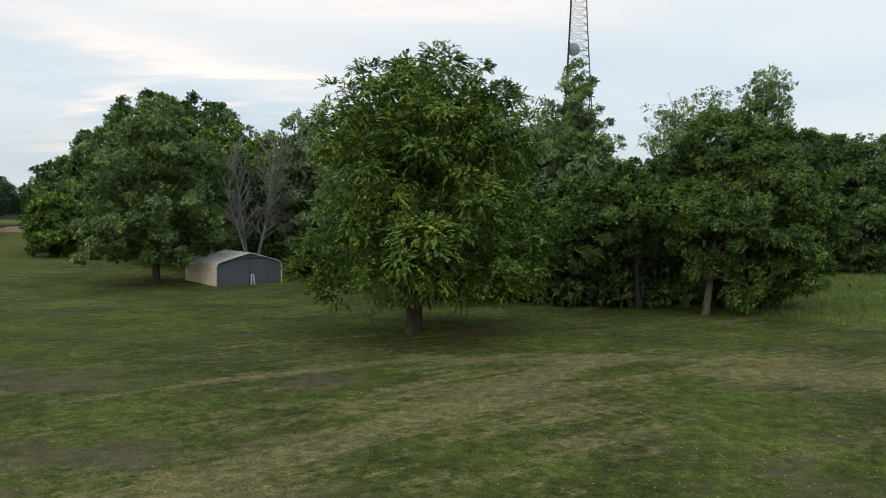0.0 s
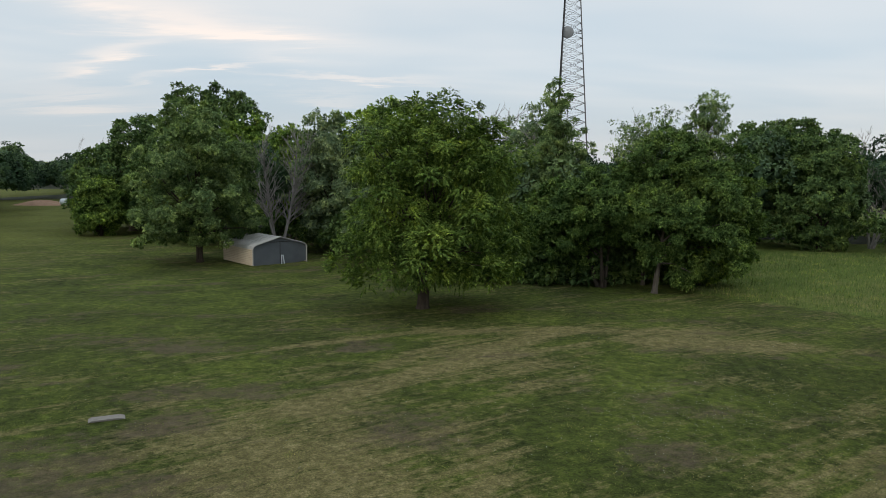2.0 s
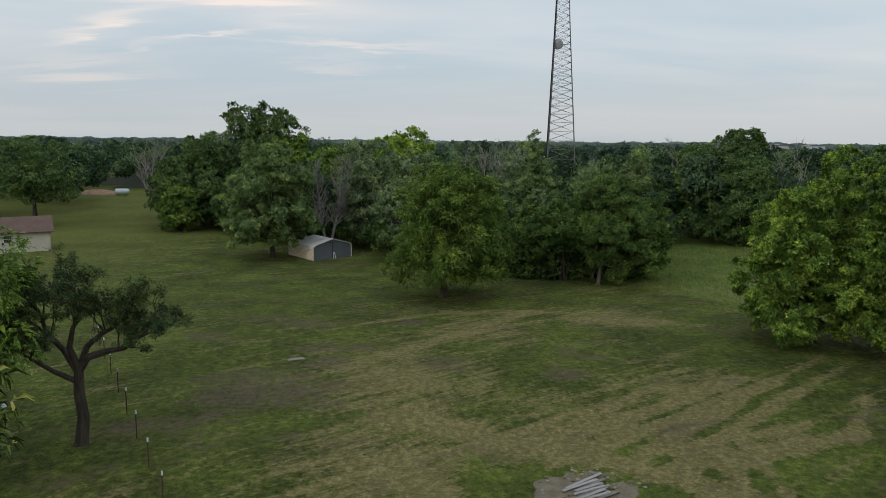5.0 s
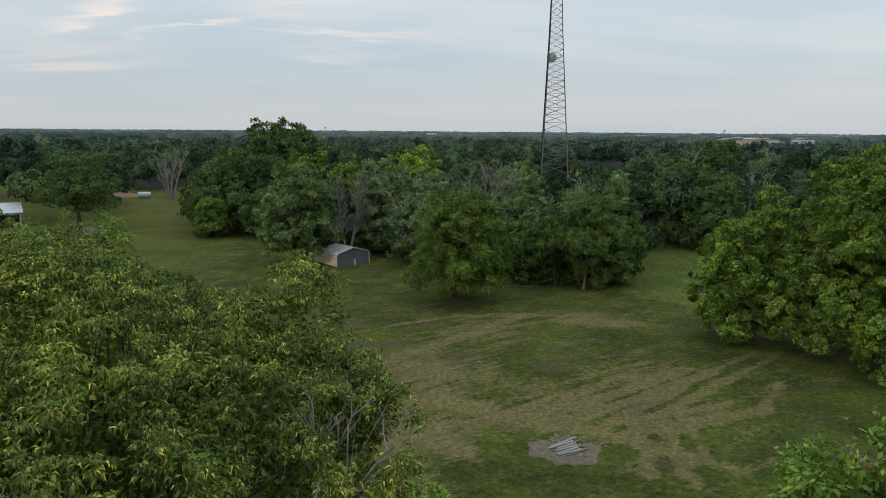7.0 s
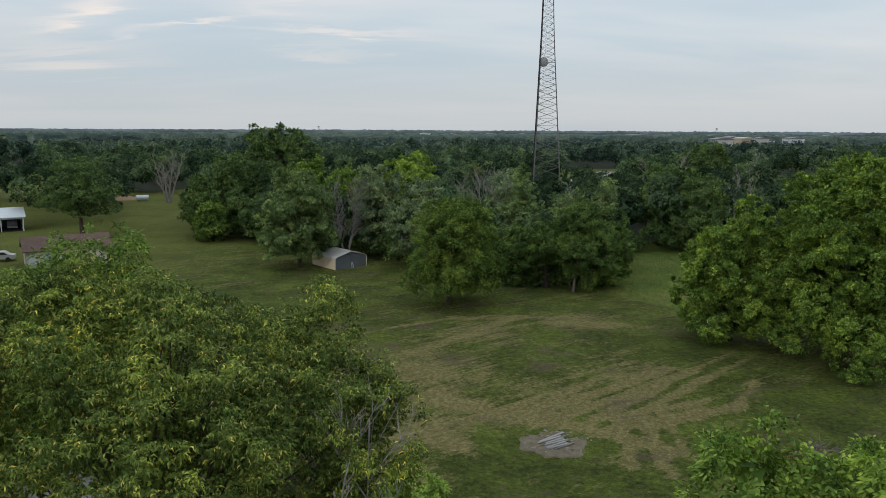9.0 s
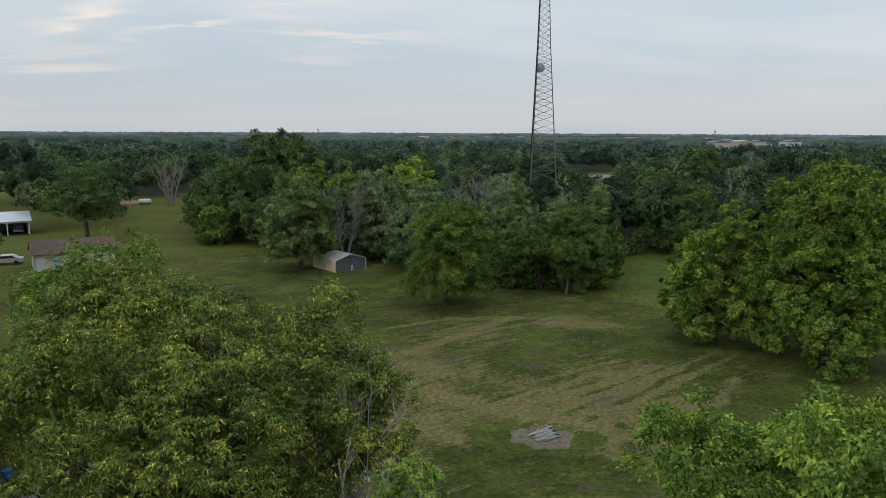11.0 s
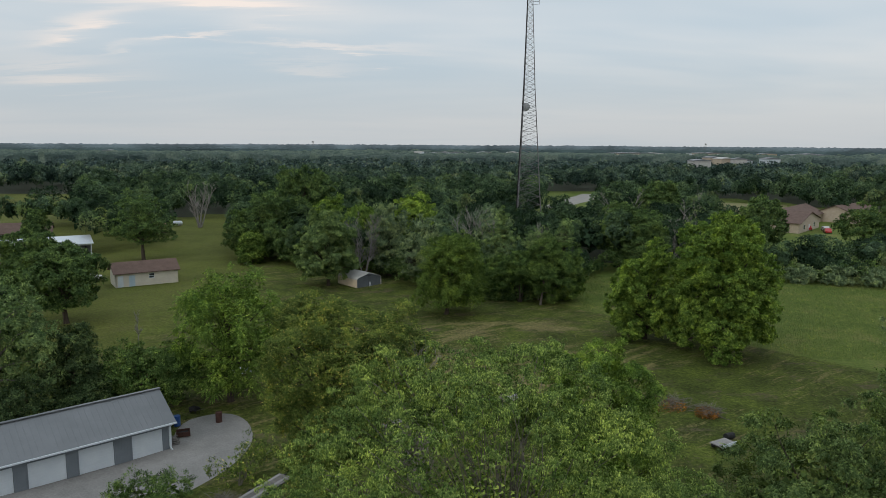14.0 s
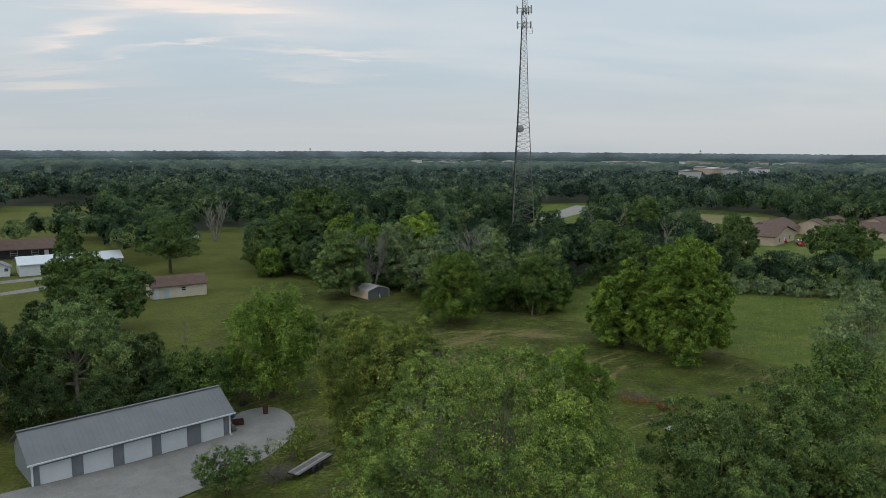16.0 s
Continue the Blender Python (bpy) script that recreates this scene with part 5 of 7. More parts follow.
tree("pecan_tree", -0.8, -51.4, [(-2.2, -0.4, 13.0, 7.0, 5.4, 5.3), (-5.8, 0.2, 12.2, 2.6, 3.0, 4.2), (-6.4, 0, 9.6, 2.0, 2.6, 3.2), (2.4, 0.4, 13.0, 3.4, 4.0, 4.2), (5.0, 0, 10.6, 2.8, 3.6, 4.0), (-3.5, -2.6, 10.8, 6.0, 3.4, 5.2),
     (1.8, -2.6, 10.2, 5.0, 3.4, 5.0), (-4.5, 2.2, 16.5, 1.6, 1.4, 1.5), (-2.9, 2.0, 16.5, 1.6, 1.4, 1.6), (-1.3, 1.9, 16.7, 1.7, 1.5, 1.6), (0.4, 1.6, 16.9, 1.6, 1.5, 1.6), (-1.2, 0.8, 16.0, 2.2, 1.6, 1.7), (1.7, 1.2, 16.3, 1.5, 1.4, 1.6), (-2.0, -1.0, 17.0, 2.0, 1.6, 1.3)],
     0.42, 4.0, (0.134, 0.034), M_ASH, "great pecan tree with fine drooping leaves", 1640, 0.54, 23, 10, 0.5, bark=M_GREYBARK, seed=21, low=3.0, limb_count=260, hollow=0.66, thick=0.20, fan=True, curl=0.9, inner=24.0, deep=0.16)
tree("sassafras_tree", 5.6, -35.4, [(0.4, 0.2, 10.0, 2.7, 2.4, 3.7), (-3.0, -0.4, 13.4, 0.7, 0.8, 1.1), (-0.2, -1.4, 13.7, 1.3, 1.3, 1.4), (0.6, 0.2, 7.2, 3.2, 2.6, 3.4), (2.0, 0, 10.8, 1.5, 1.6, 2.2), (-1.6, -0.2, 12.4, 1.2, 1.2, 1.3)],
     0.30, 3.0, (0.13, 0.062), M_OAK, "bright green young tree with upright leafy shoots", 400, 0.52, 40, 6, 0.3, seed=23, low=3.0, limb_count=40, hollow=0.7, thick=0.35, fine=True)
tree("elm_tree", 13.6, -43.5, [(0, 0, 9.0, 4.6, 4.2, 4.3), (1.6, -3, 7.0, 4.4, 4.2, 4.2)], 0.34, 3.0, (0.135, 0.06), M_SILVERELM,
     "dull green elm in a row of yard trees", 340, 0.70, 50, 6, 0.5, seed=25, low=2.0)
tree("elm_tree", 20.0, -42.6, [(0, 0, 9.6, 4.4, 4.4, 4.6), (2.5, -2.5, 7.6, 4.4, 4.2, 4.2)], 0.34, 3.0, (0.135, 0.06), M_SILVERELM,
     "tall dull green elm in a row of yard trees", 340, 0.72, 50, 6, 0.5, seed=26, low=2.0)
tree("locust_tree", 31.5, -28.0, [(0, 0, 7.8, 4.6, 4.4, 4.2), (2.0, 2.0, 9.6, 3.0, 3.0, 3.0)], 0.26, 2.5, (0.22, 0.10), M_ELM,
     "open-crowned locust with thin grey stems", 190, 0.9, 20, 5, 0.4, bark=M_GREYBARK, seed=27, low=2.5, stems=3)
tree("poplar_tree", 45.0, -8.0, [(0, 0, 7.8, 4.2, 4.2, 5.0), (1.0, 0, 11.6, 2.2, 2.2, 2.6)], 0.26, 2.5, (0.15, 0.09), M_SILVER,
     "sparse grey-green poplar with several pale stems", 230, 0.8, 22, 5, 0.35, bark=M_GREYBARK, seed=28, low=2.5, stems=3, limb_count=50)
tree("lilac_bush", -32.0, -5.0, [(0, 0, 3.6, 4.2, 3.6, 3.2), (2.6, 0.5, 3.2, 3.4, 3.2, 3.0), (-2.8, 0, 3.2, 3.4, 2.8, 3.0)], 0.14, 0.5, (0.17, 0.08), M_ELM,
     "wide green bush of many stems behind the garage", 300, 0.75, 28, 5, 0.4, seed=29, low=0.4, stems=5, category="bush")
tree("hackberry_tree", -44.4, -10.6, [(0.5, 1.5, 10.4, 4.0, 3.6, 3.0), (-3.2, 1.6, 7.4, 4.0, 3.6, 3.6), (3.2, 2.0, 6.0, 2.8, 2.6, 4.4), (-0.2, 4.0, 5.4, 5.0, 2.6, 5.2), (-4.6, 2.4, 4.6, 3.2, 2.6, 4.2), (-1.5, 0.4, 11.2, 2.2, 2.2, 2.0)], 0.34, 4.5, (0.16, 0.08), M_MAPLE,
     "hackberry with a pale forked trunk behind the garage", 420, 0.75, 32, 5, 0.4, bark=M_GREYBARK, seed=31, low=1.2, limb_count=30, hollow=0.7, thick=0.75)
tree("oak_tree", -55.2, 26.0, [(0, 0, 6.4, 5.6, 5.4, 4.6), (-4.0, 0, 6.0, 4.0, 4.0, 4.0), (0.5, 0, 8.8, 3.8, 3.8, 2.6)], 0.36, 2.0, (0.25, 0.16), M_DARK,
     "dark spreading oak near the cream outbuilding", 230, 1.05, 34, 6, 0.35, seed=33, low=0.9)
tree("hemlock_tree", -65.9, 82.0, [(0, 0, 8.0, 7.4, 6.0, 2.6), (0, 0, 11.6, 5.2, 4.8, 2.8), (1.5, 0, 5.4, 6.6, 5.0, 1.5), (-3.0, 0, 6.4, 4.6, 4.4, 1.6)], 0.40, 3.0, (0.26, 0.14), M_DARK,
     "dark layered tree on a clear trunk behind the outbuilding", 230, 1.1, 22, 5, 0.5, seed=35, low=2.8, flat=0.4)
tree("lime_green_tree", -6.9, 70.0, [(0, 0, 9.5, 5.0, 4.4, 4.4), (1.0, 0, 13.2, 3.2, 3.0, 2.8), (-2.0, 0, 12.4, 2.8, 2.8, 2.6)], 0.32, 3.0, (0.26, 0.17), M_LIME,
     "yellow-green tree standing out of the dark woods", 170, 1.05, 34, 6, 0.3, seed=37)
tree("silver_maple_tree", -4.6, 54.5, [(0, 0, 6.2, 4.9, 4.4, 4.4), (0.4, 0, 9.6, 3.6, 3.4, 3.4)], 0.32, 2.0, (0.21, 0.13), M_SILVER,
     "greyish silver maple behind the walnut", 200, 1.0, 34, 6, 0.35, seed=39, low=0.9)
tree("silver_maple_tree", 7.6, 55.5, [(0, 0, 6.4, 4.2, 4.2, 4.6), (0.4, 0, 10.4, 2.8, 2.8, 3.0)], 0.30, 2.0, (0.21, 0.13), M_SILVER,
     "greyish silver maple within the woods", 170, 1.0, 32, 6, 0.35, seed=40, low=0.9)
tree("oak_tree", -40.5, 84.5, [(0, 0, 6.6, 6.4, 5.6, 5.4), (4.0, -3.0, 5.0, 4.6, 4.2, 4.4), (-4.5, 2, 5.8, 4.4, 4.6, 5.0), (1.0, 1, 11.4, 4.2, 4.2, 3.6)], 0.45, 1.5, (0.29, 0.19), M_DARK,
     "dark broad oak whose lowest boughs touch the grass", 320, 1.15, 34, 6, 0.35, seed=41, low=0.4, hollow=0.65)
tree("oak_tree", -33.5, 95.0, [(0, 0, 11.2, 6.0, 5.0, 6.0), (2.6, 0, 16.6, 3.8, 3.6, 3.4), (-2.6, 0, 17.0, 3.2, 3.0, 3.2), (5.0, 0, 14.0, 2.8, 2.8, 3.6)], 0.45, 3.0, (0.30, 0.20), M_DARK,
     "tall dark oak overtopping the woods", 210, 1.2, 32, 6, 0.35, seed=42, low=1.0, hollow=0.65)
tree("oak_tree", 54.0, 104.0, [(0, 0, 9.2, 6.2, 5.8, 5.6), (-0.5, 0, 13.2, 4.6, 4.4, 3.6)], 0.45, 2.0, (0.33, 0.23), M_DARK,
     "tall dark oak behind the hay field", 210, 1.25, 32, 6, 0.35, seed=43, low=1.0, hollow=0.65)
tree("oak_tree", 70.6, 86.0, [(0, 0, 7.0, 5.4, 5.4, 5.4), (0.5, 0, 10.6, 4.6, 4.4, 3.2)], 0.40, 2.0, (0.33, 0.23), M_DARK,
     "dark oak in front of the apartments", 200, 1.2, 32, 6, 0.35, seed=44, low=0.8, hollow=0.65)
tree("oak_tree", 100.3, 92.0, [(0, 0, 6.4, 8.2, 6.4, 5.0), (1.0, 0, 9.2, 5.6, 5.0, 3.4), (6.0, 0, 6.0, 5.4, 5.0, 4.6)], 0.42, 2.0, (0.33, 0.23), M_DARK,
     "broad dark oak screening the apartments", 230, 1.25, 32, 6, 0.35, seed=45, low=0.8, hollow=0.65)
for k, (x, y, s) in enumerate([(72, 55, 1.0), (78, 53, 0.9), (66, 57, 0.85), (84, 52, 1.0), (60, 58.5, 0.8)]):
    tree("willow_bush", x, y, [(0, 0, 1.7 * s, 3.2 * s, 2.6 * s, 2.0 * s)], 0.08, 0.4, (0.34, 0.14), M_SILVER, "grey-green willow bush along the hay field", 70, 0.9, 16, 5, 0.4, seed=50 + k, low=0.1,
         stems=4, category="bush", group="willow bushes along the field")
tree("young_tree", -22.9, -29.2, [(0, 0, 2.6, 2.6, 2.3, 1.9), (1.5, 0.4, 3.1, 1.5, 1.5, 1.4), (-1.7, 0, 2.4, 1.5, 1.5, 1.3)], 0.06, 0.5, (0.10, 0.042), M_ELM, "small spreading tree beside the gravel lot", 190, 0.36, 24, 5, 0.4, seed=61, low=0.4, category="tree", stems=3)
tree("bramble_bush", -18.6, -22.4, [(0, 0, 1.6, 2.3, 1.8, 1.5), (1.2, 1.6, 2.2, 1.6, 1.4, 1.6)], 0.04, 0.3, (0.14, 0.06), M_HICKORY, "straggly half-bare bush beside a trailer", 50, 0.5, 16, 4, 0.4, seed=62, low=0.3, stems=6, limb_count=40, category="bush", bark=M_GREYBARK)
tree("bramble_bush", -4.0, -14.0, [(0, 0, 1.5, 1.9, 1.6, 1.3)], 0.04, 0.3, (0.22, 0.09), M_LIME, "low yellow-green bush on the lawn's edge", 60, 0.5, 18, 4, 0.4, seed=63, low=0.2, stems=6, category="bush")

for k, (x, y) in enumerate([(-101.5, 65.5), (-100.4, 69.0)]):
    tree("boxwood_bush", x, y, [(0, 0, 0.9, 1.2, 1.2, 0.9)], 0.05, 0.2, (0.14, 0.08), M_CEDAR, "small dark clipped bush in the drive's loop", 40, 0.4, 16, 5, 0.2, seed=140 + k, low=0.05, stems=3, category="bush", group="clipped bushes")

bare_tree("dead_tree", -4.7, -31.2, 12.9, 0.45, 0.038, "leafless grey tree of thin upright stems beside the hickory", 4, stems=5, lean=0.16)
bare_tree("dead_tree", -16.4, 62.0, 12.5, 0.75, 0.13, "leafless grey tree behind the shed", 6, stems=6, lean=0.30)
bare_tree("dead_tree", 57.0, 94.0, 14.5, 0.6, 0.25, "leafless grey tree behind the hay field", 8, stems=2)
bare_tree("dead_tree", 40.0, 90.0, 16.0, 0.5, 0.22, "leafless grey tree behind the hay field", 10, stems=2)
bare_tree("dead_tree", 46.5, 69.0, 12.0, 0.8, 0.17, "pale leafless tree at the edge of the hay field", 19, stems=3, lean=0.35)
bare_tree("dead_tree", -72.5, 143.0, 14.0, 0.6, 0.30, "pale bare tree beside a grass lane", 12, stems=4)
bare_tree("dead_tree", 3.0, 58.0, 14.0, 0.7, 0.12, "leafless grey tree within the woods", 14, stems=5, lean=0.28)
bare_tree("dead_tree", 7.2, 52.5, 12.6, 0.6, 0.10, "leafless grey tree beside a silver maple", 15, stems=3, lean=0.25)
bare_tree("dead_tree", 15.2, 44.5, 11.8, 0.6, 0.10, "leafless grey limbs rising from the wood's edge", 17, stems=3, lean=0.3)
bare_tree("dead_sapling", -40.5, 14.0, 4.4, 0.4, 0.05, "thin leafless sapling on the lawn", 16)

tree("silver_maple_tree", -11.6, 66.0, [(0, 0, 6.4, 4.4, 4.2, 5.2), (0.2, 0, 11.0, 3.2, 3.2, 3.6)], 0.28, 1.5, (0.22, 0.14), M_SILVER, "silver maple rising behind the shed", 230, 1.0, 34, 6, 0.3, seed=71, low=0.6)
tree("basswood_tree", -17.5, 74.0, [(0, 0, 6.4, 4.6, 4.4, 5.4), (0, 0, 10.4, 3.2, 3.2, 2.8)], 0.30, 1.5, (0.25, 0.16), M_OAK, "bright green tree behind the shed", 200, 1.1, 34, 6, 0.3, seed=72, low=0.6)
tree("lime_green_tree", -24.5, 80.0, [(0, 0, 7.0, 4.4, 4.4, 5.6), (0, 0, 11.6, 3.2, 3.2, 3.0)], 0.30, 1.5, (0.27, 0.18), M_OAK, "bright green tree behind the maple", 200, 1.1, 34, 6, 0.3, seed=73, low=0.6)
tree("mulberry_bush", -41.5, 77.5, [(0, 0, 2.6, 2.9, 2.8, 2.6), (0.4, 0.3, 4.6, 2.3, 2.3, 2.2)], 0.15, 0.5, (0.25, 0.16), M_WALNUT, "rounded green mulberry at the edge of the lane", 150, 0.85, 36, 6, 0.3, seed=74, low=0.2, stems=4, category="bush")
tree("dogwood_tree", 2.6, 47.0, [(0, 0, 4.6, 4.0, 3.4, 4.6), (-0.5, 0, 8.0, 2.6, 2.6, 2.6)], 0.2, 1.0, (0.20, 0.12), M_ELM, "grey-green tree filling the wood's edge", 300, 0.9, 28, 6, 0.3, seed=75, low=0.3)
tree("dogwood_tree", 8.4, 43.4, [(0, 0, 3.6, 3.4, 2.6, 3.6)], 0.16, 0.8, (0.22, 0.13), M_ELM, "leafy tree filling the wood's edge", 260, 0.85, 28, 6, 0.3, seed=76, low=0.2)
tree("redbud_tree", 16.6, 41.6, [(0, 0, 4.6, 3.4, 2.8, 4.2), (2.2, -0.4, 3.2, 2.6, 2.6, 3.0)], 0.16, 0.8, (0.22, 0.13), M_WALNUT, "leafy tree filling the wood's edge", 280, 0.85, 28, 6, 0.3, seed=77, low=0.2)
tree("oak_tree", 39.5, 66.5, [(0, 0, 5.6, 4.4, 4.2, 5.2), (0.4, 0, 9.4, 3.3, 3.3, 3.0)], 0.30, 1.5, (0.23, 0.15), M_DARK, "dark oak at the corner of the hay field", 240, 1.0, 36, 6, 0.3, seed=88, low=0.4)
tree("oak_tree", 36.0, 74.0, [(0, 0, 6.4, 5.0, 4.6, 5.6), (0, 0, 10.6, 3.6, 3.6, 3.2)], 0.30, 1.5, (0.29, 0.19), M_DARK, "dark oak along the hay field", 200, 1.15, 34, 6, 0.3, seed=78, low=0.4)
tree("oak_tree", -121.0, 94.0, [(0, 0, 7.6, 6.4, 6.4, 5.6), (-4, 0, 8.6, 5.0, 5.0, 5.0)], 0.45, 2.0, (0.33, 0.23), M_DARK, "large dark tree beside the farmhouse", 230, 1.2, 32, 6, 0.3, seed=80, low=1.0)
tree("oak_tree", -67.5, 42.5, [(0, 0, 5.6, 5.2, 5.0, 4.6), (-4.4, 1.0, 5.4, 4.2, 4.4, 4.4), (4.6, -0.6, 5.0, 4.2, 4.0, 4.2), (-1, 0, 8.8, 4.2, 3.8, 2.2), (3.2, 0, 8.0, 3.0, 3.0, 2.0)], 0.35, 1.2, (0.26, 0.16), M_DARK, "dark spreading trees beside the cream outbuilding", 380, 0.95, 34, 5, 0.3, seed=84, low=0.4)
tree("cedar_tree", -38.2, -7.2, [(0, 0, 3.6, 2.9, 2.7, 3.6), (0.2, 0, 6.4, 1.9, 1.9, 2.6)], 0.2, 0.5, (0.22, 0.08), M_CEDAR, "dark bushy cedar behind the garage", 200, 0.75, 26, 5, 0.5, seed=85, low=0.3)
tree("cedar_tree", -51.5, -8.0, [(0, 0, 4.0, 3.6, 3.2, 4.0), (0.2, 0, 7.0, 2.2, 2.2, 2.6)], 0.2, 0.5, (0.22, 0.08), M_CEDAR, "dark bushy cedar behind the garage", 220, 0.8, 26, 5, 0.5, seed=86, low=0.3)
tree("cedar_tree", -98.0, 100.0, [(0, 0, 4.0, 3.4, 3.4, 3.6), (0, 0, 7.0, 2.0, 2.0, 2.4)], 0.2, 0.6, (0.36, 0.2), M_DARK, "dark cedar in front of the farmhouse", 120, 1.0, 32, 6, 0.3, seed=81, low=0.4)
for k, (x, y, q) in enumerate([(-41.0, -13.2, 1.0), (-47.2, -14.6, 1.15), (-52.6, -19.6, 1.1), (-36.4, -9.0, 0.8), (-57.5, -25.0, 1.2)]):
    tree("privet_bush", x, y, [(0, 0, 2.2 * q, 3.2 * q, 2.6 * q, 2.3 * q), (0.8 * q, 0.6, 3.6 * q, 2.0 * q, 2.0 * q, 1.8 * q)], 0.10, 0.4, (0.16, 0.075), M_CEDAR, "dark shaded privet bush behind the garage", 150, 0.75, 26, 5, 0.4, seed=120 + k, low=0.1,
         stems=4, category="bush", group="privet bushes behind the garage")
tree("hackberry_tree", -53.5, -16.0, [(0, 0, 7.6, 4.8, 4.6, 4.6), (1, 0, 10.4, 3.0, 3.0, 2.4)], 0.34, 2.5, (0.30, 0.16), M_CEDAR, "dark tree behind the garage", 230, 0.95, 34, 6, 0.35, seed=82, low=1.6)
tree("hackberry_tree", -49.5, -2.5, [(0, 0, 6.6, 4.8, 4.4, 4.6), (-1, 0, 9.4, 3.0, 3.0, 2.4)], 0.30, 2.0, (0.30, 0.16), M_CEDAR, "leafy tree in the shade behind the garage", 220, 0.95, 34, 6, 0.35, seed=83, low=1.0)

# ---- the woods ----
CLEAR = [[(-66, 74), (-48, 84), (-53, 108), (-60, 140), (-63, 162), (-90, 164), (-90, 146), (-80, 138), (-70, 105)],      # grass lane
         [(-132, 40), (-48, 40), (-48, 84), (-66, 92), (-84, 90), (-100, 104), (-135, 108)],                # farmyard
         [(-134, 92), (-96, 100), (-92, 124), (-132, 128)],                                                # house plot
         [(31, 150), (48, 150), (90, 298), (56, 298)],                                                      # gravel road
         [(66, 74), (130, 68), (215, 60), (205, 150), (175, 174), (126, 168), (134, 192), (150, 231), (120, 252), (102, 218), (94, 184), (80, 140)],         # apartments and ball field
         [(-205, 142), (-128, 142), (-140, 255), (-200, 270)]]                                               # far pasture
WOODS = [(-44, 92), (-33, 76), (-25, 67), (-12, 64), (-7, 56), (1, 46), (9, 44), (17, 44), (21, 50), (25, 62), (31, 68), (46, 64), (62, 60), (76, 54), (110, 56), (180, 40),
         (420, 60), (900, 900), (-900, 900), (-420, 60), (-150, 70), (-68, 88), (-50, 88)]


def scatter(step, y0, y1, half, seed):
    """Tree places on a loose grid between two distances, inside the woods and outside the clearings."""
    rng = np.random.default_rng(seed)
    gx, gy = np.meshgrid(np.arange(-half, half, step), np.arange(y0, y1, step))
    x, y = (gx + rng.uniform(-0.45, 0.45, gx.shape) * step).ravel(), (gy + rng.uniform(-0.45, 0.45, gx.shape) * step).ravel()
    keep = in_poly(x, y, WOODS) & (np.abs(x) < (y + 96) * 0.65)
    for c in CLEAR:
        keep &= ~in_poly(x, y, c)
    # glades open between the further rows of trees
    keep &= (y < 260) | (np.sin(x / 41 + 0.7 * np.sin(y / 57)) * np.sin(y / 33 + 0.5 * np.sin(x / 70)) < 0.62)
    keep &= (x - 25.6) ** 2 + (y - 140.9) ** 2 > 110
    return x[keep], y[keep], rng


def wood_stuff(name, step, y0, y1, half, cards, size, hmin, hmax, rad, seed, mat, label):
    x, y, rng = scatter(step, y0, y1, half, seed)
    n = len(x)
    swell = 0.5 + 0.5 * np.sin(x * 0.043 + 1.1) * np.sin(y * 0.036 + 0.4)
    H = (hmin + (hmax - hmin) * (0.55 * rng.uniform(0, 1, n) ** 1.4 + 0.45 * swell)) * np.where((x > 60) & (y < 84), 0.66, 1.0) * np.where((x > 0) & (x < 30) & (y < 60), 0.66, 1.0) * np.where((np.abs(x + 5 - 0.195 * (y + 92)) < 6) & (y > 95) & (y < 215), 0.82, 1.0)
    R = rad * rng.uniform(0.65, 1.35, n)
    lumps = 12
    u = unit(rng.normal(0, 1, (n, lumps, 3)))
    u[..., 2] = np.abs(u[..., 2]) * 1.3 - 0.45
    base = np.stack([x, y, H * 0.58], -1)[:, None, :]
    c = base + u * np.stack([R, R, H * 0.36], -1)[:, None, :] * rng.uniform(0.62, 0.76, (n, lumps, 1))
    per = cards // lumps
    d = unit(rng.normal(0, 0.7, (n, lumps, per, 3)) + u[:, :, None, :] * 0.8 + np.array([0, 0, 0.3]))
    p = c[:, :, None, :] + d * (R * 0.43)[:, None, None, None] * rng.uniform(0.75, 1.0, (n, lumps, per, 1))
    ld = unit(d * 0.5 + rng.normal(0, 0.6, d.shape) + np.array([0, 0, -0.25]))
    out = np.broadcast_to(u[:, :, None, :] * 0.55 + d * 0.45 + np.array([0, 0, 0.45]), d.shape)
    me = leaf_mesh(name, p.reshape(-1, 3), ld.reshape(-1, 3), size, size * 0.62, rng, False, facing=out.reshape(-1, 3))
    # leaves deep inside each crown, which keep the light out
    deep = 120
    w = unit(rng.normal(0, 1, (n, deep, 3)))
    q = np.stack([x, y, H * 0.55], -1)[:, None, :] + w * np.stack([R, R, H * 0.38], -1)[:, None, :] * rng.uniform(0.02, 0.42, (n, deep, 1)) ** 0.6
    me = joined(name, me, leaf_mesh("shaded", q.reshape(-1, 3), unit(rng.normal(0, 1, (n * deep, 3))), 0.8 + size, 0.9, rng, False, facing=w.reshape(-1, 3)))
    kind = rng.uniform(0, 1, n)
    # deep leaves get 0.4 of the value: shade within the crown as colour
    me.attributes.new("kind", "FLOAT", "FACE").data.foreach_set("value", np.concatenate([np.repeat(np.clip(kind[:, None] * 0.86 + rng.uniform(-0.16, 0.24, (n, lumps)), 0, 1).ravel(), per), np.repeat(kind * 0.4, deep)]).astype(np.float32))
    tagged(part(name, me, mat), label, "woods", kind="stuff")
    b = Build()
    for i in range(n):
        if y[i] < 66:
            b.tube([(x[i], y[i], -0.2), (x[i] + 0.2, y[i], H[i] * 0.6)], [0.2, 0.08], 5, False)
    if b.v:
        tagged(part("wood_stems", b, M_BARK), "shaded stems along the wood's edge", "woods", kind="stuff")


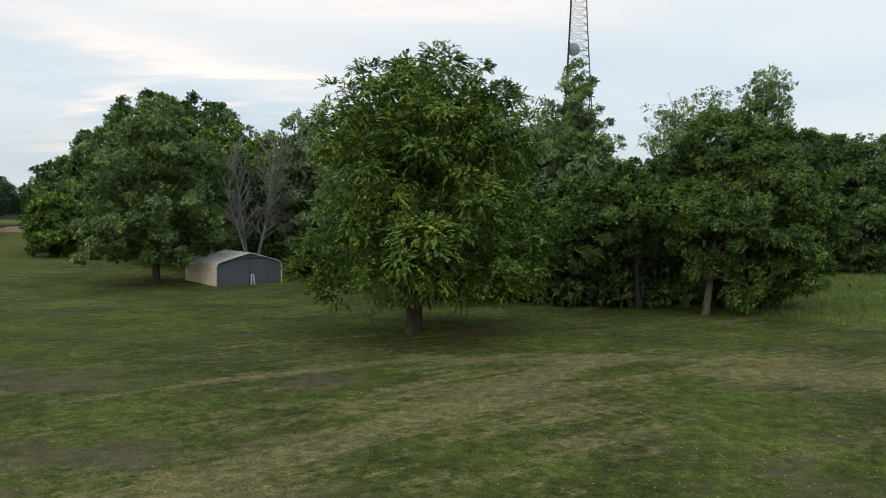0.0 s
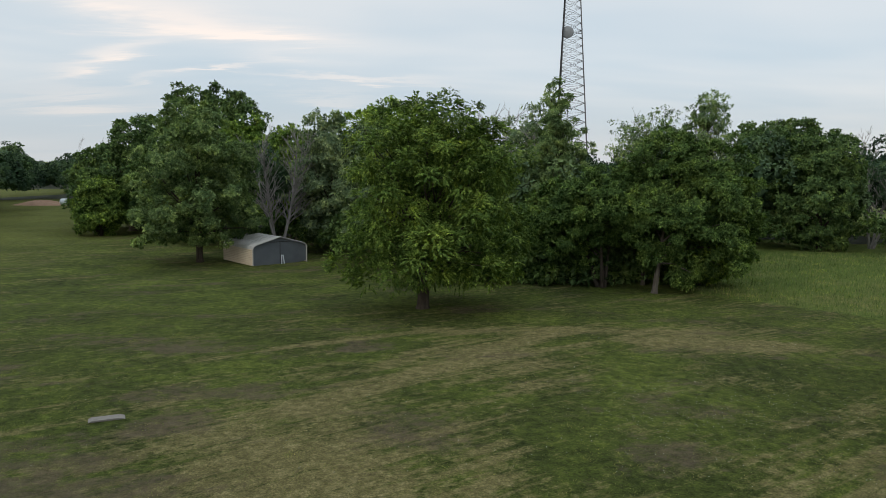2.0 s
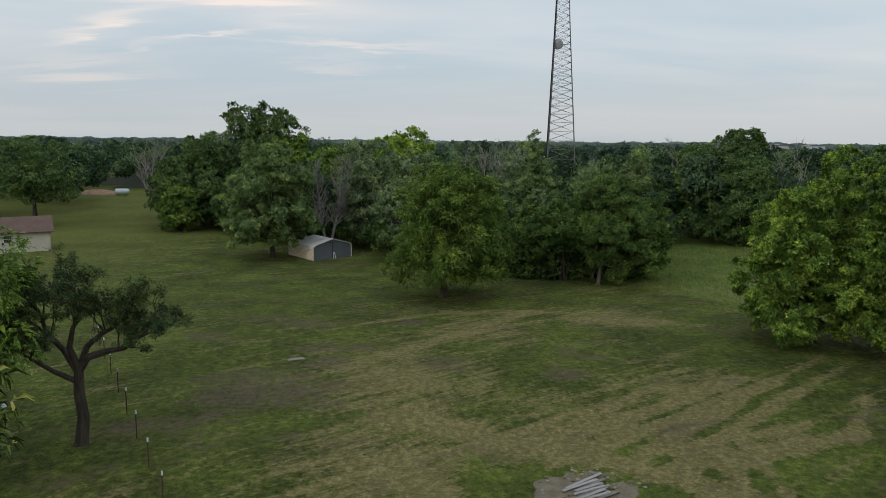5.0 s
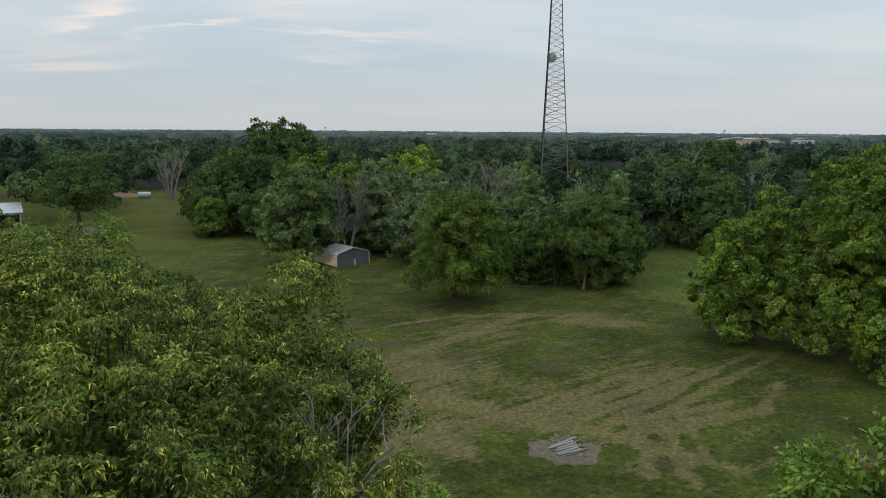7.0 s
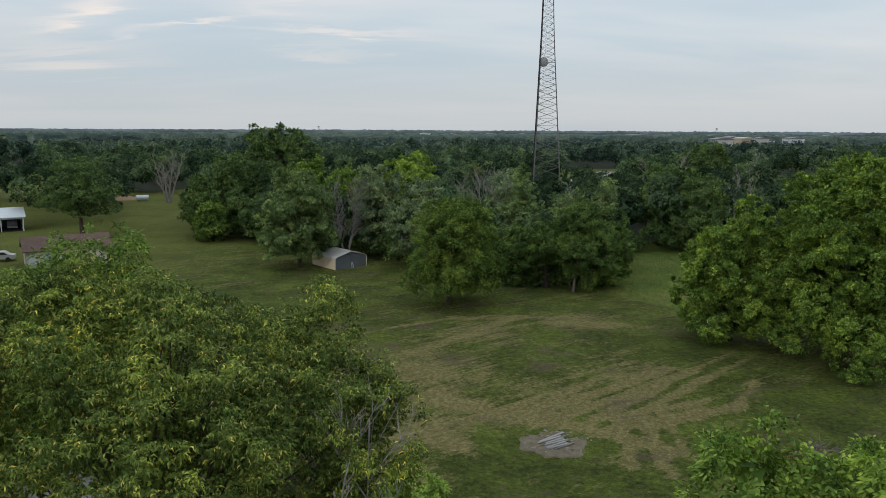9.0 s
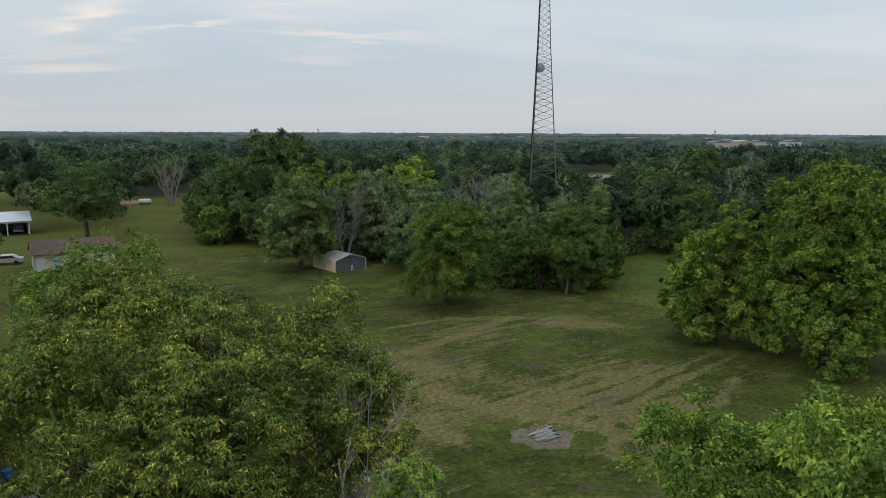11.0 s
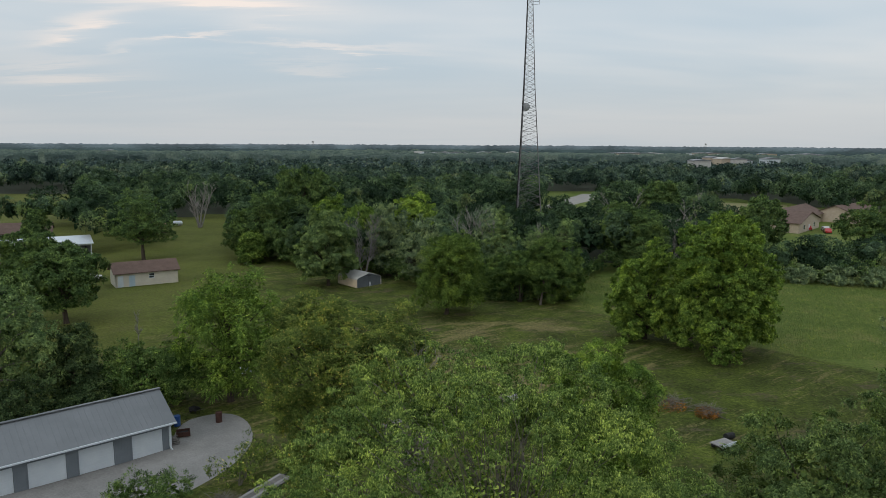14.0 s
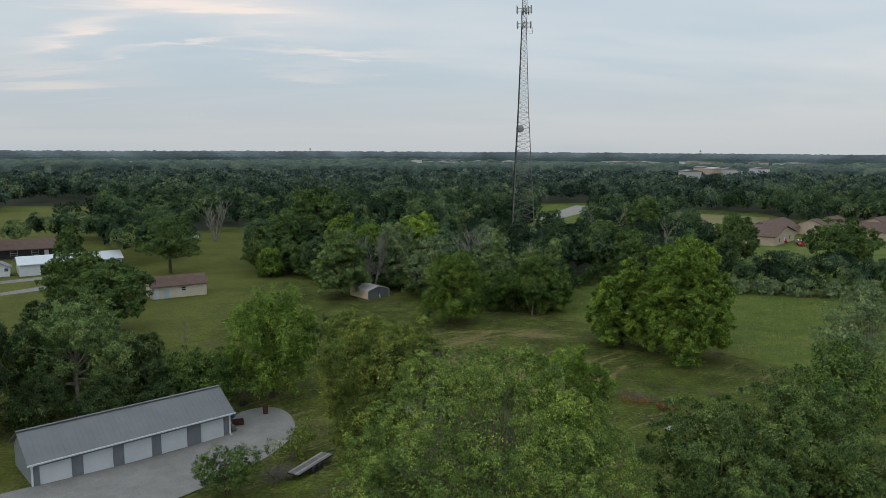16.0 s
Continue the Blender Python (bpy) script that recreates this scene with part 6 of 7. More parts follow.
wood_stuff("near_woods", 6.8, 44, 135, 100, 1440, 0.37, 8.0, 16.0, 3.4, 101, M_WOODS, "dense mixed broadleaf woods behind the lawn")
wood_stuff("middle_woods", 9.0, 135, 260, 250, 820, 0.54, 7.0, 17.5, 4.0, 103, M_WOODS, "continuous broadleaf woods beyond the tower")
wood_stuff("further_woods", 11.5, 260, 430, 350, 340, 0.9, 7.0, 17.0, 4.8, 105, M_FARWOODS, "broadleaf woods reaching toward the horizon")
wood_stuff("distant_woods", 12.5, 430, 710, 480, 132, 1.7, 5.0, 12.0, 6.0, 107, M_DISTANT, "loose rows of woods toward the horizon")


def undergrowth():
    """Low brush that closes the wood's edge."""
    rng = np.random.default_rng(7)
    pts = []
    for (x0, y0), (x1, y1) in zip(WOODS[:14], WOODS[1:15]):
        n = int(math.hypot(x1 - x0, y1 - y0) / 0.42)
        for i in range(n):
            s = (i + rng.uniform(0, 1)) / n
            pts.append((x0 + (x1 - x0) * s + rng.normal(0, 0.6), y0 + (y1 - y0) * s + rng.uniform(-0.8, 2.2), rng.uniform(0.3, 1.0) * (1.6 + 3.2 * abs(math.sin(0.23 * (x0 + (x1 - x0) * s)) * math.sin(0.11 * (x0 + y0) + 4.0 * s)))))
    for k in range(150):
        s = rng.uniform(0, 1)
        pts.append((1.5 + 18.0 * s, 42.6 + rng.normal(0, 0.7) + 0.8 * abs(s - 0.5), rng.uniform(0.2, 2.6)))
    c = np.array(pts)
    o = unit(np.tile([0.0, -0.5, 0.6], (len(c), 1)) + rng.normal(0, 0.3, (len(c), 3)))
    p, d = leaves_of(c, o, 1.3, 26, 5, 0.3, rng)
    keep = p[:, 2] > 0.03
    tagged(part("undergrowth", leaf_mesh("undergrowth", p[keep], d[keep], 0.36, 0.22, rng, False), M_DARK), "dark undergrowth along the wood's edge", "undergrowth", kind="stuff")


undergrowth()


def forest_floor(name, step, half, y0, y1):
    """Leaf litter under the trees, its colour darkened to stand for their shade."""
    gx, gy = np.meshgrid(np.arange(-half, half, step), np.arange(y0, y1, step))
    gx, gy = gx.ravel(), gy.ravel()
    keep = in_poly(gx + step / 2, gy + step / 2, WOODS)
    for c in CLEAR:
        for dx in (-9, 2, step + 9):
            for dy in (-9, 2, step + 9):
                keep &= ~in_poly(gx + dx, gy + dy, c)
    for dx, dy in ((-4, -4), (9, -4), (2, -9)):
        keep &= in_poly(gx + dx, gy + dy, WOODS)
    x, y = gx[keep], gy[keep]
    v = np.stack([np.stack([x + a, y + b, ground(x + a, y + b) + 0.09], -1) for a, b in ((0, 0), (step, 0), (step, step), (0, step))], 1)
    tagged(part(name, array_mesh(name, v.reshape(-1, 3), np.arange(4 * len(x)).reshape(-1, 4)), M_SHADE_LITTER), "leaf litter under the woods, darkened to stand for shade", kind="structure")


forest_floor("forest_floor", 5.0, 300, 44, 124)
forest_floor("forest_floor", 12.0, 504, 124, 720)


TOWNS = ((-40, 125, 890, 985), (255, 420, 900, 985), (440, 560, 860, 985))


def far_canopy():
    """The canopy of the distant woods: rounded crowns side by side, out to the haze."""
    rng = np.random.default_rng(11)
    rows, cols = 90, 760
    rr = 690 * (1050 / 690) ** np.linspace(0, 1, rows)
    aa = np.linspace(-0.72, 0.72, cols)
    R, A = np.meshgrid(rr, aa, indexing="ij")
    X, Y = R * np.sin(A), R * np.cos(A)

    def domes(cell):
        ix, iy = np.floor(X / cell), np.floor(Y / cell)
        best = np.full(X.shape, 9.0)
        pick = np.zeros(X.shape)
        for dx in (-1, 0, 1):
            for dy in (-1, 0, 1):
                jx, jy = ix + dx, iy + dy
                h1 = np.modf(np.abs(np.sin(jx * 127.1 + jy * 311.7) * 43758.5))[0]
                h2 = np.modf(np.abs(np.sin(jx * 269.5 + jy * 183.3) * 24634.6))[0]
                d = np.hypot(X / cell - jx - h1, Y / cell - jy - h2)
                pick = np.where(d < best, h1 * 0.6 + h2 * 0.4, pick)
                best = np.minimum(best, d)
        return np.sqrt(np.maximum(0, 1 - best ** 2)), pick
    big, tone = domes(11.0)
    Z = 3.0 + big * 6.5 + tone * 6.0 + rng.normal(0, 0.28, X.shape) + 1.4 * np.sin(X * 0.011 + 2) * np.sin(Y * 0.008)
    for x0, x1, y0, y1 in TOWNS:
        Z = np.where((X > x0 - 15) & (X < x1 + 15) & (Y > y0 - 45) & (Y < y1 + 20), Z * 0.55, Z)
    Z[0] = -2.0
    idx = np.arange(rows * cols).reshape(rows, cols)
    f = np.stack([idx[:-1, :-1], idx[1:, :-1], idx[1:, 1:], idx[:-1, 1:]], -1).reshape(-1, 4)
    me = array_mesh("far_woods", np.stack([X, Y, Z], -1).reshape(-1, 3), f)
    me.attributes.new("kind", "FLOAT", "POINT").data.foreach_set("value", tone.ravel().astype(np.float32))
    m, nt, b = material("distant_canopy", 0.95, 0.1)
    # the blue-grey ramp holds distance haze in the base colour
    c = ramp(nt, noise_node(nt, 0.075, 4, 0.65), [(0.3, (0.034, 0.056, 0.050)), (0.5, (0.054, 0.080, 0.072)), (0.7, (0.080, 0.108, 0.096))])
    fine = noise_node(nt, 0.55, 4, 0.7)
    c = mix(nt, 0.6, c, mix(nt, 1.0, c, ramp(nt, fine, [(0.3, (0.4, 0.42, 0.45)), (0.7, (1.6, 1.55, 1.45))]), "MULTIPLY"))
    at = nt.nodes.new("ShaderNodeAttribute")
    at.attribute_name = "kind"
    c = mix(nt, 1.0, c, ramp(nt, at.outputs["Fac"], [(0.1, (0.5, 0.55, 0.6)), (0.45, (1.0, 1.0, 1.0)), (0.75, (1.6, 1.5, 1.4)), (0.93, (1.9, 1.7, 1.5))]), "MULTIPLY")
    nt.links.new(c, b.inputs["Base Color"])
    bump(nt, b, fine, 1.0, 1.5)
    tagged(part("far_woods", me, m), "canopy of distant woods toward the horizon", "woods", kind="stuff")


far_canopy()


def backdrop(name, dist, height, rough, tone, seed):
    """A far line of hazy wooded country at the horizon."""
    rng = np.random.default_rng(seed)
    n = 700
    a = np.linspace(-0.8, 0.8, n)
    k = np.cumsum(rng.normal(0, 1, n)); k -= np.linspace(k[0], k[-1], n)
    k = k / (np.abs(k).max() + 1e-9)
    z = height + rough * (0.9 * k + rng.normal(0, 0.30, n))
    x, y = dist * np.sin(a), dist * np.cos(a)
    v = np.concatenate([np.stack([x, y, np.full(n, -6.0)], -1), np.stack([x, y, z], -1), np.stack([x * 1.03, y * 1.03, np.full(n, -6.0)], -1)])
    i = np.arange(n - 1)
    f = np.concatenate([np.stack([i, i + 1, n + i + 1, n + i], -1), np.stack([n + i, n + i + 1, 2 * n + i + 1, 2 * n + i], -1)])
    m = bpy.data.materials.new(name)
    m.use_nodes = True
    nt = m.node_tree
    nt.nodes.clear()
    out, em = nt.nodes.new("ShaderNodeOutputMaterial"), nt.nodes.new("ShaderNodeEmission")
    # haze is painted as glow: tone carries it, paler for further rings
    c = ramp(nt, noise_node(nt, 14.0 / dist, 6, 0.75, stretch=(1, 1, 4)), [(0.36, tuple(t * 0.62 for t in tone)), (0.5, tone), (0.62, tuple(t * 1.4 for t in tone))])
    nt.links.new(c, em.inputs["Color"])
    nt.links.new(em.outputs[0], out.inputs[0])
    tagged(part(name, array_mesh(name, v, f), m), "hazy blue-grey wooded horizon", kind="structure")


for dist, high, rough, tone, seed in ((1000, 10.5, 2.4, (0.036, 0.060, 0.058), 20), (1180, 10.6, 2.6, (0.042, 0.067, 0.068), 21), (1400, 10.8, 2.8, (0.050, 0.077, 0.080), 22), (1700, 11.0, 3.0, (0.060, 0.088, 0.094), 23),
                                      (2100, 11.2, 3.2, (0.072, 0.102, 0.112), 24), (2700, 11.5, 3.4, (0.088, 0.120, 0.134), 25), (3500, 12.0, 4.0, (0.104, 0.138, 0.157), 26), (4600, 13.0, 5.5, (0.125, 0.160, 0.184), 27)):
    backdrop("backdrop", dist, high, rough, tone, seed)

# ---- clearings among the woods ----
sheet("ball_field", [(92, 172), (123, 171), (133, 193), (149, 230), (119, 250), (104, 216)], M_STRAW, 0.05, "dry mown ball field among the woods")
sheet("gravel_road", [(40, 215), (47, 213), (58, 230), (70, 252), (86, 290), (76, 297), (64, 270), (54, 244)], M_PALEROAD, 0.05, "pale gravel road curving through the woods")
sheet("farm_drive", [(-120, 62), (-100, 66.5), (-90, 74), (-88, 77.5), (-93, 77.5), (-101, 70), (-120, 66)], M_GRAVEL, 0.03, "pale gravel drive looping past the barn")
sheet("farm_drive", [(-112, 50), (-92, 53.5), (-84, 62), (-84, 68), (-87, 66), (-93, 57), (-112, 54)], M_GRAVEL, 0.03, "pale gravel drive looping past the barn")

# ---- the old slab with boards in the lawn ----


def slab():
    rng = random.Random(5)
    t = thing("old_slab", 4.8, -4.2, None, 32, "crumbled slab of soil and rubble with loose grey boards", "slab")
    bm = bmesh.new()
    n = 40
    rows = []
    edge = [(1 + 0.10 * math.sin(3 * a + 0.6) + 0.06 * math.sin(7 * a) + rng.uniform(-0.07, 0.07)) for a in (6.2832 * k / n for k in range(n))]
    for s, h in ((1.0, -0.06), (0.93, 0.045), (0.72, 0.06), (0.45, 0.05)):
        rows.append([bm.verts.new((math.cos(6.2832 * k / n) * 2.35 * edge[k] * s, math.sin(6.2832 * k / n) * 2.1 * edge[k] * s, h + rng.uniform(-0.02, 0.03))) for k in range(n)])
    for a, b in zip(rows, rows[1:]):
        for k in range(n):
            bm.faces.new((a[k], a[(k + 1) % n], b[(k + 1) % n], b[k]))
    bm.faces.new(rows[-1])
    me = bpy.data.meshes.new("slab")
    bm.to_mesh(me); bm.free()
    part("slab", me, M_CONCRETE, t)
    for k in range(9):
        L = rng.uniform(1.4, 2.2)
        part("board", Build().box(-L / 2, -0.075, 0, L / 2, 0.075, 0.04, pose(rng.uniform(-0.25, 0.35) - 0.1, -0.85 + 0.17 * k, 0.09 + 0.025 * (k % 3), rng.uniform(-2, 2), rng.uniform(-2, 1), rng.uniform(-8, 8))), M_GREYBOARD if k % 3 else M_PLANK, t)
    for k in range(170):
        a = rng.uniform(-0.5, 1.4) if k < 110 else rng.uniform(0, 6.28)
        r = rng.uniform(0.2, 1.0) if k >= 110 else rng.uniform(0.6, 1.55)
        s = rng.uniform(0.03, 0.13)
        m = pose(math.cos(a) * r * 2.35, math.sin(a) * r * 2.1, 0.05 if r < 0.95 else 0.005, rng.uniform(-9, 9), rng.uniform(-9, 9), rng.uniform(0, 180))
        part("rubble", Build().prism([(-s, 0), (-s * 0.7, s * 0.5), (s * 0.5, s * 0.6), (s, 0.1 * s)], -s * 0.6, s * 0.7, m), M_RUBBLE if k % 2 else M_CONCRETE, t)


slab()
part("flat_stone", Build().prism([(-0.52, -0.02), (-0.42, 0.025), (0.36, 0.03), (0.52, -0.02)], -0.2, 0.2, pose(-10.4, 12.1, float(ground(-10.4, 12.1)), 0, 0, 25)), M_RUBBLE)
tagged(bpy.data.objects["flat_stone"], "pale flat stone lying in the lawn", "stone")


def brush_pile(x, y, r, h, seed, rust):
    rng = random.Random(seed)
    t = thing("brush_pile", x, y, None, 0, "heap of cut grey branches with withered rusty leaves" if rust else "tangle of cut grey branches beside the old trailer", "brush pile", "brush piles on the lawn")
    nr = np.random.default_rng(seed)
    for k in range(130):
        a, rr = rng.uniform(0, 6.28), r * rng.uniform(0, 0.9)
        p = Vector((math.cos(a) * rr, math.sin(a) * rr, rng.uniform(0.0, h * (1 - rr / r * 0.7))))
        d = Vector((rng.uniform(-1, 1), rng.uniform(-1, 1), rng.uniform(-0.15, 0.45))).normalized()
        e = p + d * rng.uniform(0.5, 1.5)
        q = p.lerp(e, 0.5) + Vector((rng.uniform(-0.1, 0.1), rng.uniform(-0.1, 0.1), 0.05))
        b = Build().tube([p, q, Vector((e.x, e.y, max(0.03, e.z)))], [0.016 + 0.022 * (k % 3 == 0), 0.013 + 0.016 * (k % 3 == 0), 0.006], 5, False)
        b.tube([q, q + (d + Vector((rng.uniform(-1, 1), rng.uniform(-1, 1), 0.2))).normalized() * 0.5], [0.010, 0.004], 3, False)
        part("branch", b, M_GREYBARK, t)
    n = int(850 * rust)
    a, rr = nr.uniform(0, 6.28, n), r * nr.uniform(0, 1, n) ** 0.5 * 0.85
    p = np.stack([np.cos(a) * rr - r * 0.2, np.sin(a) * rr - r * 0.2, nr.uniform(0.03, h, n) * (1 - rr / r * 0.6)], -1)
    if n:
        tagged(part("withered_leaf_mass", leaf_mesh("withered", p, unit(nr.normal(0, 1, (n, 3))), 0.15, 0.06, nr, False), M_RUST, t), "rust-brown dead leaves", kind="stuff")


brush_pile(20.0, -7.0, 2.0, 1.0, 3, 0.8)
brush_pile(22.7, -9.4, 1.3, 1.0, 4, 1.3)
brush_pile(-18.9, -26.3, 1.5, 1.2, 8, 0.0)

# ---- the gravel lot's clutter ----


def barrel(x, y, mat, label, h=0.95):
    t = thing("barrel", x, y, float(ground(x, y)) + 0.03, 0, label, "barrel")
    part("drum", Build().tube([(0, 0, 0), (0, 0, 0.02), (0, 0, h * 0.33), (0, 0, h * 0.35), (0, 0, h * 0.37), (0, 0, h * 0.66), (0, 0, h * 0.68), (0, 0, h * 0.70), (0, 0, h)],
                              [0.29, 0.30, 0.30, 0.315, 0.30, 0.30, 0.315, 0.30, 0.30], 18), mat, t)
    part("rim", Build().tube([(0, 0, h), (0, 0, h + 0.03)], [0.31, 0.31], 18), mat, t)


barrel(-23.8, -9.4, M_RUSTIRON, "rusty dark burn barrel standing on the gravel")
barrel(-28.2, -10.6, M_BLUE, "blue plastic barrel behind the garage corner")
barrel(-27.5, -10.0, M_BLUE, "blue plastic barrel behind the garage corner")


def trailer():
    t = thing("flatbed_trailer", -16.3, -24.5, None, 61, "old flatbed trailer with weathered plank deck in the weeds", "trailer")
    for k in range(5):
        part("deck_board", Build().box(-2.6 - 0.04 * (k % 2), -0.645 + 0.26 * k, 0.62, 2.6 - 0.03 * (k % 3), -0.405 + 0.26 * k, 0.67), M_GREYBOARD if k in (1, 4) else M_PLANK, t)
    part("frame", Build().box(-2.6, -0.66, 0.48, 2.6, -0.58, 0.615).box(-2.6, 0.58, 0.48, 2.6, 0.66, 0.615).box(-2.6, -0.58, 0.5, -2.5, 0.58, 0.615).box(2.5, -0.58, 0.5, 2.6, 0.58, 0.615), M_BLACK, t)
    part("tongue", Build().tube([(2.6, 0.5, 0.5), (4.0, 0, 0.45)], 0.05, 6).tube([(2.6, -0.5, 0.5), (4.0, 0, 0.45)], 0.05, 6), M_BLACK, t)
    for x in (-0.45, 0.45):
        for y in (-0.80, 0.80):
            part("wheel", Build().tube([(x, y - 0.1, 0.32), (x, y + 0.1, 0.32)], 0.33, 14), M_BLACK, t)


trailer()


def wheelbarrow(x, y, turn):
    t = thing("wheelbarrow", x, y, float(ground(x, y)) + 0.05, turn, "dark wheelbarrow parked on the gravel", "wheelbarrow")
    part("tray", Build().prism([(-0.45, 0.62), (-0.28, 0.34), (0.30, 0.34), (0.52, 0.62), (0.49, 0.62), (0.28, 0.37), (-0.26, 0.37), (-0.42, 0.62)], -0.3, 0.3).box(-0.40, -0.31, 0.35, 0.46, -0.29, 0.62).box(-0.40, 0.29, 0.35, 0.46, 0.31, 0.62), M_BLACK, t)
    part("wheel", Build().tube([(0.62, -0.05, 0.19), (0.62, 0.05, 0.19)], 0.19, 14), M_BLACK, t)
    for y_ in (-0.22, 0.22):
        part("handle", Build().tube([(0.62, y_ * 0.3, 0.19), (0.0, y_, 0.32), (-1.0, y_ * 1.3, 0.55)], 0.02, 6), M_PLANK, t)
        part("leg", Build().tube([(-0.3, y_, 0.34), (-0.35, y_, 0.0)], 0.016, 5), M_BLACK, t)


wheelbarrow(-26.7, -7.3, 150)


def fire_box(x, y):
    t = thing("fire_pit", x, y, float(ground(x, y)) + 0.05, 20, "rusty open fire box on the gravel", "fire pit")
    for x0, y0, x1, y1 in ((-0.6, -0.45, 0.6, -0.41), (-0.6, 0.41, 0.6, 0.45), (-0.6, -0.41, -0.56, 0.41), (0.56, -0.41, 0.6, 0.41)):
        part("side_plate", Build().box(x0, y0, 0.08, x1, y1, 0.5), M_RUSTIRON, t)
    part("grate", Build().box(-0.56, -0.41, 0.1, 0.56, 0.41, 0.14), M_BLACK, t)
    for k in range(3):
        part("charred_log", Build().tube([(-0.4, -0.25 + 0.22 * k, 0.25), (0.42, -0.2 + 0.2 * k, 0.32)], 0.09, 7), M_BLACK, t)


fire_box(-26.2, -12.3)


def lumber_pile(x, y, turn):
    rng = random.Random(12)
    t = thing("lumber_pile", x, y, float(ground(x, y)) + 0.05, turn, "pile of split logs and boards against the garage", "lumber pile")
    for k in range(16):
        r = rng.uniform(0.06, 0.10)
        part("log", Build().tube([(-0.5 + rng.uniform(-0.1, 0.1), -0.5 + 0.25 * (k % 5), r + 0.16 * (k // 5)), (0.5 + rng.uniform(-0.15, 0.15), -0.5 + 0.25 * (k % 5) + rng.uniform(-0.1, 0.1), r + 0.16 * (k // 5))], r, 7), M_PLANK, t)


lumber_pile(-26.7, -13.8, 30)


def woodpile():
    rng = random.Random(9)
    t = thing("woodpile", -8.2, -13.6, None, 20, "stacked split firewood beside the dead tree", "woodpile")
    for row in range(5):
        for k in range(14 - row):
            r = rng.uniform(0.075, 0.11)
            part("log", Build().tube([(-1.4 + 0.2 * k + 0.1 * row, -0.22 + rng.uniform(-0.05, 0.05), r + 0.18 * row), (-1.4 + 0.2 * k + 0.1 * row, 0.22 + rng.uniform(-0.05, 0.05), r + 0.18 * row)], r, 7), M_PLANK, t)


woodpile()


def scrap_pile(x, y):
    rng = random.Random(21)
    t = thing("scrap_pile", x, y, None, 10, "low pile of pale boards and sheet scraps under the ash", "scrap pile")
    for k in range(12):
        L, w = rng.uniform(0.8, 2.4), rng.uniform(0.1, 0.4)
        part("board", Build().box(-L / 2, -w / 2, 0, L / 2, w / 2, 0.04, pose(rng.uniform(-1.6, 1.6), rng.uniform(-0.7, 0.7), 0.05 + 0.05 * k, rng.uniform(-8, 8), rng.uniform(-6, 6), rng.uniform(-50, 50))), M_RUBBLE if k % 3 else M_WHITE, t)


scrap_pile(-25.4, 3.6)
for k, (x, y) in enumerate([(-46.0, 3.0), (-38.5, 4.2), (-31.0, 5.6)]):
    t = thing("fence_post", x, y, None, 0, "weathered wooden fence post in the grass", "post", "old fence posts")
    part("post", Build().box(-0.07, -0.07, -0.2, 0.07, 0.07, 1.3), M_PLANK, t)


def wire_fence():
    """A line of steel posts with pale tips that carry three wires."""
    t = thing("wire_fence", -10.5, -9.2, None, 0, "sagging wire fence on thin steel posts with white tips", "fence")
    tops = []
    rng = random.Random(14)
    for k in range(1, 10):
        x, y = -1.78 * k + 0.4, 3.02 * k + 0.3
        z = float(ground(x - 10.5, y - 9.2) - ground(-10.5, -9.2))
        lx, ly = rng.uniform(-0.05, 0.05), rng.uniform(-0.05, 0.05)
        post = part("post", Build().box(-0.025, -0.006, -0.3, 0.025, 0.006, 1.25, Matrix.Translation((x, y, z))).box(-0.005, 0.006, -0.3, 0.005, 0.04, 1.25, Matrix.Translation((x, y, z))), M_RUSTIRON, t)
        part("tip", Build().box(-0.028, -0.009, 1.25, 0.028, 0.043, 1.42, Matrix.Translation((x, y, z))), M_WHITE, post, "white painted tip")
        tops.append((x, y, z))
    for h in (0.45, 0.8, 1.15):
        pts = []
        for (x0, y0, z0), (x1, y1, z1) in zip(tops, tops[1:]):
            pts += [(x0, y0, z0 + h), ((x0 + x1) / 2, (y0 + y1) / 2, (z0 + z1) / 2 + h - 0.04)]
        part("wire", Build().tube(pts + [(tops[-1][0], tops[-1][1], tops[-1][2] + h)], 0.006, 4), M_RUSTIRON, t)


wire_fence()


def rail_fence():
    t = thing("rail_fence", -9.75, -8.55, None, 0, "short wooden rail between two dark posts by the lawn", "fence")
    for x, y in ((-0.75, 0.95), (0.75, -0.95)):
        part("post", Build().box(x - 0.07, y - 0.07, -0.3, x + 0.07, y + 0.07, 1.3), M_BARK, t)
    part("rail", Build().tube([(-0.75, 0.95, 1.12), (0.05, -0.02, 1.07), (0.75, -0.95, 1.1)], 0.05, 6), M_GREYBOARD, t, "silvered wooden rail")


rail_fence()
sheet("concrete_path", [(-9.3, -6.4), (-7.9, -6.2), (-6.6, -8.6), (-6.2, -10.8), (-7.4, -11.0), (-8.2, -8.8)], M_GRAVEL, 0.02, "worn grey concrete path at the lawn's edge", cuts=2)


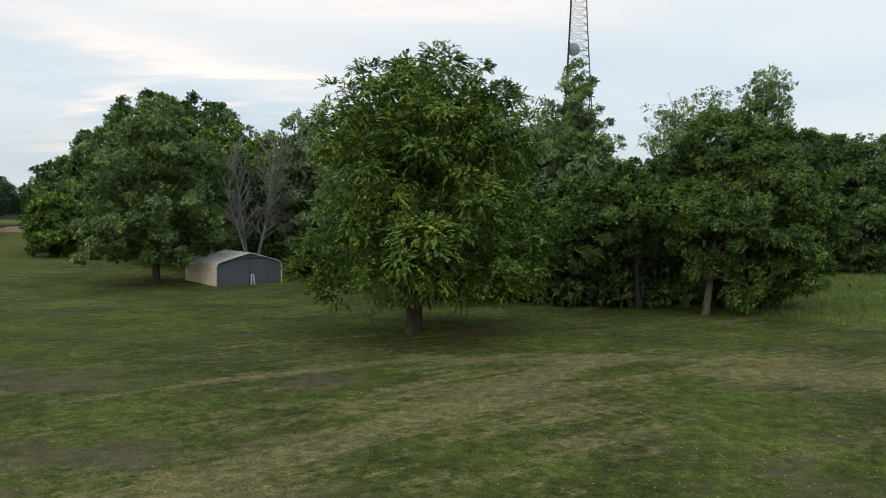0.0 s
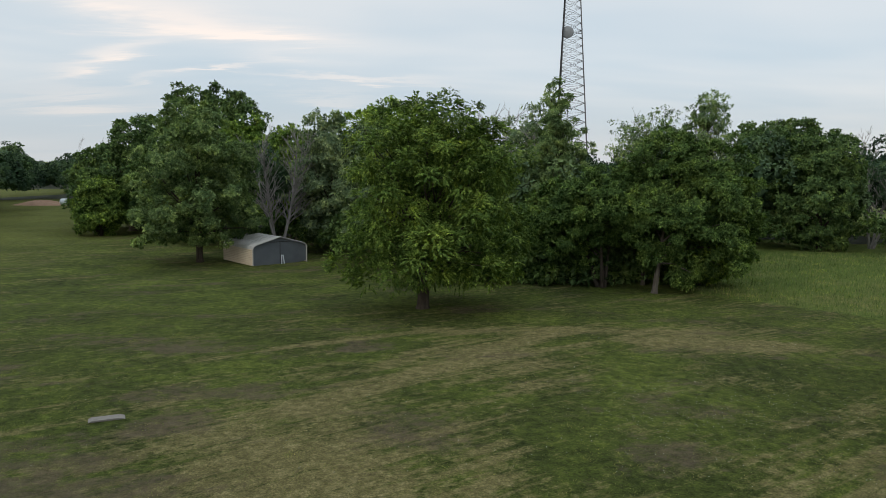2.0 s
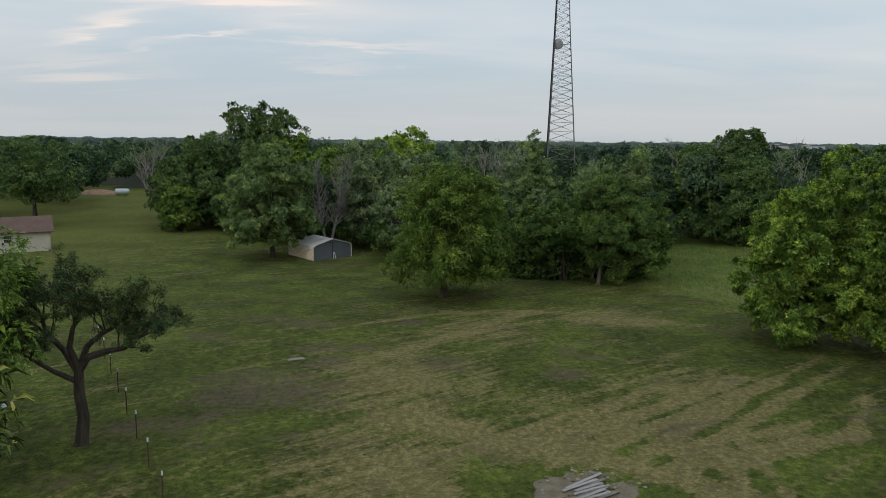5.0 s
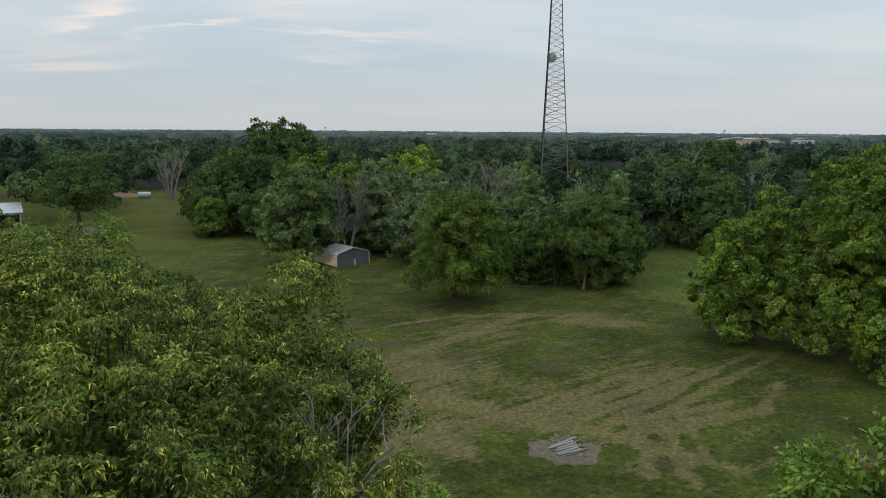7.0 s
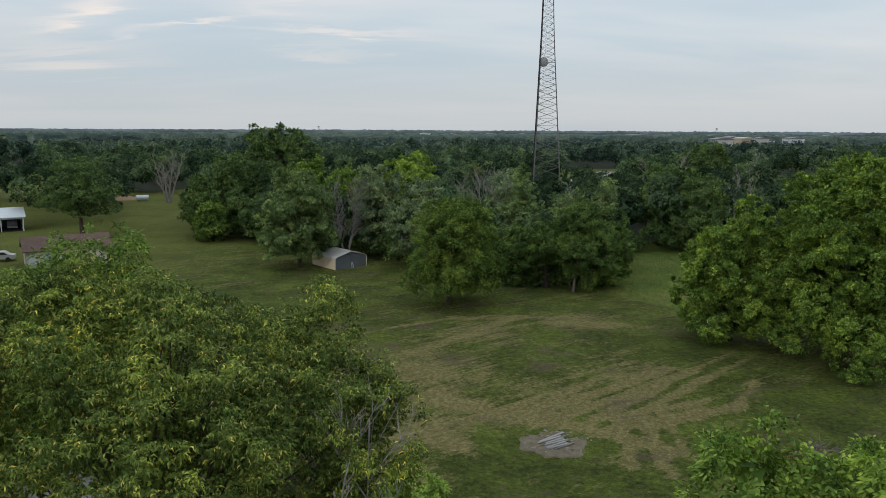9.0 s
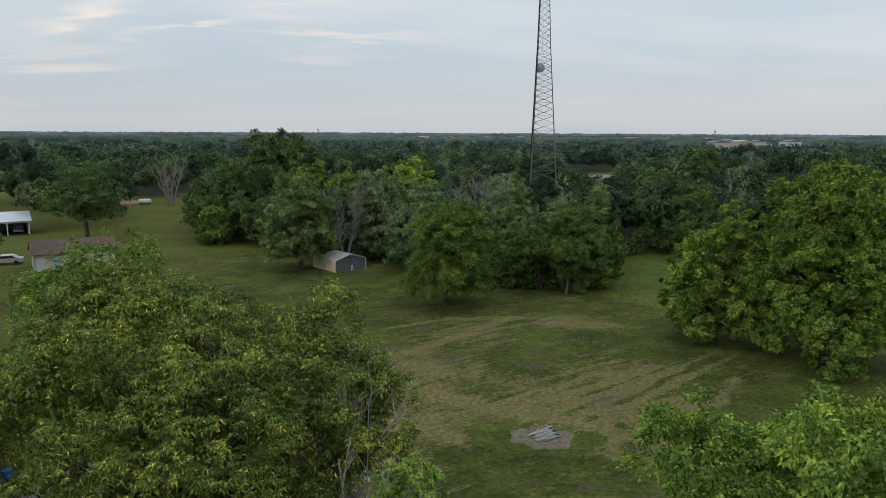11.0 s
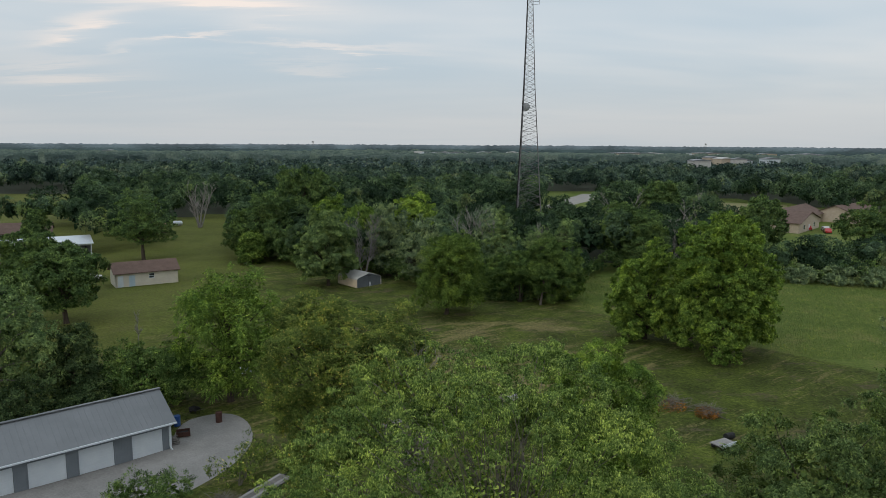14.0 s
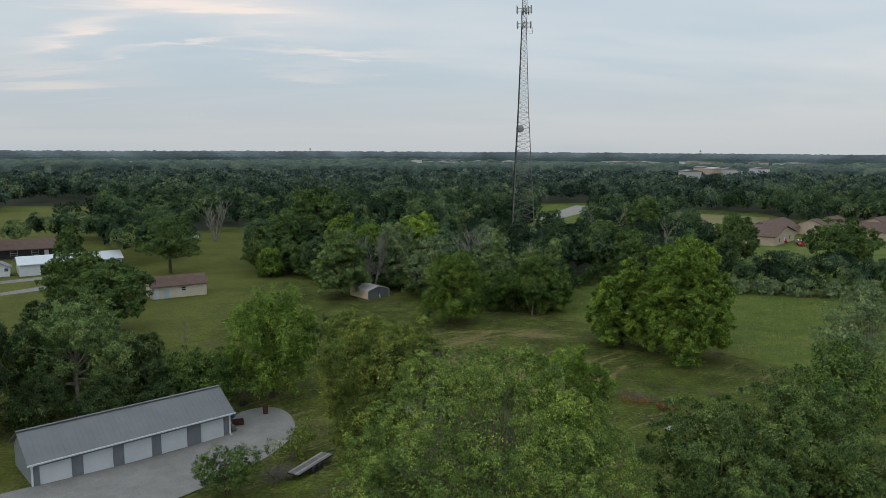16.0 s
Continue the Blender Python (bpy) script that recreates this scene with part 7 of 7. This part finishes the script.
def box_trailer():
    t = thing("utility_cart", 21.0, -17.0, None, 30, "small flat utility cart with a grey deck and white front board", "cart")
    part("deck", Build().box(-0.95, -0.6, 0.42, 0.95, 0.6, 0.50), M_GREYBOARD, t)
    part("front_board", Build().box(-0.95, -0.66, 0.34, 0.95, -0.603, 0.62), M_WHITE, t, "white painted board")
    part("chassis", Build().box(-0.9, -0.5, 0.30, 0.9, 0.5, 0.417), M_BLACK, t)
    for x in (-0.6, 0.6):
        for y in (-0.5, 0.5):
            part("wheel", Build().tube([(x, y - 0.06, 0.2), (x, y + 0.06, 0.2)], 0.2, 12), M_BLACK, t)
    t = thing("drum", 22.3, -15.2, None, 25, "dark metal drum lying in the grass beside the cart", "drum")
    part("drum_shell", Build().tube([(-0.45, 0, 0.3), (-0.43, 0, 0.3), (-0.15, 0, 0.3), (-0.13, 0, 0.3), (0.13, 0, 0.3), (0.15, 0, 0.3), (0.43, 0, 0.3), (0.45, 0, 0.3)], [0.26, 0.29, 0.29, 0.305, 0.305, 0.29, 0.29, 0.26], 16), M_BLACK, t)


box_trailer()


def gas_tank():
    t = thing("gas_tank", -80.5, 146.0, 0.0, 15, "white rounded gas tank at the end of the lane", "tank")
    pts = [(-1.7, 0, 0.95), (-1.6, 0, 0.95), (-1.35, 0, 0.95), (1.35, 0, 0.95), (1.6, 0, 0.95), (1.7, 0, 0.95)]
    part("tank_shell", Build().tube(pts, [0.2, 0.5, 0.72, 0.72, 0.5, 0.2], 16), M_WHITE, t)
    for x in (-0.9, 0.9):
        part("saddle", Build().box(x - 0.1, -0.5, 0, x + 0.1, 0.5, 0.32), M_CONCRETE, t)


gas_tank()


def mound():
    rng = random.Random(2)
    t = thing("earth_mound", -89.0, 151.0, 0.0, 0, "low mound of reddish earth beyond the lane", "mound")
    v, f, n = [(0, 0, 1.1)], [], 20
    for i in range(1, 5):
        for j in range(n):
            a = 6.2832 * j / n
            r = 4.2 * i / 4 * rng.uniform(0.88, 1.1)
            v.append((math.cos(a) * r * 1.5, math.sin(a) * r, 1.1 * (1 - (i / 4) ** 1.5) * rng.uniform(0.8, 1.15) - (0.05 if i == 4 else 0)))
    for j in range(n):
        f.append((0, 1 + j, 1 + (j + 1) % n))
        for i in range(3):
            f.append((1 + i * n + j, 1 + (i + 1) * n + j, 1 + (i + 1) * n + (j + 1) % n, 1 + i * n + (j + 1) % n))
    part("heap", Build().add(v, f), plain("reddish_earth", (0.20, 0.12, 0.085), (0.30, 0.19, 0.13), 0.8, 0.95, grain=0.5), t)


mound()

# ---- the far town ----


def town():
    rng = random.Random(31)
    spots = []
    for x0, x1, y0, y1, n, wide, kinds in ((-40, 125, 890, 985, 15, (10, 26), (M_WHITE, M_REDBRICK, M_TANBRICK, M_WHITE)), (255, 420, 900, 985, 9, (28, 60), (M_WHITE, M_WHITE, M_TANBRICK)),
                                           (-560, -180, 640, 980, 15, (9, 20), (M_WHITE, M_WHITE, M_SHEDROOF, M_REDBRICK)), (150, 420, 470, 860, 16, (9, 15), (M_WHITE, M_SHEDROOF, M_TANBRICK)),
                                           (440, 560, 860, 985, 7, (20, 50), (M_WHITE, M_TANBRICK))):
        for k in range(n):
            spots.append((rng.uniform(x0, x1), rng.uniform(y0, y1), rng.uniform(*wide), rng.uniform(8, 14), rng.uniform(12.0, 14.6), rng.choice(kinds)))
    for x, y, w, d, h, m in spots:
        t = thing("town_building", x, y, 0.0, rng.uniform(-20, 20), "far low-roofed town building among the trees", "building", "buildings of the far town")
        part("wall", Build().box(-w / 2, -d / 2, 0, w / 2, d / 2, h - 1.5), m, t)
        part("roof", Build().prism([(-w / 2 - 0.5, h - 1.5), (-w / 2 - 0.5, h - 1.1), (0, h), (w / 2 + 0.5, h - 1.1), (w / 2 + 0.5, h - 1.5)], -d / 2 - 0.5, d / 2 + 0.5), rng.choice((M_SHEDROOF, M_ROOFMETAL, M_ROOFMETAL)), t)


town()


def water_tower(x, y, h, label):
    t = thing("water_tower", x, y, 0.0, 0, label, "water tower", "far water towers")
    for k in range(4):
        a = 0.785 + 1.5708 * k
        part("leg", Build().tube([(math.cos(a) * 5, math.sin(a) * 5, 0), (math.cos(a) * 3.6, math.sin(a) * 3.6, h * 0.8)], 0.35, 6), M_TOWER, t)
    part("bowl", Build().tube([(0, 0, h * 0.78), (0, 0, h * 0.81), (0, 0, h * 0.87), (0, 0, h * 0.94), (0, 0, h)], [1.2, 4.0, 5.2, 4.6, 0.6], 14), M_ANTENNA, t)


water_tower(1270, 3250, 31, "far grey water tower on legs")
water_tower(-530, 3300, 31, "far grey water tower on legs")

# ---- grass standing up from the lawn and the hay field ----


def blades(name, x, y, size, width, mat, label, seed, lean=0.5):
    rng = np.random.default_rng(seed)
    n = len(x)
    p = np.stack([x, y, ground(x, y) + 0.05 * np.sin(x * 0.31 + 1.3 * np.sin(y * 0.21)) * np.exp(-(x ** 2 + y ** 2) / 90 ** 2) - 0.01], -1)
    d = unit(np.stack([rng.normal(0, lean, n), rng.normal(0, lean, n), np.ones(n)], -1))
    side = unit(np.cross(d, unit(rng.normal(0, 1, (n, 3)))))
    L = (size * rng.uniform(0.5, 1.3, n))[:, None]
    v = np.empty((n, 3, 3))
    v[:, 0], v[:, 1], v[:, 2] = p - side * width, p + side * width, p + d * L
    tagged(part(name, array_mesh(name, v.reshape(-1, 3), np.arange(3 * n).reshape(n, 3)), mat), label, "grass", kind="stuff")


R5 = np.random.default_rng(77)


def patchy(n, x0, x1, y0, y1):
    """Places in small tufts."""
    c = np.stack([R5.uniform(x0, x1, n // 6), R5.uniform(y0, y1, n // 6)], -1)
    q = np.repeat(c, 6, 0) + R5.normal(0, 0.10, (n // 6 * 6, 2))
    return q[:, 0], q[:, 1]


gx, gy = patchy(90000, -22, 22, 4, 32)
blades("lawn_grass", gx, gy, 0.06, 0.009, M_BLADES, "short mown lawn grass in uneven tufts", 5)
hx, hy = R5.uniform(16, 80, 110000), R5.uniform(8, 64, 110000)
keep = (0.747 * hx + 0.665 * hy > 37.4) & ~in_poly(hx, hy, WOODS) & ((hx - 32) ** 2 + (hy - 12) ** 2 > 30)
blades("hay_grass", hx[keep], hy[keep], 0.34, 0.013, M_HAY, "tall unmown hay grass with pale seed heads", 6, 0.35)
# clover heads
cx = np.concatenate([R5.normal(9, 4, 500), R5.uniform(-14, 16, 250)])
cy = np.concatenate([R5.normal(13, 2.5, 500), R5.uniform(8, 26, 250)])
cz = ground(cx, cy) + 0.05
v = np.stack([cx, cy, cz], -1)[:, None, :] + np.array([(0.015, 0, 0), (-0.008, 0.013, 0), (-0.008, -0.013, 0), (0, 0, 0.015)])[None]
f = (np.arange(len(cx))[:, None, None] * 4 + np.array([(0, 1, 3), (1, 2, 3), (2, 0, 3)])[None]).reshape(-1, 3)
tagged(part("clover_heads", array_mesh("clover_heads", v.reshape(-1, 3), f), M_FLOWER), "white clover heads scattered through the lawn", "clover", kind="stuff")
